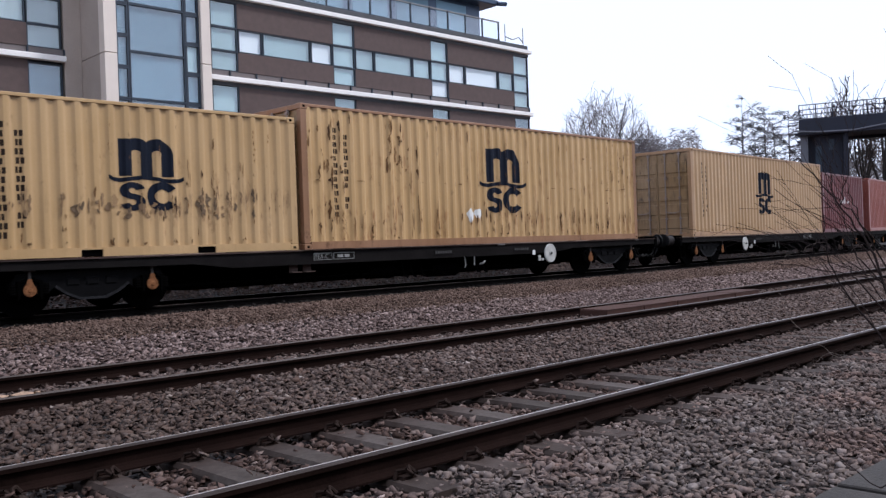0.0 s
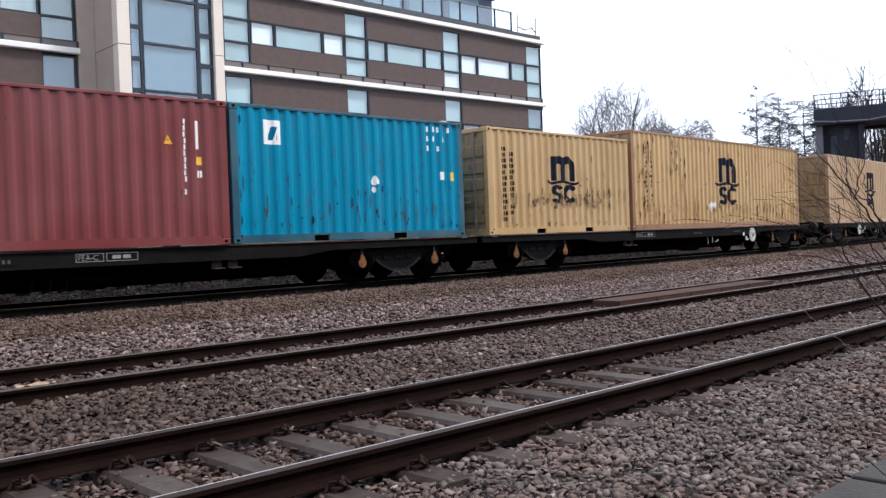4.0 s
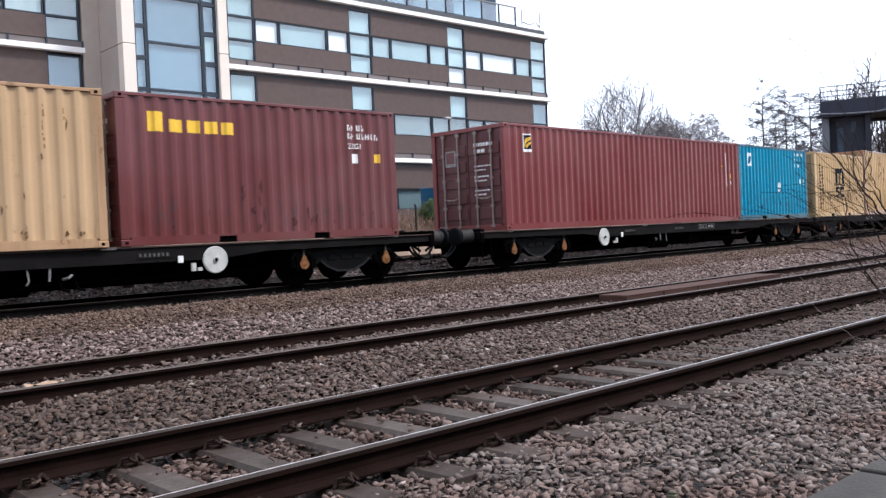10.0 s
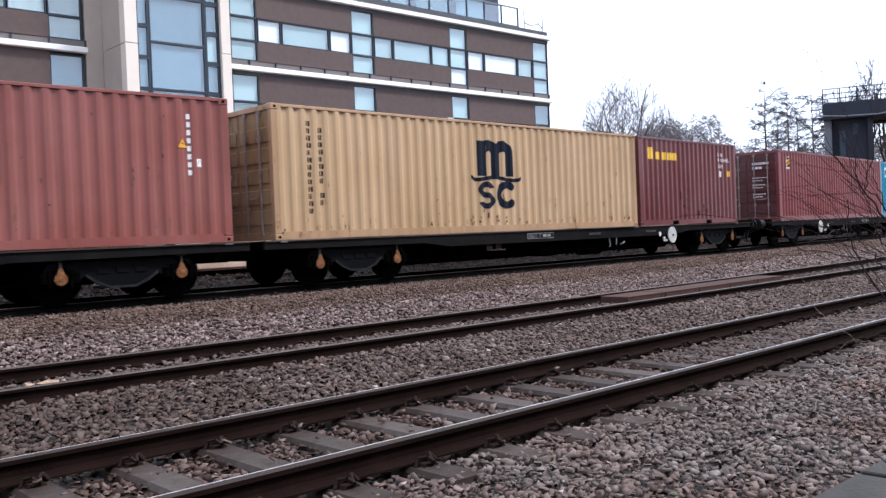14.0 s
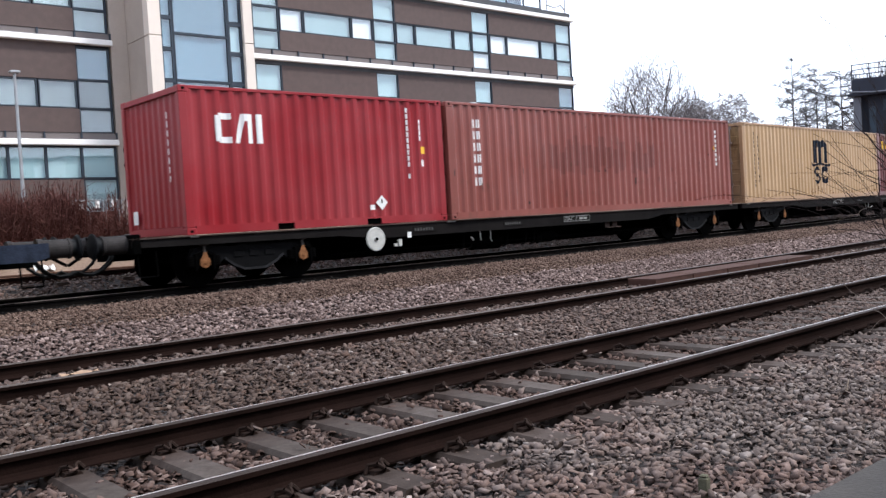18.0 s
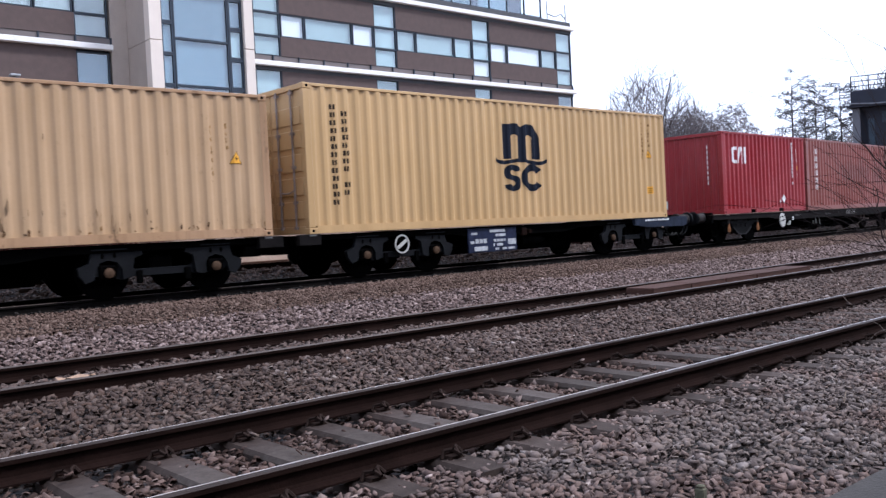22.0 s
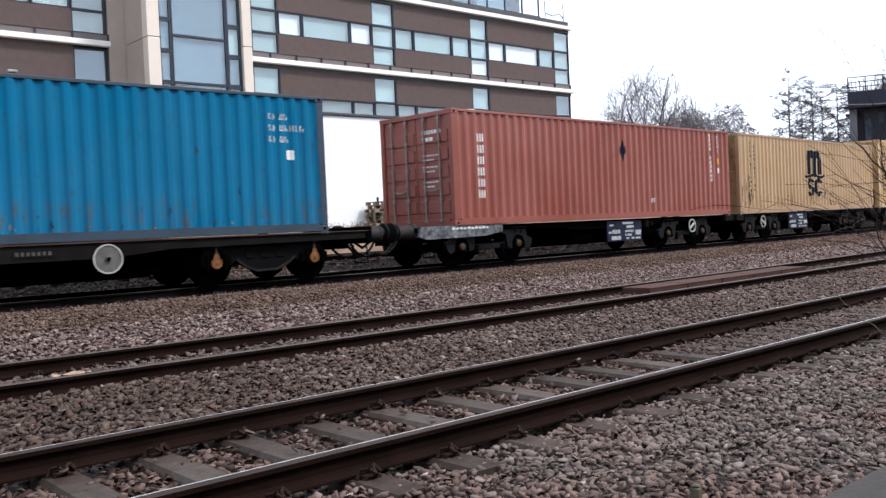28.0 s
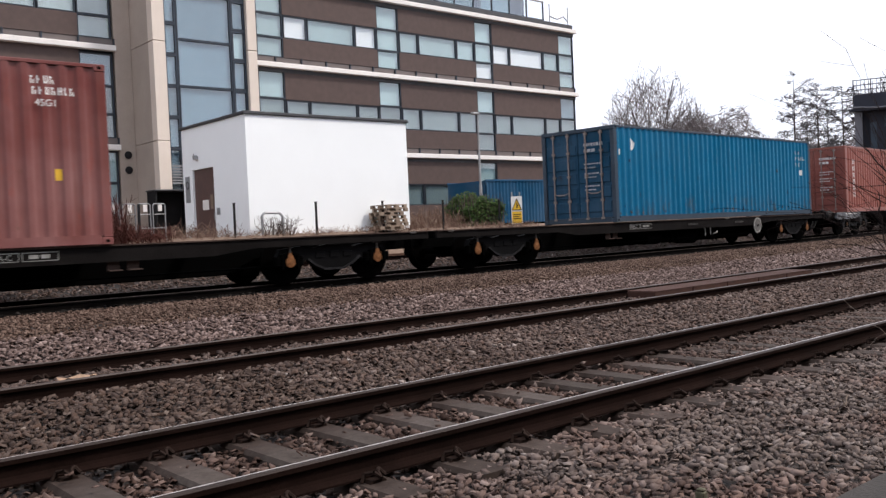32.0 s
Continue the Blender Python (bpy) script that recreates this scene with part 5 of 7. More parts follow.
def buffers(parent, x, d):
    """Buffers, drawgear and hoses at a wagon's outer end; d is the way that it faces."""
    for sy in (-1, 1):
        part("buffer_casing", Mesh().turned([(0.175, x - d * 0.10), (0.175, x - d * 0.02), (0.155, x), (0.15, x + d * 0.36), (0.165, x + d * 0.37), (0.165, x + d * 0.41), (0.02, x + d * 0.412)], "x", (0, sy * 0.87, 0.80), 24), M_buffer, parent, "grimy grey buffer casing")
        part("buffer", Mesh().turned([(0.135, x + d * 0.40), (0.135, x + d * 0.49), (0.20, x + d * 0.505), (0.215, x + d * 0.54), (0.18, x + d * 0.56), (0.05, x + d * 0.57)], "x", (0, sy * 0.87, 0.80), 24), M_pedestal, parent, "blue-black buffer head")
    part("drawhook", Mesh().box(x, x + d * 0.42, -0.05, 0.05, 0.62, 0.74, 0.02).path([(x + d * 0.36, 0, 0.66), (x + d * 0.52, 0, 0.56), (x + d * 0.62, 0, 0.50)], 0.03), M_bogie, parent)
    for y in (-0.42, -0.30, 0.35):
        part("hose", Mesh().path([(x, y, 0.62), (x + d * 0.08, y, 0.50), (x + d * 0.20, y, 0.40), (x + d * 0.36, y, 0.335), (x + d * 0.52, y, 0.345), (x + d * 0.64, y, 0.40)], 0.028), M_rubber, parent)
    part("step", Mesh().path([(x - d * 0.1, -1.12, 0.66), (x - d * 0.1, -1.16, 0.24), (x - d * 0.42, -1.16, 0.24), (x - d * 0.42, -1.12, 0.66)], 0.014), M_frame, parent)


def flat_wagon(label, u, d, grimy=False):
    """Sixty-foot container flat: d is the way its buffer end faces. u: the middle of its load."""
    w = thing("container_wagon", label, "rail wagon", "wagons of the train")
    L = 9.17
    top = Z_LOAD - Z_TRAIN - 0.015

    def X(a):
        return d * a
    outer, inner = L + 1.02, -L - 0.33
    for sy in (-1, 1):
        pts = [(inner, top), (outer, top), (outer, top - 0.15), (L - 3.2, top - 0.17), (L - 4.2, top - 0.27), (-L + 4.6, top - 0.27), (-L + 3.8, top - 0.17), (inner, top - 0.15)]
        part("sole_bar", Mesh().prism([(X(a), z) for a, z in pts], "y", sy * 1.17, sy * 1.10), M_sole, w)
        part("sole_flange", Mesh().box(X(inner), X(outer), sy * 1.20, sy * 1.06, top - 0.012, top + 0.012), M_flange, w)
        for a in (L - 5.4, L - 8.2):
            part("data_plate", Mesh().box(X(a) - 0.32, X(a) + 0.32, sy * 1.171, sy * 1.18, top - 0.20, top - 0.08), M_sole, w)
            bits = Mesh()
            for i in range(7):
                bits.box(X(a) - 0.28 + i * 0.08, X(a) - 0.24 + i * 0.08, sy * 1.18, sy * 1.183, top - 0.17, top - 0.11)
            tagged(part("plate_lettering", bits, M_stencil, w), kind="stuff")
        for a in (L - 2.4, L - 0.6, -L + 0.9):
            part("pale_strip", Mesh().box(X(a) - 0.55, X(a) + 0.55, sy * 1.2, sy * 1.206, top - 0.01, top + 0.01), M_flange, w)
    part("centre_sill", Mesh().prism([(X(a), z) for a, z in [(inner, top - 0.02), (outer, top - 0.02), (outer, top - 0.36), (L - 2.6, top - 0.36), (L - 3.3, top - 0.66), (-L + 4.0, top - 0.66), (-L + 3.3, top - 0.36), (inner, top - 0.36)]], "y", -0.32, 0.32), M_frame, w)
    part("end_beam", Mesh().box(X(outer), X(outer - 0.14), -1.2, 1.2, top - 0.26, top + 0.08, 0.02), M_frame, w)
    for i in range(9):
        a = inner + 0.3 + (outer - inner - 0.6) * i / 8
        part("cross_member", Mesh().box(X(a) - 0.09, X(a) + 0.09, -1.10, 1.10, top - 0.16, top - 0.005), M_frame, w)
    for a in (L - 0.09, L - 6.15, -L + 12.1, -L + 0.09):
        for sy in (-1, 1):
            part("container_spigot", Mesh().box(X(a) - 0.08, X(a) + 0.08, sy * 1.20, sy * 1.05, top - 0.03, top + 0.013, 0.01), M_galv, w)
    part("deck_end", Mesh().box(X(L + 0.05), X(outer - 0.1), -1.1, 1.1, top - 0.03, top, 0.005), M_flange, w)
    part("walkway", Mesh().box(X(-L), X(L), -0.34, 0.34, top - 0.019, top - 0.005), M_frame, w)
    dk = L - 4.30 if d > 0 else L - 4.03
    bogie_y25(w, X(L - 1.32))
    bogie_y25(w, X(-L + 2.0))
    for sy in (-1, 1):
        disc = part("handbrake_disc", Mesh().turned([(0.24, sy * 1.20), (0.24, sy * 1.225), (0.222, sy * 1.235), (0.215, sy * 1.228), (0.05, sy * 1.228), (0.045, sy * 1.25), (0.01, sy * 1.252)], "y", (X(dk), 0, 0.60), 32), M_disc_grey if grimy else M_disc, w, "grimy grey handbrake disc with a pale rim" if grimy else "white painted handbrake disc")
        if grimy:
            part("disc_rim", Mesh().prism([(X(dk) + a, z + 0.60) for a, z in ring(0, 0, 0.242, 0.022, 0, 359.9, 32)], "y", sy * 1.236, sy * 1.24), M_disc, disc)
        part("hub", Mesh().turned([(0.035, sy * 1.25), (0.035, sy * 1.262), (0.01, sy * 1.264)], "y", (X(dk), 0, 0.60), 10), M_frame, disc)
        part("disc_bracket", Mesh().box(X(dk) - 0.05, X(dk) + 0.05, sy * 1.08, sy * 1.20, 0.45, 0.75), M_frame, w)
        if grimy:
            continue
        part("small_plate", Mesh().box(X(L - 4.95) - 0.05, X(L - 4.95) + 0.05, sy * 1.19, sy * 1.20, 0.58, 0.70), M_white_mark, w)
        part("bracket", Mesh().box(X(L - 4.7) - 0.04, X(L - 4.7) + 0.04, sy * 1.15, sy * 1.19, 0.42, 0.56).box(X(L - 4.58) - 0.04, X(L - 4.58) + 0.04, sy * 1.15, sy * 1.19, 0.42, 0.48), M_disc, w)
    part("brake_cylinder", Mesh().turned([(0.05, -0.4), (0.16, -0.38), (0.17, 0.3), (0.08, 0.34), (0.03, 0.6)], "x", (X(-0.6), -0.7, 0.38), 16), M_frame, w)
    part("air_tank", Mesh().turned([(0.04, -0.5), (0.19, -0.44), (0.2, 0.44), (0.04, 0.5)], "x", (X(1.4), -0.62, 0.36), 16), M_frame, w)
    for a in (-0.2, 0.05, 0.35, 1.0, 2.2, 2.45):
        part("brake_hanger", Mesh().path([(X(a), -1.0, 0.5), (X(a + 0.05), -1.02, 0.26), (X(a + 0.18), -1.0, 0.22)], 0.02), M_frame, w)
    part("brake_rod", Mesh().tube((X(-6), -0.8, 0.34), (X(6), -0.8, 0.34), 0.018), M_frame, w)
    buffers(w, X(outer), d)
    moving.append((w, u, Z_TRAIN))
    return w


def pocket_wagon(label, u, front, rear, plate_u, ring_u, b_front, b_rear, tilt=32):
    """Forty-foot container wagon with a plated belly; front and rear say which ends carry buffers."""
    w = thing("container_wagon", label, "rail wagon", "wagons of the train")
    L = 6.10
    top = Z_LOAD - Z_TRAIN - 0.015
    f, r = L + (1.05 if front else 0.22), -L - (1.05 if rear else 0.22)
    for sy in (-1, 1):
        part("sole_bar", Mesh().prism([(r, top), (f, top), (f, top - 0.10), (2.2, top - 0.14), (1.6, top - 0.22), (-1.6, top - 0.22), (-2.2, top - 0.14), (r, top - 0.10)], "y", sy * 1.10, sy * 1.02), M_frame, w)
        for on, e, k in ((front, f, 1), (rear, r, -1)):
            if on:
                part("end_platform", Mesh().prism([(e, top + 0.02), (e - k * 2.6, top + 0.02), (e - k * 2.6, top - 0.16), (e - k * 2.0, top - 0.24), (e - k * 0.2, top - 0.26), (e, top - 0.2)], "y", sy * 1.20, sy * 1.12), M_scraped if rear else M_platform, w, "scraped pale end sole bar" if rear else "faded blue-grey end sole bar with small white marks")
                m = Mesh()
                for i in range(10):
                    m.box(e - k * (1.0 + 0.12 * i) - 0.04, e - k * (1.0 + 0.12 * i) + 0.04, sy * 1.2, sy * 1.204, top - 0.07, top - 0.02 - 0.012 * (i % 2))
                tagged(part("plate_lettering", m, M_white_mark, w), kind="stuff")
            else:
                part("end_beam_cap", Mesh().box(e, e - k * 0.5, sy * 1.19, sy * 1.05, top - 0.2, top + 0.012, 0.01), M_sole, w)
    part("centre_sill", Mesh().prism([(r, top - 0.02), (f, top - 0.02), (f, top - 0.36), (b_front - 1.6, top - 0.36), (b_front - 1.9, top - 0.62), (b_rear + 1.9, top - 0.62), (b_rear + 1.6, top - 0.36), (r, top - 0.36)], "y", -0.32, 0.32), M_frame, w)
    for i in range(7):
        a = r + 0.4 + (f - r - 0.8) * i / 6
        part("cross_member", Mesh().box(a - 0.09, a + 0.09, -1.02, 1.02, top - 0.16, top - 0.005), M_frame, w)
    for a in (-L + 0.09, L - 0.09):
        for sy in (-1, 1):
            part("container_spigot", Mesh().box(a - 0.08, a + 0.08, sy * 1.20, sy * 1.0, top - 0.03, top + 0.013, 0.01), M_galv, w)
    bogie_low(w, b_front)
    bogie_low(w, b_rear)
    for sy in (-1, 1):
        pl = part("data_panel", Mesh().box(plate_u - 0.80, plate_u + 0.80, sy * 1.10, sy * 1.14, 0.29, 0.84, 0.01), M_vtgblue, w, "dark blue panel with white company marks")
        m = Mesh()
        y0, y1 = sy * 1.14, sy * 1.145
        for a, z, ww, hh in ((-0.74, 0.50, 0.12, 0.06), (-0.58, 0.50, 0.10, 0.10), (-0.45, 0.50, 0.10, 0.10), (-0.32, 0.50, 0.10, 0.10), (-0.62, 0.33, 0.42, 0.10), (0.02, 0.52, 0.07, 0.06), (0.12, 0.52, 0.09, 0.06), (0.24, 0.52, 0.09, 0.06),
                             (0.36, 0.52, 0.05, 0.06), (0.08, 0.64, 0.34, 0.06), (0.0, 0.42, 0.05, 0.06), (0.12, 0.42, 0.2, 0.06), (0.5, 0.44, 0.26, 0.13), (0.06, 0.33, 0.12, 0.05), (0.3, 0.33, 0.14, 0.05), (0.5, 0.33, 0.22, 0.05), (-0.1, 0.74, 0.5, 0.06), (-0.7, 0.70, 0.18, 0.05)):
            xx = plate_u + a if sy < 0 else plate_u - a - ww
            m.box(xx, xx + ww, y0, y1, z, z + hh)
        tagged(part("panel_mark", m, M_panel_mark, pl), kind="stuff")
        rg = Mesh().prism([(ring_u + a, z + 0.60) for a, z in ring(0, 0, 0.198, 0.030, 0, 359.9, 32)], "y", sy * 1.13, sy * 1.15)
        ca, sa = math.cos(radians(tilt)), math.sin(radians(tilt))
        rg.prism([(ring_u + a * ca - c * sa, 0.60 + a * sa + c * ca) for a, c in ((-0.145, -0.033), (0.145, -0.033), (0.145, 0.033), (-0.145, 0.033))], "y", sy * 1.13, sy * 1.148)
        part("handwheel", rg, M_disc, w, "white ring-shaped handwheel")
        part("handwheel_plate", Mesh().turned([(0.18, sy * 1.10), (0.18, sy * 1.128)], "y", (ring_u, 0, 0.60), 24), M_bogie, w)
    part("brake_cylinder", Mesh().turned([(0.05, -0.4), (0.16, -0.38), (0.17, 0.3), (0.08, 0.34), (0.03, 0.6)], "x", (plate_u + 1.6, -0.8, 0.5), 16), M_frame, w)
    part("brake_lever", Mesh().box(plate_u + 1.0, plate_u + 1.18, -1.15, -1.05, 0.62, 0.82, 0.02).turned([(0.05, -1.2), (0.05, -1.1)], "y", (plate_u + 1.25, 0, 0.72), 12), M_rail, w)
    part("air_tank", Mesh().turned([(0.04, -0.45), (0.18, -0.4), (0.19, 0.4), (0.04, 0.45)], "x", (plate_u - 1.5, -0.7, 0.45), 16), M_frame, w)
    if front:
        buffers(w, f, 1)
    if rear:
        buffers(w, r, -1)
    moving.append((w, u, Z_TRAIN))
    return w


def wagons():
    two = "dark container flat wagon"
    for u, d, s in ((96.2, 1, two), (76.74, -1, two + ", carrying two containers"), (54.99, 1, two + ", carrying two yellow containers"), (35.85, -1, two + ", carrying blue and red-brown containers"),
                    (14.07, 1, two + ", carrying maroon and yellow containers"), (-5.19, -1, two + ", carrying rust-brown and red containers"), (-68.15, 1, two + ", half empty behind a blue container"),
                    (-87.35, -1, two + ", half empty before a red-brown container")):
        w = flat_wagon(s, u, d, u == -68.15)
        x = {54.99: -2.74, 14.07: -1.88, 35.85: 0.26}.get(u, -2.3 if d > 0 else 0.90)
        for k, (a, b) in enumerate(((x, x + 0.46), (x + 0.50, x + 1.04))):
            part("type_plate", Mesh().box(a, b, -1.171, -1.176, 0.685, 0.825), M_plate_edge, w)
            part("plate_face", Mesh().box(a + 0.012, b - 0.012, -1.176, -1.179, 0.697, 0.813), M_sole, w)
        code_text(w, "FEA-C", x + 0.03, 0.712, 0.125, M_plate_edge, -1.182)
        bars([(x + 0.60, 0.725, 0.14, 0.06), (x + 0.78, 0.725, 0.13, 0.06)], -1.180, M_plate_edge, w, "plate_line")
        for a in (2.83, 3.16):
            part("foot_step", Mesh().box(-d * a - 0.11, -d * a + 0.11, -1.19, -1.05, 0.455, 0.475, 0.004).box(-d * a - 0.10, -d * a + 0.10, -1.06, -1.05, 0.475, 0.66), M_flange, w)
        part("release_lever", Mesh().path([(d * 1.70, -1.12, 0.62), (d * 1.72, -1.14, 0.42), (d * 1.68, -1.14, 0.36)], 0.012), M_plate_edge, w)
        part("release_lever", Mesh().path([(d * 2.05, -1.12, 0.62), (d * 2.03, -1.13, 0.40)], 0.016), M_plate_edge, w)
        part("hose_bracket", Mesh().path([(d * 2.25, -1.1, 0.42), (d * 2.32, -1.16, 0.44), (d * 2.38, -1.16, 0.49)], 0.022), M_galv, w)
    one = "dark blue low wagon with white panel marks under one container"
    pocket_wagon(one, -23.76, True, False, -1.0, -3.75, 4.62, -3.7)
    pocket_wagon(one, -36.71, False, False, -1.45, -4.3, 4.04, -4.3, -28)
    pocket_wagon(one, -49.53, False, True, 0.42, 3.9, 3.6, -4.85)


wagons()


# ---- the apartment block ----
Y_WALL, Y_TOWER, Z_YARD = 31.45, 29.6, 1.35


def window(parent, x0, x1, z0, z1, y, back, edge=0.038):
    """A fixed light: rim, pane and what hangs behind it, some with sky reflection painted in."""
    w = part("window", Mesh().box(x0, x0 + edge, y + 0.02, y + 0.12, z0, z1).box(x1 - edge, x1, y + 0.02, y + 0.12, z0, z1)
             .box(x0 + edge, x1 - edge, y + 0.02, y + 0.12, z0, z0 + edge).box(x0 + edge, x1 - edge, y + 0.02, y + 0.12, z1 - edge, z1), M_winframe, parent)
    p = part("pane", Mesh().box(x0 + edge, x1 - edge, y + 0.07, y + 0.078, z0 + edge, z1 - edge), M_glass, w)
    p.visible_shadow = False
    part("blind", Mesh().box(x0 + edge * 0.5, x1 - edge * 0.5, y + 0.14, y + 0.155, z0 + edge * 0.5, z1 - edge * 0.5), back, w)
    return w


def panel(parent, x0, x1, z0, z1, y, mat=None):
    return part("panel", Mesh().box(x0 + 0.006, x1 - 0.006, y, y + 0.12, z0 + 0.006, z1 - 0.006, 0.006), mat or M_cladding, parent)


def storey(b, zb, cols, runs, x0, x1, lower=False, seed=0, pale=None):
    """One floor above the ledge at zb: stacks of lights at cols, strip lights in between, brown panels above and below."""
    rnd = random.Random(seed)
    s0, s1 = (zb + 1.13, zb + 2.06) if not lower else (zb + 1.17, zb + 2.12)
    pale = pale or M_blind_sky
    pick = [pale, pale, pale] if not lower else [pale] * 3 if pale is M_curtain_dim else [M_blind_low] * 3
    base, head = zb + 0.32, zb + 3.10
    part("sill_strip", Mesh().box(x0, x1, Y_WALL + 0.03, Y_WALL + 0.12, zb + 0.07, base), M_sill, b)
    n = int((x1 - x0) / 1.18)
    for i in range(n + 1):
        part("balcony_bracket", Mesh().box(x0 + (x1 - x0) * i / n - 0.025, x0 + (x1 - x0) * i / n + 0.025, Y_WALL - 0.04, Y_WALL + 0.03, zb + 0.12, zb + 0.34), M_winframe, b)
    for k, (a, c) in enumerate(cols):
        if not lower:
            window(b, a, c, base, s0 - 0.01, Y_WALL, M_back_white if (seed == 2 and k == 2) else rnd.choice(pick[:3]))
            window(b, a, c, s0, s1, Y_WALL, rnd.choice(pick[:3]))
            window(b, a, c, s1 + 0.01, head, Y_WALL, rnd.choice(pick[:3]))
        else:
            window(b, a, c, s1 + 0.05, zb + 3.30, Y_WALL, M_blind_sky if k < 3 and x0 > 10 else M_back_blue)
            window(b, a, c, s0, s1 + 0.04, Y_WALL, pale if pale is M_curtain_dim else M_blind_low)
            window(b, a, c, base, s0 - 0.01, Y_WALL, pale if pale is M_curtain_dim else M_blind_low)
    edges = [x0] + [v for c in cols for v in c] + [x1]
    for a, c in zip(edges[::2], edges[1::2]):
        if c - a > 0.3:
            panel(b, a, c, base, s0 - 0.01, Y_WALL)
            panel(b, a, c, s1 + 0.01, zb + 3.40, Y_WALL)
    for a, c, white in runs:
        window(b, a, c, s0, s1, Y_WALL, M_back_white if white else rnd.choice(pick))


def apartment_building():
    b = thing("apartment_building", "brown and white apartment block with a glazed stair tower", "building")
    x0, x1 = 17.3, 36.84
    cols = [(17.72, 18.92), (23.70, 24.92), (29.62, 30.77), (35.66, 36.85)]
    runs = [(18.97, 20.08, True), (20.12, 22.50, False), (22.54, 23.66, True), (24.97, 26.05, False), (26.09, 28.40, False), (28.44, 29.58, False),
            (30.82, 31.97, True), (32.01, 34.44, True), (34.48, 35.62, False)]
    plain = [(a, c, False) for a, c, _ in runs]
    ledges = (4.74, 8.25, 11.62)
    storey(b, 8.25, cols, runs, x0, x1, seed=2)
    storey(b, 4.74, cols, plain, x0, x1, True, seed=5)
    storey(b, 1.30, cols, plain, x0, x1, True, seed=7)
    lcols = [(-2.2, -1.0), (4.2, 5.4), (10.75, 11.9)]
    lruns = [(-0.95, 1.2, False), (1.25, 3.0, True), (3.05, 4.15, False), (5.45, 7.6, False), (7.65, 9.4, False), (9.45, 10.7, False)]
    for i, zb in enumerate((4.74, 8.25, 11.62)):
        storey(b, zb, lcols, lruns, -4.0, 11.98, i < 1, seed=11 + i, pale=M_curtain if i else M_curtain_dim)
    # ground floor: a strip of large lights over a brown base
    for i in range(13):
        a = 11.93 - 1.195 * (i + 1)
        window(b, a, a + 1.19, 3.47, 4.58, Y_WALL, M_blind_sky, 0.04)
        if i == 0:
            window(b, a, a + 1.19, 2.30, 3.45, Y_WALL, M_blind_sky, 0.04)
            panel(b, a, a + 1.19, Z_YARD - 0.2, 2.28, Y_WALL)
        else:
            panel(b, a, a + 1.19, Z_YARD - 0.2, 3.45, Y_WALL)
    for z in ledges:
        part("ledge", Mesh().box(x0 - 0.2, x1 + 0.1, Y_WALL - 0.22, Y_WALL + 0.03, z - 0.13, z + 0.07, 0.02), M_band, b)
        part("ledge", Mesh().box(-4.0, 11.98, Y_WALL - 0.22, Y_WALL + 0.03, z - 0.13, z + 0.07, 0.02), M_band, b)
        # dark strip that paints the shade below the ledge
        part("ledge_shade_strip", Mesh().box(x0 - 0.1, x1 + 0.02, Y_WALL - 0.02, Y_WALL + 0.10, z - 0.28, z - 0.13), M_roof_dark, b)
    # solid body behind the facade, painted dark for the unlit rooms
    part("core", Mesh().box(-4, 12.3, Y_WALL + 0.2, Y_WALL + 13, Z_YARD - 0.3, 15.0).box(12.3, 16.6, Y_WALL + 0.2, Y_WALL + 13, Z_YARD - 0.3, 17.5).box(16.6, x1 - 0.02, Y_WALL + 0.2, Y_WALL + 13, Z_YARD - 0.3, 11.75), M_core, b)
    part("end_wall", Mesh().box(x1 - 0.02, x1 + 0.06, Y_WALL + 0.13, Y_WALL + 13, Z_YARD - 0.3, 11.8), M_cladding, b)
    part("roof_slab", Mesh().box(x0, x1 + 0.08, Y_WALL + 0.04, Y_WALL + 13, 11.76, 11.98, 0.02), M_roof_dark, b)
    # roof terrace
    n = 14
    for i in range(n):
        a = 17.4 + (34.9 - 17.4) * i / n
        c = 17.4 + (34.9 - 17.4) * (i + 1) / n
        g = part("balustrade_pane", Mesh().box(a + 0.04, c - 0.04, Y_WALL + 0.30, Y_WALL + 0.312, 12.10, 12.95), M_glass, b)
        g.visible_shadow = False
        part("balustrade_post", Mesh().box(c - 0.03, c + 0.03, Y_WALL + 0.27, Y_WALL + 0.34, 11.98, 13.05), M_winframe, b)
    part("handrail", Mesh().box(17.4, 34.95, Y_WALL + 0.27, Y_WALL + 0.34, 13.0, 13.06), M_galv, b)
    part("lower_rail", Mesh().box(17.4, 34.95, Y_WALL + 0.27, Y_WALL + 0.34, 12.06, 12.10), M_winframe, b)
    for a in (35.4, 36.85):
        part("roof_post", Mesh().tube((a, Y_WALL + 0.3, 11.98), (a, Y_WALL + 0.3, 13.0), 0.025), M_galv, b)
    part("roof_cable", Mesh().path([(35.4, Y_WALL + 0.3, 12.35), (36.0, Y_WALL + 0.3, 12.25), (36.5, Y_WALL + 0.3, 12.45), (36.85, Y_WALL + 0.3, 12.2)], 0.03), M_galv, b)
    pent = part("penthouse", Mesh().box(17.0, 35.5, Y_WALL + 2.2, Y_WALL + 12, 11.98, 16.5, 0.05), M_penthouse, b, "dark blue set-back top floor")
    part("penthouse_roof", Mesh().box(16.8, 36.3, Y_WALL + 1.5, Y_WALL + 12.4, 14.4, 14.7, 0.05), M_penthouse, pent)
    for i in range(6):
        a = 18.2 + i * 2.8
        part("penthouse_window", Mesh().box(a, a + 2.2, Y_WALL + 2.17, Y_WALL + 2.21, 12.2, 14.2), M_back_blue, pent)
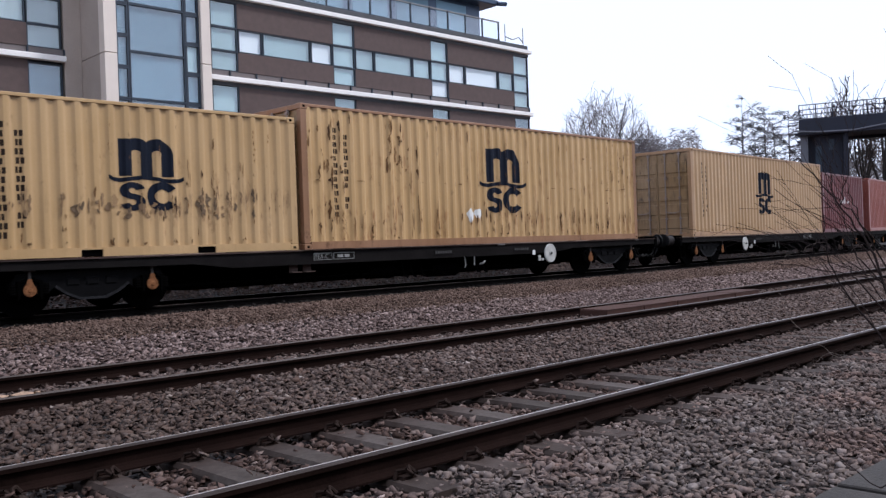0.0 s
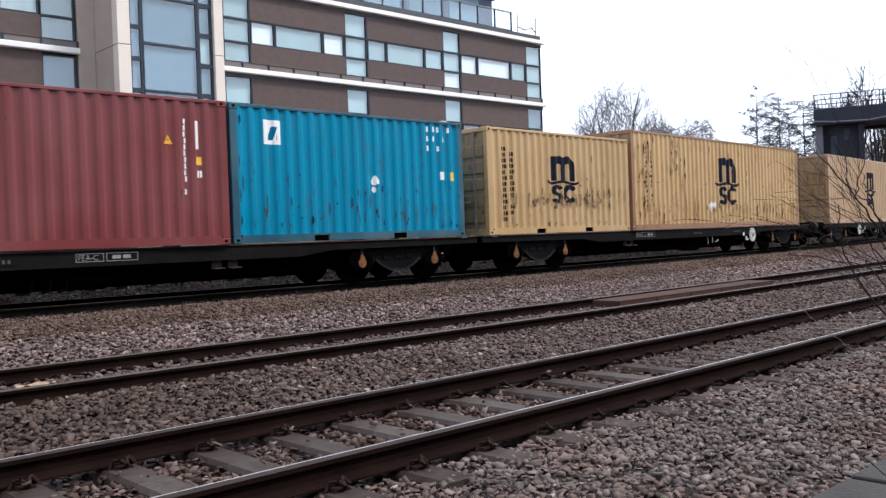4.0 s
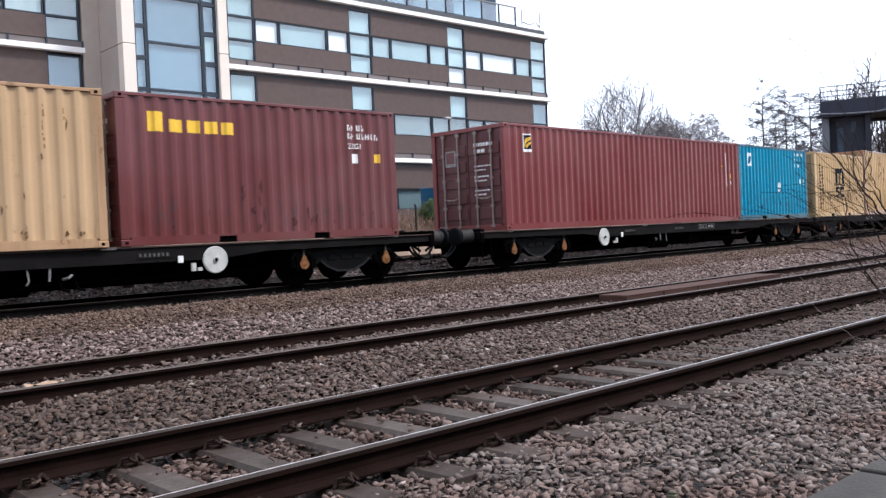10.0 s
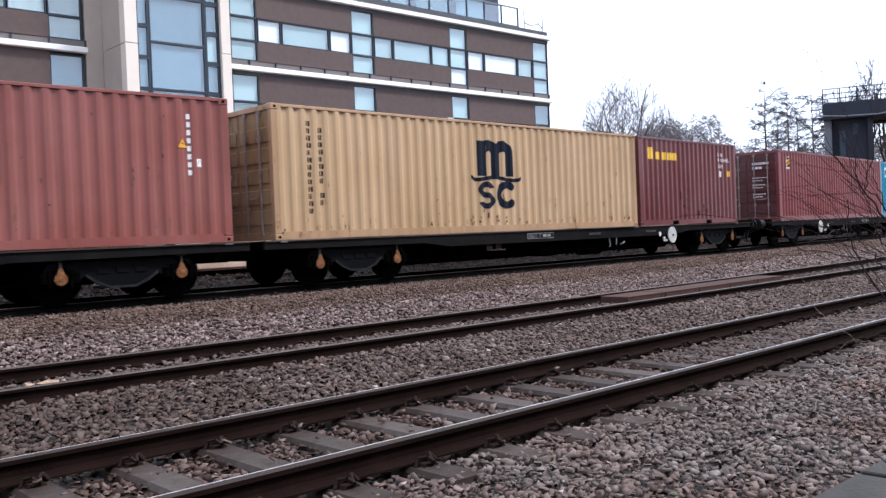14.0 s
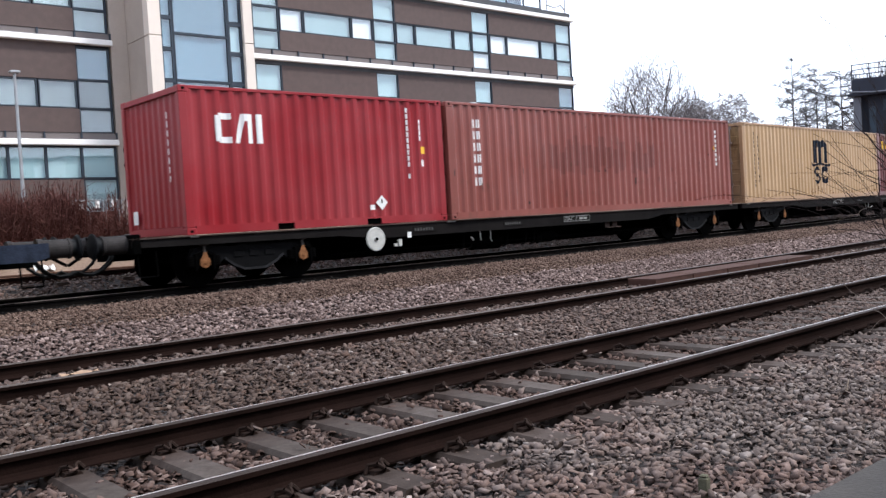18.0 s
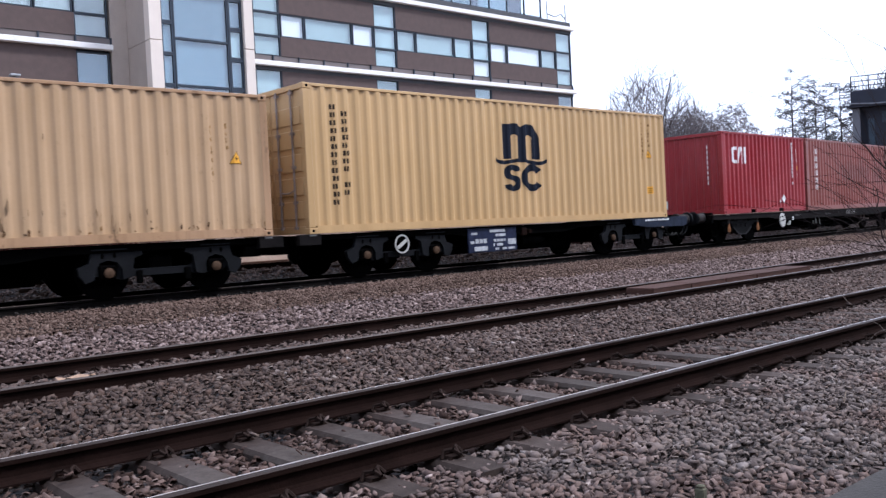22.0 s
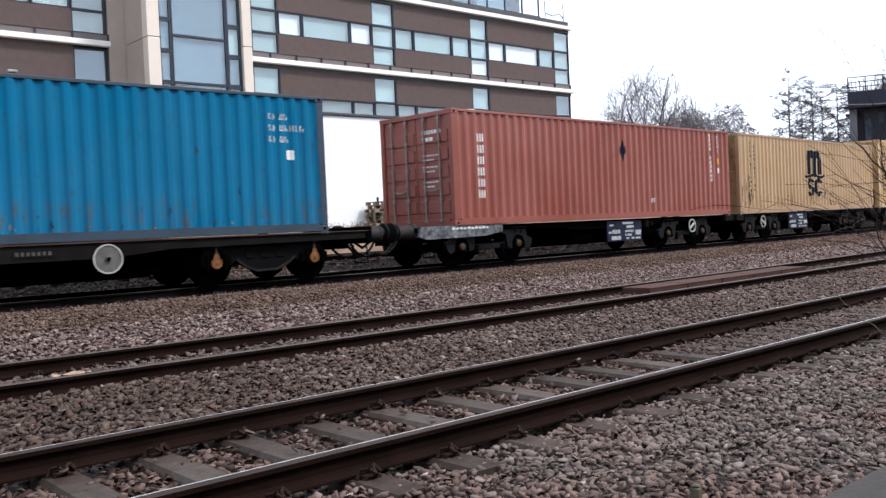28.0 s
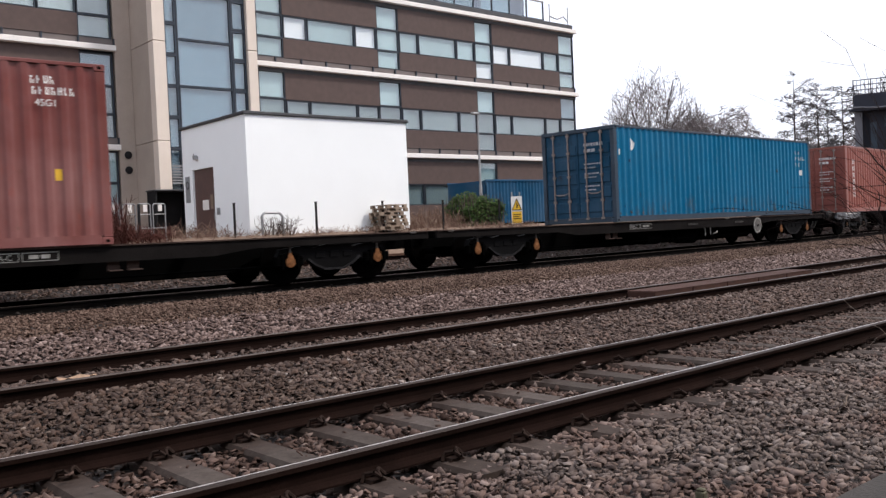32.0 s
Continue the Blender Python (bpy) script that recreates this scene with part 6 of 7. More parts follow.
    part("gutter_spout", Mesh().path([(36.2, Y_WALL + 1.5, 14.5), (36.8, Y_WALL + 1.4, 14.55)], 0.12), M_penthouse, pent)
    # stair tower
    top = 17.5
    # return and side take the concrete with shade in its colour
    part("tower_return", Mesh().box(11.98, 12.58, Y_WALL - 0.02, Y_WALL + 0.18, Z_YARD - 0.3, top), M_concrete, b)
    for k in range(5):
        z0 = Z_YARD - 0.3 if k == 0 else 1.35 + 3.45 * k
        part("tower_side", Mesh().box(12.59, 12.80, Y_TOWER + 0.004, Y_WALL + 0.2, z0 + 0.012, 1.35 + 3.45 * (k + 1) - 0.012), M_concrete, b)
    for xa, xb in ((12.587, 13.03), (16.225, 16.60)):
        for k in range(5):
            z0 = Z_YARD - 0.3 if k == 0 else 1.35 + 3.45 * k
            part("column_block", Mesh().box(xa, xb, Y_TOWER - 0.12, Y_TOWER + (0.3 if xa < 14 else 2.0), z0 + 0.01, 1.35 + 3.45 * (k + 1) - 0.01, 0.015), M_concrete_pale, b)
    rows = [1.78 + 1.66 * i for i in range(9)]
    for i, z in enumerate(rows):
        window(b, 13.53, 15.62, z, z + 1.655, Y_TOWER, M_back_blue, 0.04)
    for i in range(13):
        z = 1.25 + 1.1 * i
        window(b, 13.06, 13.51, z, z + 1.09, Y_TOWER, M_back_blue, 0.06)
        window(b, 15.64, 16.21, z, z + 1.09, Y_TOWER, M_back_blue if i % 3 else M_blind_sky, 0.075)
    part("tower_plinth", Mesh().box(13.02, 16.2, Y_TOWER + 0.02, Y_TOWER + 0.15, Z_YARD - 0.3, 1.24), M_concrete, b)
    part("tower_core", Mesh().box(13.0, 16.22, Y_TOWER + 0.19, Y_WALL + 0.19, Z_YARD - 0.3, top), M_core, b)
    for i in range(7):
        part("louvre_slat", Mesh().box(13.08, 13.49, Y_TOWER - 0.05, Y_TOWER + 0.01, 3.30 + 0.1 * i, 3.35 + 0.1 * i), M_lamp, b)
    for z in (4.46, 3.92):
        part("wall_vent", Mesh().turned([(0.13, Y_WALL - 0.021), (0.14, Y_WALL - 0.06), (0.05, Y_WALL - 0.08)], "y", (12.28, 0, z), 16), M_post, b)


apartment_building()


def plant_building():
    x0, x1, y0, y1, z1 = 11.90, 17.55, 22.0, 26.1, 4.70
    b = thing("substation_hut", "white rendered flat-roofed hut with a brown door", "hut")
    part("wall", Mesh().box(x0, x1, y0, y0 + 0.22, Z_YARD - 0.4, z1), M_white_wall, b)
    part("wall", Mesh().box(x1 - 0.22, x1, y0 + 0.22, y1 - 0.22, Z_YARD - 0.4, z1), M_white_wall, b)
    part("wall", Mesh().box(x0, x1, y1 - 0.22, y1, Z_YARD - 0.4, z1), M_white_wall, b)
    d0, d1, dz = 24.05, 25.45, 3.42
    part("wall", Mesh().box(x0, x0 + 0.22, y0 + 0.22, d0, Z_YARD - 0.4, z1).box(x0, x0 + 0.22, d1, y1 - 0.22, Z_YARD - 0.4, z1).box(x0, x0 + 0.22, d0, d1, dz, z1), M_white_wall, b)
    part("roof", Mesh().box(x0 - 0.06, x1 + 0.06, y0 - 0.06, y1 + 0.06, z1, z1 + 0.09, 0.015), M_roof_dark, b)
    door = part("door", Mesh().box(x0 + 0.06, x0 + 0.11, d0, d1, Z_YARD - 0.2, dz, 0.005), M_door_brown, b, "brown painted steel door with paper notices")
    part("notice", Mesh().box(x0 + 0.052, x0 + 0.06, 24.25, 24.42, 2.2, 2.62), M_wood, door)
    part("notice", Mesh().box(x0 + 0.052, x0 + 0.06, 24.55, 24.95, 2.18, 2.48), M_band, door)
    part("handle", Mesh().tube((x0 + 0.02, 24.14, 1.85), (x0 + 0.02, 24.14, 2.1), 0.02), M_galv, door)
    part("wall_light", Mesh().box(x0 - 0.12, x0, 25.0, 25.14, 3.72, 3.84, 0.02).tube((x0, 25.3, 3.9), (x0 - 0.1, 25.1, 3.8), 0.02), M_lamp, b)
    part("meter_box", Mesh().box(x0 - 0.05, x0, 23.72, 23.86, 2.0, 2.2, 0.01), M_lamp, b)
    pl = part("notice_board", Mesh().box(x0 - 0.012, x0, 25.65, 25.95, 2.45, 3.25), M_lamp, b)
    rg = ring(0, 0, 0.12, 0.03, 0, 359, 16)
    part("notice_ring", Mesh().prism([(25.8 + a, 2.98 + z) for a, z in rg], "x", x0 - 0.018, x0 - 0.012), M_post, pl)
    part("pipe_loop", Mesh().path([(12.12, 21.7, 1.3), (12.12, 21.7, 1.88), (12.20, 21.7, 1.95), (12.66, 21.7, 1.94), (12.76, 21.7, 1.85), (12.78, 21.7, 1.3)], 0.035, 8), M_lamp, b)


plant_building()


def yard():
    for x, y in ((11.13, 21.4), (13.68, 21.4), (16.08, 21.46), (18.53, 21.51), (8.56, 21.4), (6.03, 21.4), (21.2, 21.67)):
        p = thing("fence_post", "thin dark steel fence post in the yard edge", "fence post", "yard fence posts")
        part("post", Mesh().box(x - 0.025, x + 0.025, y - 0.025, y + 0.025, 1.1, 2.20, 0.005), M_post, p)
        part("cap", Mesh().box(x - 0.032, x + 0.032, y - 0.032, y + 0.032, 2.20, 2.225, 0.005), M_post, p)
    # pallets
    for k in range(7):
        q = thing("pallet", "weathered wooden pallet in a low untidy stack", "pallet", "stack of pallets", m=pose(16.30 + 0.05 * ((k * 3) % 4 - 1.5), 21.48, 1.34 + k * 0.108, 0, 0, 7 * ((k * 5) % 4 - 1.5)))
        for i in range(5):
            part("board", Mesh().box(-0.39 + 0.02 * (i % 2), 0.39, -0.40 + i * 0.165, -0.27 + i * 0.165, 0.086, 0.107), M_wood, q)
        for y in (-0.35, 0.0, 0.35):
            for a in (-0.39, -0.06, 0.27):
                part("block", Mesh().box(a, a + 0.12, y - 0.05, y + 0.05, 0.022, 0.086), M_wood, q)
            part("runner", Mesh().box(-0.39, 0.39, y - 0.05, y + 0.05, 0.0, 0.022), M_wood, q)
    # rail-side warning sign
    s = thing("warning_sign", "white and yellow warning sign with a black triangle", "sign", m=pose(21.97, 21.6, 0.05, 0, 0, -18))
    for a in (-0.15, 0.15):
        part("post", Mesh().tube((a, 0.03, 1.1), (a, 0.03, 2.42), 0.025), M_lamp, s)
    part("board", Mesh().box(-0.21, 0.21, -0.02, 0.0, 1.32, 2.26, 0.005), M_white_mark, s)
    part("yellow_field", Mesh().box(-0.19, 0.19, -0.024, -0.02, 1.34, 1.74), M_yellow_mark, s)
    part("triangle", Mesh().prism([(-0.18, 1.80), (0.18, 1.80), (0.0, 2.18)], "y", -0.024, -0.02), M_yellow_mark, s)
    tri = Mesh()
    for a, b in (((-0.18, 1.80), (0.18, 1.80)), ((0.18, 1.80), (0, 2.18)), ((0, 2.18), (-0.18, 1.80))):
        tri.tube((a[0], -0.026, a[1]), (b[0], -0.026, b[1]), 0.014, seg=4)
    tri.prism([(-0.03, 1.86), (0.02, 1.86), (0.05, 1.98), (0.0, 1.98), (0.04, 2.12), (-0.04, 1.96), (0.0, 1.96)], "y", -0.025, -0.029)
    part("triangle_edge", tri, M_post, s)
    bars([(-0.15, 1.62 - 0.07 * i, 0.3 - 0.08 * (i % 2), 0.03) for i in range(3)], -0.024, M_post, s, "notice_text")
    # lamp column
    l = thing("street_lamp", "slim grey steel lamp column in the yard", "street lamp", m=pose(24.45, 26.0, 0))
    part("column", Mesh().tube((0, 0, 1.3), (0, 0, 3.0), 0.07, 0.06, 12).tube((0, 0, 3.0), (0, 0, 5.85), 0.05, 0.035, 12), M_lamp, l)
    part("lantern", Mesh().box(-0.30, 0.04, -0.09, 0.09, 5.82, 5.92, 0.03), M_lamp, l)
    l = thing("street_lamp", "slim grey lamp column with a flat lantern in the yard", "street lamp", m=pose(6.65, 24.0, 0))
    part("column", Mesh().tube((0, 0, 1.3), (0, 0, 2.6), 0.065, 0.055, 12).tube((0, 0, 2.6), (0, 0, 5.62), 0.045, 0.035, 12), M_lamp, l)
    part("lantern", Mesh().box(-0.12, 0.12, -0.10, 0.10, 5.62, 5.62 + 0.07, 0.02), M_lamp, l)
    # skip-like blue container standing in the yard
    c = thing("yard_container", "dark blue storage container standing behind the shrub", "storage container", m=pose(28.1, 27.6, Z_YARD))
    for sy in (-1, 1):
        part("side_panel", corrugated(-2.95, 2.95, sy * 1.2, 0.1, 1.85, sy, 0.2, 0.03), M_yard_blue, c)
        part("top_rail", Mesh().box(-3.0, 3.0, sy * 1.22, sy * 1.14, 1.83, 1.92, 0.01), M_yard_blue, c)
        part("end_wall", Mesh().box(sy * 3.0, sy * 2.94, -1.15, 1.15, 0.0, 1.85), M_yard_blue, c)
    part("roof", Mesh().box(-2.94, 2.94, -1.14, 1.14, 1.84, 1.88), M_yard_blue, c)
    part("skid", Mesh().box(-3.0, 3.0, -1.2, 1.2, 0.0, 0.1), M_frame, c)
    # low panels and frames before the tower
    f = thing("site_fence", "row of low pale boards and grey frames in the scrub", "fence")
    for i in range(6):
        x = 7.07 + i * 0.385
        part("hoop", Mesh().path([(x, 21.6, 1.3), (x, 21.6, 2.20), (x + 0.03, 21.6, 2.24), (x + 0.29, 21.6, 2.24), (x + 0.32, 21.6, 2.20), (x + 0.32, 21.6, 1.3)], 0.016, 6), M_lamp, f)
        part("label_board", Mesh().box(x + 0.13, x + 0.23, 21.57, 21.585, 2.03 + 0.012 * (i % 3), 2.22, 0.004), M_band, f)
        part("cross_bar", Mesh().tube((x, 21.6, 1.98), (x + 0.32, 21.6, 1.98), 0.010), M_lamp, f)
    part("rail", Mesh().box(7.05, 9.35, 21.62, 21.65, 1.62, 1.65), M_lamp, f)
    # added dark box that stands in for the shaded recess below the tower
    s = thing("tower_recess_box", "added dark box for the shaded recess under the tower", "shed", m=pose(12.69, 29.05, Z_YARD))
    part("side", Mesh().box(-0.62, -0.57, -0.35, 0.35, -0.05, 1.65), M_post, s)
    part("side", Mesh().box(0.57, 0.62, -0.35, 0.35, -0.05, 1.65), M_post, s)
    part("back", Mesh().box(-0.57, 0.57, 0.30, 0.35, -0.05, 1.65), M_post, s)
    part("roof", Mesh().box(-0.66, 0.66, -0.40, 0.38, 1.65, 1.70, 0.01), M_roof_dark, s)


yard()


# ---- trees, shrubs, scrub ----
def segments(segs, sides=4, least=0.012):
    m = Mesh()
    for p, q, r0, r1 in segs:
        m.tube(p, q, max(r0, least), max(r1, least), sides if r0 < 0.05 else 7, caps=False)
    return m


def bare_tree(x, y, z, h, wide, seed, label, spread_=1.0, maxd=4, limbs=9, mat=None, least=0.013):
    """A leafless tree of height h whose limbs fan out into a domed crown of width wide."""
    rnd = random.Random(seed)
    t = thing("tree", label, "tree", "trees beyond the line", m=pose(x, y, z))
    foot = 0.22 * h
    fork = Vector((0.05, 0, foot))
    trunk = [(Vector((0, 0, -0.3)), fork, 0.20, 0.15)]
    twigs_ = []

    def outside(q):
        return (q.x / wide * 2) ** 2 + (q.y / wide * 2) ** 2 + ((q.z - foot * 0.9) / (h - foot * 0.9)) ** 2 > rnd.uniform(0.82, 1.08)

    def grow(p, d, length, r, depth):
        for i in range(3):
            d = (d + Vector((rnd.uniform(-1, 1), rnd.uniform(-1, 1), rnd.uniform(-0.5, 0.8))) * 0.17).normalized()
            q = p + d * (length / 3)
            if outside(q):
                return
            (trunk if r > 0.045 else twigs_).append((p, q, r, r * 0.82))
            p, r = q, r * 0.82
            if depth < maxd:
                for _ in range(2):
                    side = Vector((rnd.uniform(-1, 1), rnd.uniform(-1, 1), rnd.uniform(-0.5, 0.6))).normalized()
                    grow(p, (d + side * 0.85).normalized(), length * rnd.uniform(0.42, 0.62), r * 0.62, depth + 1)
    for i in range(limbs):
        a, k = 6.283 * i * 0.382 + rnd.uniform(-0.3, 0.3), math.sqrt((i + 0.5) / limbs) * spread_ * 1.3
        d = Vector((math.cos(a) * k * wide / h, math.sin(a) * k * wide / h, 1.0)).normalized()
        reach = 1 / math.sqrt((d.x * d.x + d.y * d.y) / (wide / 2) ** 2 + (d.z / (h - foot)) ** 2)
        grow(fork + Vector((0, 0, rnd.uniform(-0.5, 0.3))), d, reach * rnd.uniform(0.74, 0.95), 0.075, 1)
    part("trunk", segments(trunk), M_bark, t)
    tagged(part("crown", segments(twigs_, 3, least), mat or M_twig_far, t), kind="stuff")
    return t


def conifer(x, y, z, h, seed):
    rnd = random.Random(seed)
    t = thing("conifer", "thin dark conifer with sparse layered branches", "tree", "conifers beyond the line", m=pose(x, y, z))
    trunk, br, leaf = [], [], Mesh()
    lean = Vector((rnd.uniform(-0.03, 0.03), rnd.uniform(-0.03, 0.03), 1))
    for i in range(10):
        trunk.append((lean * (h * i / 10), lean * (h * (i + 1) / 10), 0.14 * (1 - i / 11), 0.14 * (1 - (i + 1) / 11)))
    for i in range(52):
        k = rnd.uniform(0.30, 1.0)
        ln = h * 0.13 * (1.15 - k * 0.55) * rnd.uniform(0.4, 1.4) + 0.3
        a = rnd.uniform(0, 6.283)
        p = lean * (h * k)
        d = Vector((math.cos(a), math.sin(a), rnd.uniform(-0.1, 0.5))).normalized()
        q = p + d * ln
        br.append((p, q, 0.035, 0.012))
        for _ in range(int(12 + ln * 14)):
            c = p + (q - p) * rnd.choice((0.55, 0.8, 1.0, 1.0)) + Vector((rnd.gauss(0, 0.17), rnd.gauss(0, 0.17), rnd.gauss(0.04, 0.10)))
            e = Vector((rnd.uniform(-1, 1), rnd.uniform(-1, 1), rnd.uniform(-0.3, 0.5))).normalized() * rnd.uniform(0.07, 0.19)
            f = e.orthogonal().normalized() * rnd.uniform(0.018, 0.05)
            leaf.add([c - e, c + f, c + e, c - f, c + f.cross(e).normalized() * 0.03], [(0, 1, 4), (1, 2, 4), (2, 3, 4), (3, 0, 4), (0, 3, 2, 1)])
    tagged(part("trunk", segments(trunk), M_bark, t), kind="stuff")
    tagged(part("branch_mass", segments(br, 4, 0.015), M_bark, t), kind="stuff")
    tagged(part("crown", leaf, M_needles, t), kind="stuff")


def leafy_mass(name, label, category, x0, x1, y0, y1, z0, h, n, size, mat, seed, kind="", flat=0.6):
    rnd = random.Random(seed)
    t = thing(name, label, category, kind=kind)
    m, st = Mesh(), []
    for _ in range(n):
        u, v = rnd.random(), rnd.random()
        x, y = x0 + (x1 - x0) * u, y0 + (y1 - y0) * v
        top = h * (1 - (2 * u - 1) ** 2 * flat) * (0.75 + 0.35 * noise.noise((x * 1.3, y * 1.3, seed)))
        c = Vector((x, y, z0 + max(0.02, top) * rnd.random() ** 0.6))
        e = Vector((rnd.uniform(-1, 1), rnd.uniform(-1, 1), rnd.uniform(-0.4, 1.0))).normalized() * size * rnd.uniform(0.6, 1.4)
        f = e.orthogonal().normalized() * size * 0.4
        m.add([c - e, c + f, c + e, c - f], [(0, 1, 2), (0, 2, 3)])
    for _ in range(n // 25):
        x, y = rnd.uniform(x0, x1), rnd.uniform(y0, y1)
        st.append((Vector((x, y, z0 - 0.1)), Vector((x + rnd.uniform(-0.2, 0.2), y, z0 + h * rnd.uniform(0.5, 0.9))), 0.012, 0.005))
    tagged(part("foliage", m, mat, t), kind="stuff")
    tagged(part("stem_mass", segments(st, 4, 0.004), M_twig, t), kind="stuff")


def scrub(x0, x1, y0, y1, z0, h, n, seed):
    """Dry upright stems."""
    rnd = random.Random(seed)
    m = Mesh()
    for _ in range(n):
        p = Vector((rnd.uniform(x0, x1), rnd.uniform(y0, y1), z0 - 0.05))
        hh = h * rnd.uniform(0.3, 1.0) * (0.6 + 0.6 * abs(noise.noise((p.x * 0.8, p.y * 0.8, 3))))
        q = p + Vector((rnd.uniform(-0.25, 0.25), rnd.uniform(-0.2, 0.2), hh))
        m.tube(p, q, 0.010, 0.004, 3, caps=False)
        for _ in range(3):
            a = p + (q - p) * rnd.uniform(0.4, 1)
            m.tube(a, a + Vector((rnd.uniform(-0.2, 0.2), rnd.uniform(-0.1, 0.1), rnd.uniform(0.02, 0.2))), 0.006, 0.003, 3, caps=False)
    return m


def planting():
    leafy_mass("shrub", "dense green evergreen shrub at the yard edge", "shrub", 20.55, 22.2, 22.3, 23.8, 1.3, 1.36, 9500, 0.06, M_shrub, 4, flat=0.3)
    ob = new("dry_scrub", scrub(9.0, 22.8, 21.15, 21.9, 1.3, 0.20, 420, 8).data("dry_scrub", M_scrub))
    tagged(ob, "dry brown winter scrub along the yard edge", "scrub", kind="stuff")
    brambles = scrub(3.2, 9.3, 20.9, 22.4, 1.27, 0.55, 800, 14)
    for wide, high, n in ((2.2, 1.75, 2100), (3.2, 1.35, 1700), (3.9, 0.6, 900)):
        stems = scrub(4.9, 4.9 + wide, 21.0, 22.6, 1.27, high, n, n)
        brambles.add(stems.v, stems.f)
    ob = new("brambles", brambles.data("brambles", M_scrub_red))
    tagged(ob, "red-brown leafless brambles along the yard edge", "scrub", kind="stuff")
    ob = new("weeds", scrub(12.2, 12.95, 21.4, 21.9, 1.3, 0.70, 60, 9).data("weeds", M_twig))
    tagged(ob, "grey dead weed stems before the hut", "weeds", kind="stuff")
    ob = new("dead_bush", scrub(18.1, 20.6, 22.6, 23.8, 1.3, 0.95, 420, 15).data("dead_bush", M_scrub))
    tagged(ob, "tan-brown leafless bush beside the green shrub", "bush", kind="stuff")
    ob = new("scrub_by_tower", scrub(4.0, 11.6, 21.8, 24.5, 1.3, 0.55, 700, 12).data("scrub_by_tower", M_scrub))
    tagged(ob, "brown dead scrub before the stair tower", "scrub", kind="stuff")

    def at(az, dist):
        return dist * math.sin(radians(az)), dist * math.cos(radians(az))
    for az, dist, h, wide, seed in ((54.3, 75, 13.0, 10.6, 21), (56.6, 80, 10.6, 7.5, 22), (52.7, 84, 10.4, 6.5, 23), (58.2, 86, 9.4, 6.5, 24)):
        x, y = at(az, dist)
        bare_tree(x, y, Z_YARD, h, wide, seed, "leafless tree with a rounded crown of fine twigs", 0.95, 4, 20)
    for az, dist, h, seed in ((62.5, 78, 11.3, 31), (63.2, 83, 9.0, 32), (63.85, 79, 10.4, 33), (64.5, 85, 10.0, 36), (65.2, 80, 10.3, 34), (66.2, 86, 10.0, 35)):
        x, y = at(az, dist)
        conifer(x, y, Z_YARD, h, seed)
    for az, dist, h, wide, seed in ((67.4, 72, 11.2, 2.6, 41), (68.2, 72, 12.6, 2.6, 42), (69.2, 73, 12.0, 2.8, 43), (70.2, 74, 11.6, 2.8, 44)):
        x, y = at(az, dist)
        bare_tree(x, y, Z_YARD, h, wide, seed, "thin leafless birch with upright twigs", 0.6, 4, 9, M_twig, 0.02)
    rnd = random.Random(77)
    m = Mesh()
    for i in range(34000):
        az = rnd.uniform(46, 76)
        dist = rnd.uniform(86, 100)
        x, y = at(az, dist)
        top = (10.0 if az < 59.6 else max(6.6, 10.0 - 2.0 * (az - 59.6))) + 0.8 * noise.noise((az * 0.9, 1.5, 0)) + 0.9 * noise.noise((az * 3.1, 7, 0)) - 1.2 * max(0, (56.5 - az) / 3)
        c = Vector((x, y, Z_YARD + top * rnd.random() ** 0.7))
        e = Vector((rnd.uniform(-1, 1), rnd.uniform(-1, 1), rnd.uniform(-0.2, 1.2))).normalized() * rnd.uniform(0.2, 0.7)
        f = e.orthogonal().normalized() * 0.05
        m.add([c - e, c + f, c + e, c - f], [(0, 1, 2), (0, 2, 3)])
    tagged(new("far_thicket", m.data("far_thicket", M_twig_far)), "brown winter thicket in the distance", "thicket", kind="stuff")


planting()


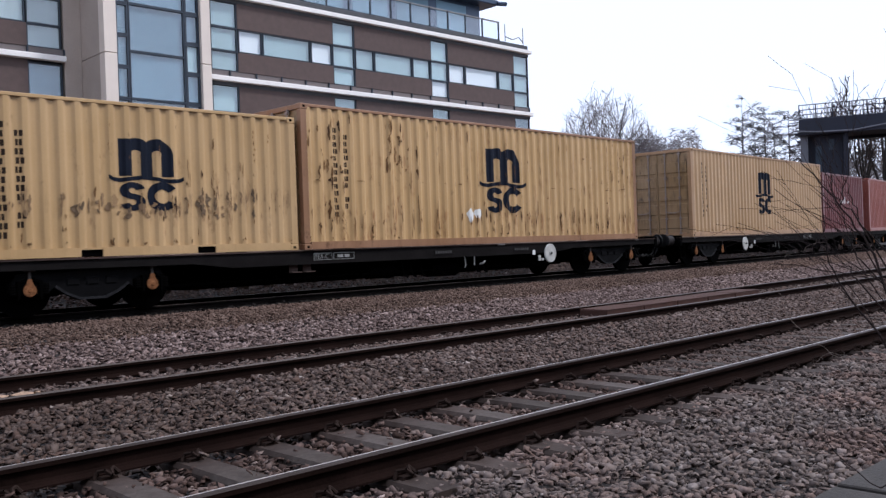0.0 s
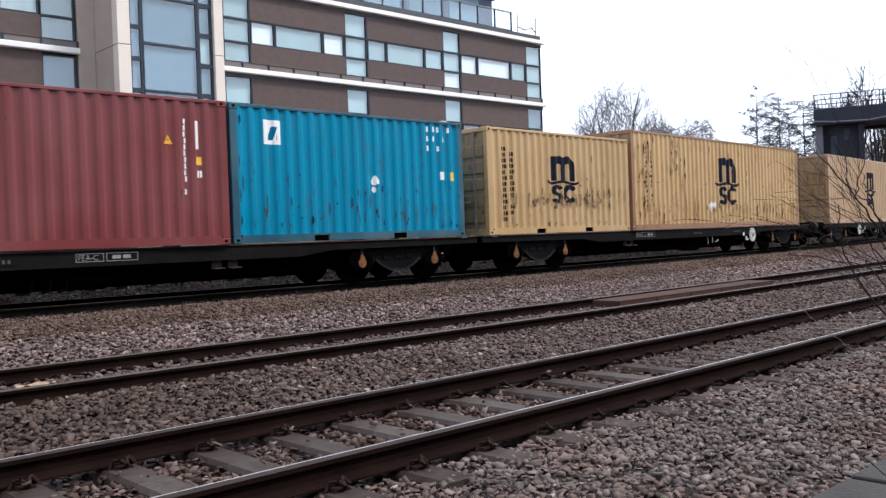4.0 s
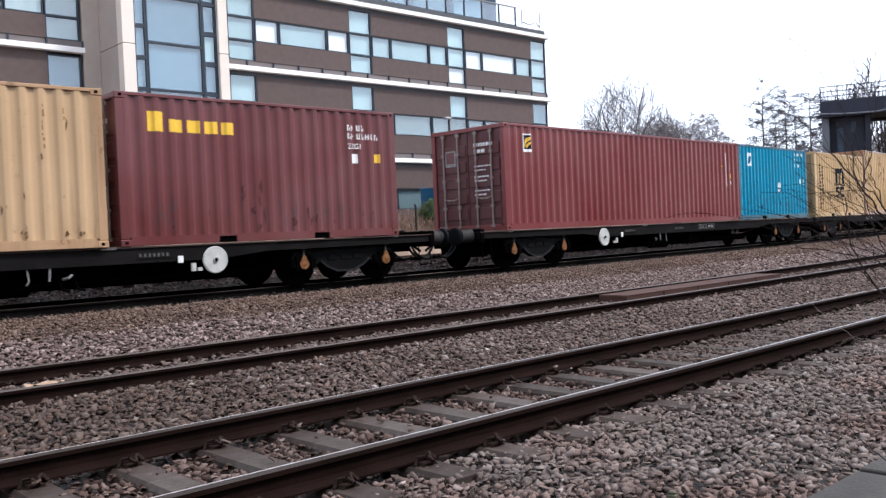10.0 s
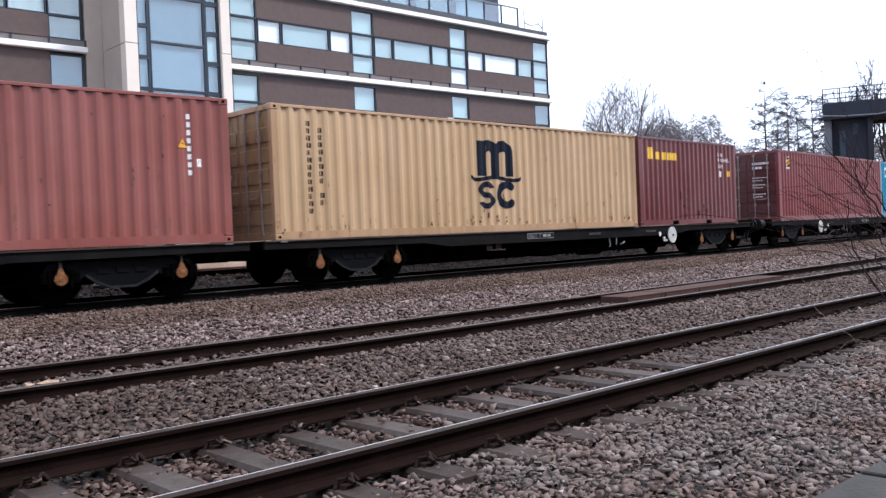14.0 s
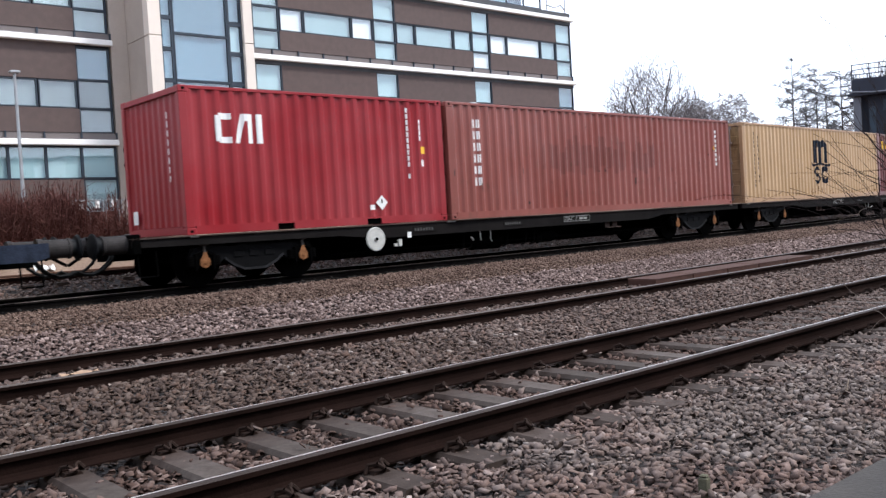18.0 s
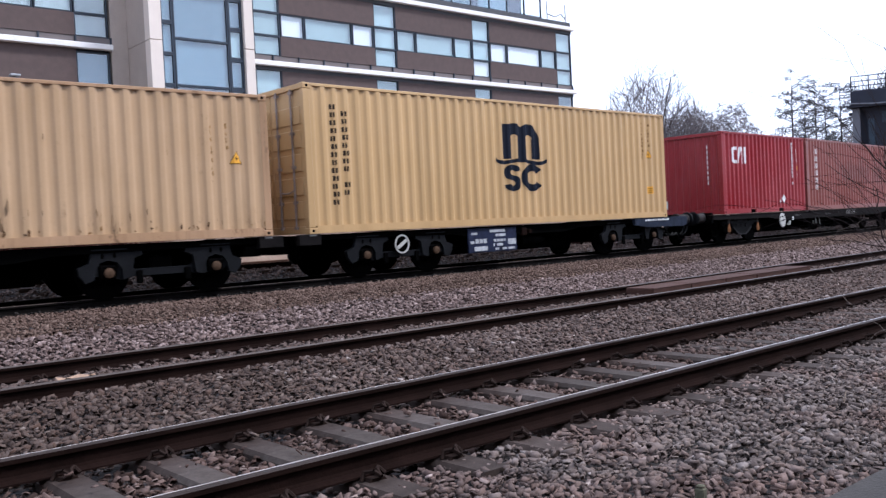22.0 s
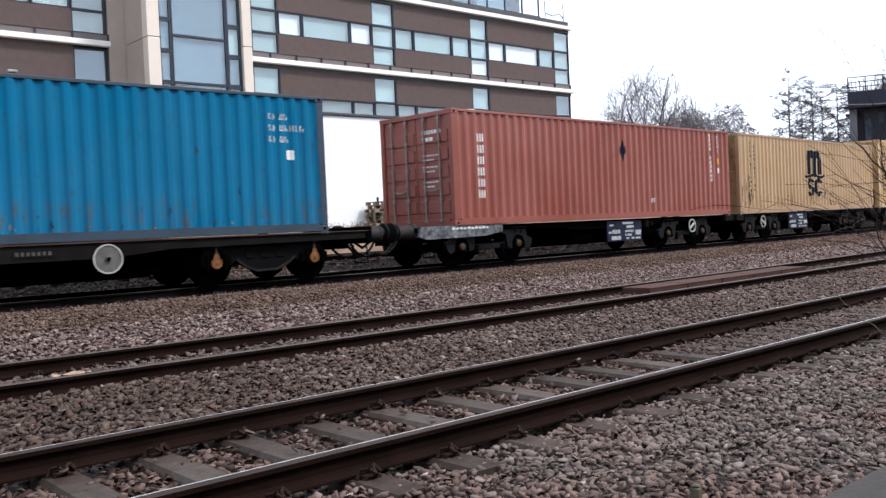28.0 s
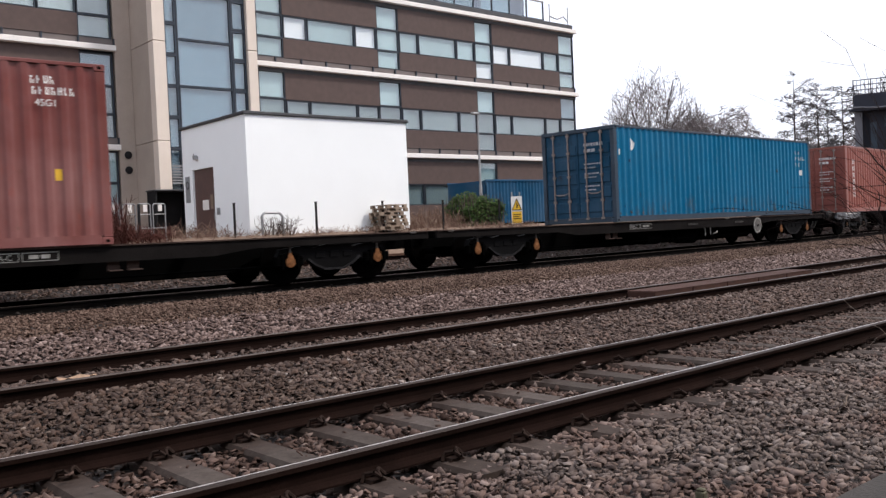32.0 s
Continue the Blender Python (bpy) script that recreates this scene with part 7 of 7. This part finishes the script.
def bridge():
    """Dark girder bridge over the line with a pale pier."""
    x, y = 62 * math.sin(radians(65.75)), 62 * math.cos(radians(65.75))
    b = thing("overbridge", "dark girder bridge with railings on grey piers", "bridge", m=pose(x, y, 0, 0, 0, -67))
    for dy in (0.0, 5.0):
        part("girder", Mesh().box(0, 34, dy, dy + 0.35, 7.75, 8.62, 0.03), M_bridge, b)
        part("bottom_flange", Mesh().box(-0.25, 34, dy - 0.15, dy + 0.5, 7.6, 7.75), M_bridge, b)
        for i in range(34):
            part("railing_post", Mesh().box(i * 1.0, i * 1.0 + 0.07, dy + 0.1, dy + 0.2, 8.62, 9.6), M_bridge, b)
        infill = Mesh()
        for i in range(150):
            infill.box(i * 0.225, i * 0.225 + 0.03, dy + 0.135, dy + 0.165, 8.62, 9.54)
        tagged(part("railing_infill", infill, M_bridge, b), kind="stuff")
        for z in (9.54, 9.22, 8.92):
            part("railing_bar", Mesh().box(0, 34, dy + 0.13, dy + 0.17, z, z + 0.05), M_bridge, b)
    part("deck", Mesh().box(0, 34, 0.35, 5.0, 7.8, 8.2), M_bridge, b)
    part("pier", Mesh().box(0.05, 0.50, 0.3, 1.0, 0.5, 7.6, 0.05), M_pier, b, "pale grey pier")
    # these dark boxes stand in for the shaded recess under the deck
    part("abutment", Mesh().box(0.1, 2.85, 1.1, 4.8, 0.5, 7.6), M_bridge, b)
    part("recess_fill", Mesh().box(0.9, 2.85, 0.8, 1.1, 0.5, 7.6).box(2.6, 2.9, 0.3, 0.8, 0.5, 7.6), M_bridge, b)
    part("wall_panel", Mesh().box(1.75, 2.05, 0.77, 0.8, 6.6, 7.3, 0.01).box(0.95, 1.3, 0.77, 0.8, 5.2, 6.9, 0.01), M_frame_grey, b)
    part("pier", Mesh().box(20.5, 21.3, 0.3, 4.8, -0.4, 7.6, 0.05), M_pier, b)
    part("pipe", Mesh().path([(-0.2, -0.3, 7.85), (1.2, -0.3, 7.72), (3.2, -0.3, 7.68), (5, -0.3, 7.9), (10, -0.3, 7.8)], 0.05), M_pier, b)


bridge()


# ---- foreground twigs ----
def twigs():
    """A bare bush beside the line: some bowed shoots and many thin twigs off them."""
    rnd = random.Random(11)
    t = thing("bare_bush", "leafless bush of long thin dark twigs beside the line", "bush")
    side, up = Vector((-0.35, 0.94, 0)), Vector((0, 0, 1))
    root = Vector((2.62, 0.55, -0.40))
    segs = []

    def shoot(p, d, n, step, r, kids):
        for i in range(n):
            d = (d + (side * rnd.uniform(-0.8, 0.8) + Vector((rnd.uniform(-0.5, 0.5), 0, 0)) + up * rnd.uniform(-0.9, 0.8)) * 0.13).normalized()
            q = p + d * step
            segs.append((p, q, r, r * 0.92))
            p, r = q, r * 0.92
            if kids and rnd.random() < 0.28:
                shoot(p, (d + side * rnd.uniform(-0.2, 0.9) + up * rnd.uniform(-0.8, 0.8)).normalized(), max(2, n - i - 1), step * 0.8, r * 0.6, kids - 1)
    shoots = (  # foot, middle and tip of each, as (y, z) in the bush's plane
        ((0.895, 1.167), (0.993, 1.322), (1.163, 1.518)),
        ((0.994, 1.299), (0.964, 1.407), (0.934, 1.586)),
        ((0.878, 1.178), (1.056, 1.194), (1.224, 1.238)),
        ((0.884, 1.085), (1.073, 1.156), (1.259, 1.230)),
        ((0.881, 1.104), (1.013, 1.124), (1.169, 1.155)),
        ((0.902, 0.959), (1.013, 1.124), (1.037, 1.279)),
        ((0.897, 1.041), (0.967, 1.169), (0.999, 1.292)),
        ((0.954, 1.184), (1.020, 1.294), (1.038, 1.418)),
        ((0.950, 1.289), (1.000, 1.353), (0.975, 1.479)),
        ((0.957, 1.106), (0.996, 1.155), (1.053, 1.231)),
        ((0.955, 1.154), (0.987, 1.204), (1.019, 1.248)),
        ((0.952, 1.237), (0.992, 1.337), (1.009, 1.433)),
        ((0.899, 0.557), (1.012, 0.631), (1.040, 0.697)),
        ((0.890, 0.841), (1.081, 0.929), (1.172, 1.062)),
        ((0.877, 0.805), (1.006, 0.894), (1.087, 0.861)),
        ((1.087, 1.199), (1.160, 1.171), (1.197, 1.149)),
    )
    pale = []
    for k, line in enumerate(shoots):
        foot, mid, tip = [Vector((2.45 + 0.03 * ((k * 5) % 4 - 1.5), y, z)) for y, z in line]
        pts = [foot * (2 * (f - 0.5) * (f - 1)) + mid * (4 * f * (1 - f)) + tip * (2 * f * (f - 0.5)) for f in (0, 0.17, 0.33, 0.5, 0.67, 0.83, 1.0)]
        r = 0.0029 if k in (0, 5) else 0.0009 if k > 12 else 0.0017
        keep = pale if k > 12 else segs
        if k not in (1, 15):
            segs.append((root + up * (0.10 * k), pts[0], r * 1.5, r * 1.1))
        for a, b in zip(pts, pts[1:]):
            bow = (a + b) / 2 + up * rnd.uniform(-0.008, 0.008) + side * rnd.uniform(-0.008, 0.008)
            keep += [(a, bow, r, r * 0.93), (bow, b, r * 0.93, r * 0.88)]
            r *= 0.88
            if k < 13:
                for _ in range(rnd.choice((0, 1, 1, 2) if k < 7 else (0, 0, 1))):
                    shoot(a + (b - a) * rnd.random(), ((b - a).normalized() + side * rnd.uniform(-0.2, 0.5) + up * rnd.uniform(-0.5, 0.5)).normalized(), rnd.randint(3, 6), 0.05, r * 0.45, 1)
    tagged(part("pale_shoot", segments(pale, 5, 0.0006), M_dry_shoot, t, "pale dry curled shoots"), kind="stuff")
    for a, b in zip([root + up * z for z in (0.0, 0.3, 0.6, 0.9)], [root + up * z for z in (0.3, 0.6, 0.9, 1.15)]):
        segs.append((a, b, 0.009, 0.008))
    tagged(part("stem", segments([s for s in segs if s[2] > 0.0018], 6, 0.0012), M_bark_dark, t), kind="stuff")
    tagged(part("twig_mass", segments([s for s in segs if s[2] <= 0.0018], 4, 0.00055), M_bark_dark, t), kind="stuff")


twigs()

for x, y, lean in ((6.36, 3.01, 0.06), (9.78, 4.30, -0.03)):
    stem = thing("dead_stem", "pale dry weed stem standing in the ballast", "weed", m=pose(x, y, -0.24))
    part("stalk", Mesh().path([(0, 0, -0.03), (lean * 0.5, 0, 0.06), (lean * 1.4, 0.01, 0.13)], 0.0035, 5), M_wood, stem)
    part("side_shoot", Mesh().path([(lean * 0.5, 0, 0.06), (lean * 0.5 - 0.03, 0.01, 0.11)], 0.002, 5), M_wood, stem)

stake = thing("marker_stake", "short mossy wooden stake in the ballast", "stake", m=pose(3.810, 2.544, -0.3, 0, 4, 12))
part("post", Mesh().box(-0.024, 0.024, -0.024, 0.024, -0.05, 0.165, 0.006), M_moss, stake)
part("cap", Mesh().box(-0.02, 0.02, -0.02, 0.02, 0.165, 0.18, 0.006), M_moss, stake)


def trough():
    t = thing("cable_trough", "grey concrete cable trough with lids beside the track", "cable trough", kind="structure")
    lid = Mesh().box(-0.495, 0.495, -0.19, 0.19, 0, 0.05, 0.008).data("lid", M_trough)
    for i in range(-2, 16):
        part("lid", lid, None, t, m=along(i * 1.0 + 0.3, 1.88, -0.24 + 0.006 * ((i * 7) % 3)))
    wall = Mesh()
    part("channel", wall.sheet([i * 1.0 for i in range(-3, 18)], (0, 1), lambda s, k: tuple(along(s, 2.06, -0.42 + 0.17 * k).translation)), M_trough, t)


trough()


# ---- sleepers, clips, crossing boards ----
def sleepers():
    body = Mesh().prism([(-0.14, 0), (0.14, 0), (0.125, 0.16), (0.10, 0.19), (-0.10, 0.19), (-0.125, 0.16)], "y", -1.25, 1.25).data("sleeper", M_sleeper)
    pad = Mesh().box(-0.085, 0.085, -0.10, 0.10, 0, 0.012).data("pad", M_clip)
    clip = Mesh()
    for s in (-1, 1):
        clip.path([(-0.085, s * 0.10, 0.004), (-0.055, s * 0.095, 0.05), (-0.03, s * 0.15, 0.062), (0.0, s * 0.175, 0.035), (0.02, s * 0.15, 0.02), (0.03, s * 0.10, 0.052), (0.06, s * 0.07, 0.055), (0.085, s * 0.10, 0.02)], 0.0125, 6)
        clip.prism([(-0.06, 0.0), (0.06, 0.0), (0.045, 0.018), (-0.045, 0.018)], "y", s * 0.085, s * 0.15)
    clip = clip.data("clip", M_clip)
    yc = Y_NEAR + 0.7525
    for i in range(-6, 96):
        s = 2.24 + 0.583 * i
        m = along(s, yc, -0.158 - 0.012 - 0.19)
        part("sleeper", body, None, near_track, m=m)
        if i < 50:
            for y in (-0.7525, 0.7525):
                part("clip", clip, None, near_track, m=along(s, yc + y, -0.158 - 0.012))
    for i in range(-4, 44):
        s = 2.1 + 0.583 * i
        part("sleeper", body, None, mid_track, m=along(s, Y_MID + 0.7525, -0.335))
        if i < 24:
            for y in (-0.7525, 0.7525):
                part("clip", clip, None, mid_track, m=along(s, Y_MID + 0.7525 + y, -0.125))
    for i in range(-8, 60):
        part("sleeper", body, None, far_track, m=along(2.0 + 0.6 * i, Y_TRAIN, Z_TRAIN - 0.36))
    for i in range(-6, 60):
        part("sleeper", body, None, siding_track, m=along(2.3 + 0.65 * i, Y_SIDING, 0.306))
    b = thing("cable_duct", "long brown boxed cable duct lying inside the middle track", "cable duct", kind="structure")
    s = 12.48
    for k in range(5):
        part("duct_section", Mesh().box(0.004, 1.19, 9.02, 9.60, -0.14, 0.012 - 0.002 * (k % 2), 0.012), M_board, b, m=along(s + k * 1.2, 0.0, 0.0))
        part("duct_lid", Mesh().box(0.01, 1.19, 9.01, 9.61, 0.012, 0.022, 0.004), M_board, b, m=along(s + k * 1.2, 0.0, 0.0))
    t = thing("litter", "white plastic scraps on the bank behind the siding", "litter", m=pose(5.96, 20.36, 0.63))
    for k, a in enumerate((-0.16, 0.03, 0.17)):
        part("scrap", Mesh().sheet(range(4), range(4), lambda i, j: (a + i * 0.035 - 0.05, j * 0.05 - 0.08, 0.04 + 0.05 * ((i * 3 + j * 5 + k) % 4) / 3 + 0.03 * j)), M_white_mark, t)
    t = thing("litter", "pale orange crumpled rag lying between the rails", "litter", m=along(2.72, Y_MID + 0.40, -0.035))
    part("scrap", Mesh().sheet(range(7), range(4), lambda i, j: (i * 0.055 - 0.17, j * 0.05 - 0.08, 0.02 + 0.035 * ((i * 3 + j * 5) % 4) / 3)), M_scrap, t)


sleepers()


def stones(name, label, boxes, mat, seed, stained=(), stain=None):
    """Crushed stone, each a jittered block: boxes of (s0, s1, y0, y1, number per square metre, size); those of the stained boxes take the second material."""
    rng = np.random.default_rng(seed)
    corner = np.array([(x, y, z) for z in (-1, 1) for y in (-1, 1) for x in (-1, 1)], float)
    quads = np.array([(4, 5, 7, 6), (0, 1, 5, 4), (2, 6, 7, 3), (0, 4, 6, 2), (1, 3, 7, 5)])
    allv = []
    clean = 0
    for k, (s0, s1, y0, y1, per, size, *lift) in enumerate(list(boxes) + list(stained)):
        cell = 1 / math.sqrt(per)
        gs, gy = np.meshgrid(np.arange(s0, s1, cell), np.arange(y0, y1, cell))
        n = gs.size
        s, y = gs.ravel() + rng.uniform(-0.55, 0.55, n) * cell, gy.ravel() + rng.uniform(-0.55, 0.55, n) * cell
        th = s / (R_LINE - Y_TRAIN)
        px, py = (R_LINE - y) * np.sin(th), R_LINE - (R_LINE - y) * np.cos(th)
        ys = np.array([p[0] for p in PROFILE], float)
        zs = np.array([p[1] for p in PROFILE], float)
        pz = np.interp(y, ys, zs) + (lift[0] if lift else 0.0)
        d = np.stack([rng.uniform(0.7, 1.5, n), rng.uniform(0.45, 1.0, n), rng.uniform(0.16, 0.50, n)], 1) * size * rng.uniform(0.65, 1.25, (n, 1))
        v = corner[None] * (1 - 0.42 * rng.random((n, 8, 3)) * rng.random((n, 1, 1))) * d[:, None, :]
        v += rng.normal(0, 0.19, (n, 8, 3)) * d[:, None, :]
        a, b = rng.uniform(0, 6.283, n), rng.normal(0, 0.42, n)
        c2 = rng.normal(0, 0.42, n)
        ca, sa, cb, sb, cc, sc = np.cos(a), np.sin(a), np.cos(b), np.sin(b), np.cos(c2), np.sin(c2)
        x1 = v[:, :, 0] * cb[:, None] + v[:, :, 2] * sb[:, None]
        z1 = -v[:, :, 0] * sb[:, None] + v[:, :, 2] * cb[:, None]
        y2 = v[:, :, 1] * cc[:, None] - z1 * sc[:, None]
        z2 = v[:, :, 1] * sc[:, None] + z1 * cc[:, None]
        x3 = x1 * ca[:, None] - y2 * sa[:, None]
        y3 = x1 * sa[:, None] + y2 * ca[:, None]
        w = np.stack([x3 + px[:, None], y3 + py[:, None], z2 + (pz + rng.uniform(-0.050, 0.046, n))[:, None]], 2)
        allv.append(w.reshape(-1, 3))
        clean += n * 5 if k < len(boxes) else 0
    V = np.concatenate(allv)
    count = len(V) // 8
    F = (quads[None] + np.arange(count)[:, None, None] * 8).reshape(-1)
    me = bpy.data.meshes.new(name)
    me.vertices.add(len(V))
    me.vertices.foreach_set("co", V.ravel())
    me.loops.add(len(F))
    me.loops.foreach_set("vertex_index", F)
    me.polygons.add(len(F) // 4)
    me.polygons.foreach_set("loop_start", np.arange(0, len(F), 4))
    me.update(calc_edges=True)
    me.validate()
    me.materials.append(mat)
    if stained:
        me.materials.append(stain)
        me.polygons.foreach_set("material_index", (np.arange(len(me.polygons)) >= clean).astype(np.int32))
    tagged(new(name, me), label, "ballast", kind="stuff")


stones("ballast_six_foot", "brown-grey crushed stone ballast beside the near track",
       [(4.2, 6.4, 5.80, 8.1, 380, 0.0250), (6.4, 12, 5.80, 8.1, 700, 0.0250), (12, 26, 5.80, 8.1, 560, 0.030), (26, 60, 5.82, 9.6, 150, 0.055),
        (1.5, 12, 8.3, 9.6, 640, 0.0250), (12, 32, 8.3, 9.6, 480, 0.0290), (-14, 1, 5.82, 9.6, 130, 0.048),
        (7.8, 18, 4.27, 5.58, 720, 0.0235, 0.028), (18, 40, 4.25, 5.6, 280, 0.036, 0.03)]
       + [(2.22 + 0.583 * i, 2.30 + 0.583 * i, 4.36, 5.55, 60, 0.017, 0.095) for i in range(9, 30)], M_stone, 1,
       [(1, 4.2, 5.80, 8.1, 700, 0.0250), (4.2, 6.4, 5.80, 8.1, 380, 0.0250)], M_stone_brown)
stones("ballast_near", "rust-brown crushed stone between the rails of the near track",
       [(1, 8.2, 4.27, 5.58, 760, 0.0235), (-14, 1, 4.27, 5.58, 130, 0.048)]
       + [(2.22 + 0.583 * i, 2.26 + 0.583 * i, 4.36, 5.55, 26, 0.019, 0.095) for i in range(-1, 12)], M_stone_four_foot, 6)
stones("ballast_cess", "dusty grey ballast between the cable trough and the near track",
       [(1.5, 7, 2.12, 4.07, 1050, 0.0212), (7, 13, 2.12, 4.07, 820, 0.0228), (-14, 1.5, 2.12, 4.05, 130, 0.048), (13, 45, 2.12, 4.05, 240, 0.042)], M_stone_dusty, 4)
stones("ballast_shoulder", "pale crushed stone ballast on the bank before the train",
       [(2, 18, 9.85, 11.5, 700, 0.0262), (18, 43, 9.85, 11.5, 400, 0.034), (-14, 2, 9.85, 11.5, 130, 0.048), (43, 65, 9.85, 11.5, 70, 0.055)], M_stone_pale, 2)
stones("ballast_train", "rust-stained ballast beside the train",
       [(2.2, 22, 11.42, 14.25, 820, 0.0205), (22, 50, 11.42, 14.25, 340, 0.030), (-14, 2.2, 11.42, 14.25, 130, 0.046), (50, 70, 11.42, 14.25, 70, 0.055)], M_stone_rust, 3)
# stones under the wagons, their shade painted into the colour
stones("ballast_oily_shade", "oily ballast painted black with the train's shade", [(3, 45, 14.2, 16.55, 110, 0.034)], M_stone_oily_shade, 5)
stones("ballast_siding", "dark brown-grey ballast of the siding behind the train",
       [(2, 36, 16.5, 18.12, 330, 0.030), (2, 36, 18.3, 19.6, 200, 0.034), (36, 60, 16.5, 18.1, 70, 0.055)], M_stone, 7)


# ---- what moves ----
RUN = [(0, -42.01), (1, -39.32), (2, -36.60), (2.5, -35.20), (4.5, -29.33), (5, -27.83), (6, -24.72), (7, -21.50), (8, -18.19), (9, -14.78), (10, -11.31), (11, -7.62), (12, -3.90), (13, -0.08), (13.5, 1.93), (15.5, 10.18), (16, 12.26), (17, 16.57), (18, 20.90), (19, 25.19), (20, 29.72), (21, 34.31), (22, 38.89), (23, 43.67), (24, 48.50), (25, 53.46), (25.5, 55.93), (27.5, 65.90), (28, 68.55), (29, 73.75), (30, 78.97), (31, 84.41), (32, 89.85)]


def train_at(t):
    """Metres that the train has gone at t seconds, smooth between the rows."""
    for i in range(len(RUN) - 1):
        if t <= RUN[i + 1][0]:
            break
    (t0, a), (t1, b) = RUN[i], RUN[i + 1]
    h = t1 - t0

    def slope(j):
        lo, hi = max(0, j - 1), min(len(RUN) - 1, j + 1)
        return (RUN[hi][1] - RUN[lo][1]) / (RUN[hi][0] - RUN[lo][0])
    k = (t - t0) / h
    return (2 * k ** 3 - 3 * k ** 2 + 1) * a + (k ** 3 - 2 * k ** 2 + k) * h * slope(i) + (3 * k ** 2 - 2 * k ** 3) * b + (k ** 3 - k ** 2) * h * slope(i + 1)


def motions():
    half = [i * 0.5 for i in range(65)]
    tenth = [i * 0.1 for i in range(321)]
    for ob, u, z in moving:
        walk(ob, [(t, along(train_at(t) + u, Y_TRAIN, z)) for t in half])
    turn = [(t, math.degrees(train_at(t) / 0.42)) for t in tenth]
    for ob, x in wheels:
        walk(ob, [(t, pose(x, 0, 0.42, 0, a, 0)) for t, a in turn])


motions()
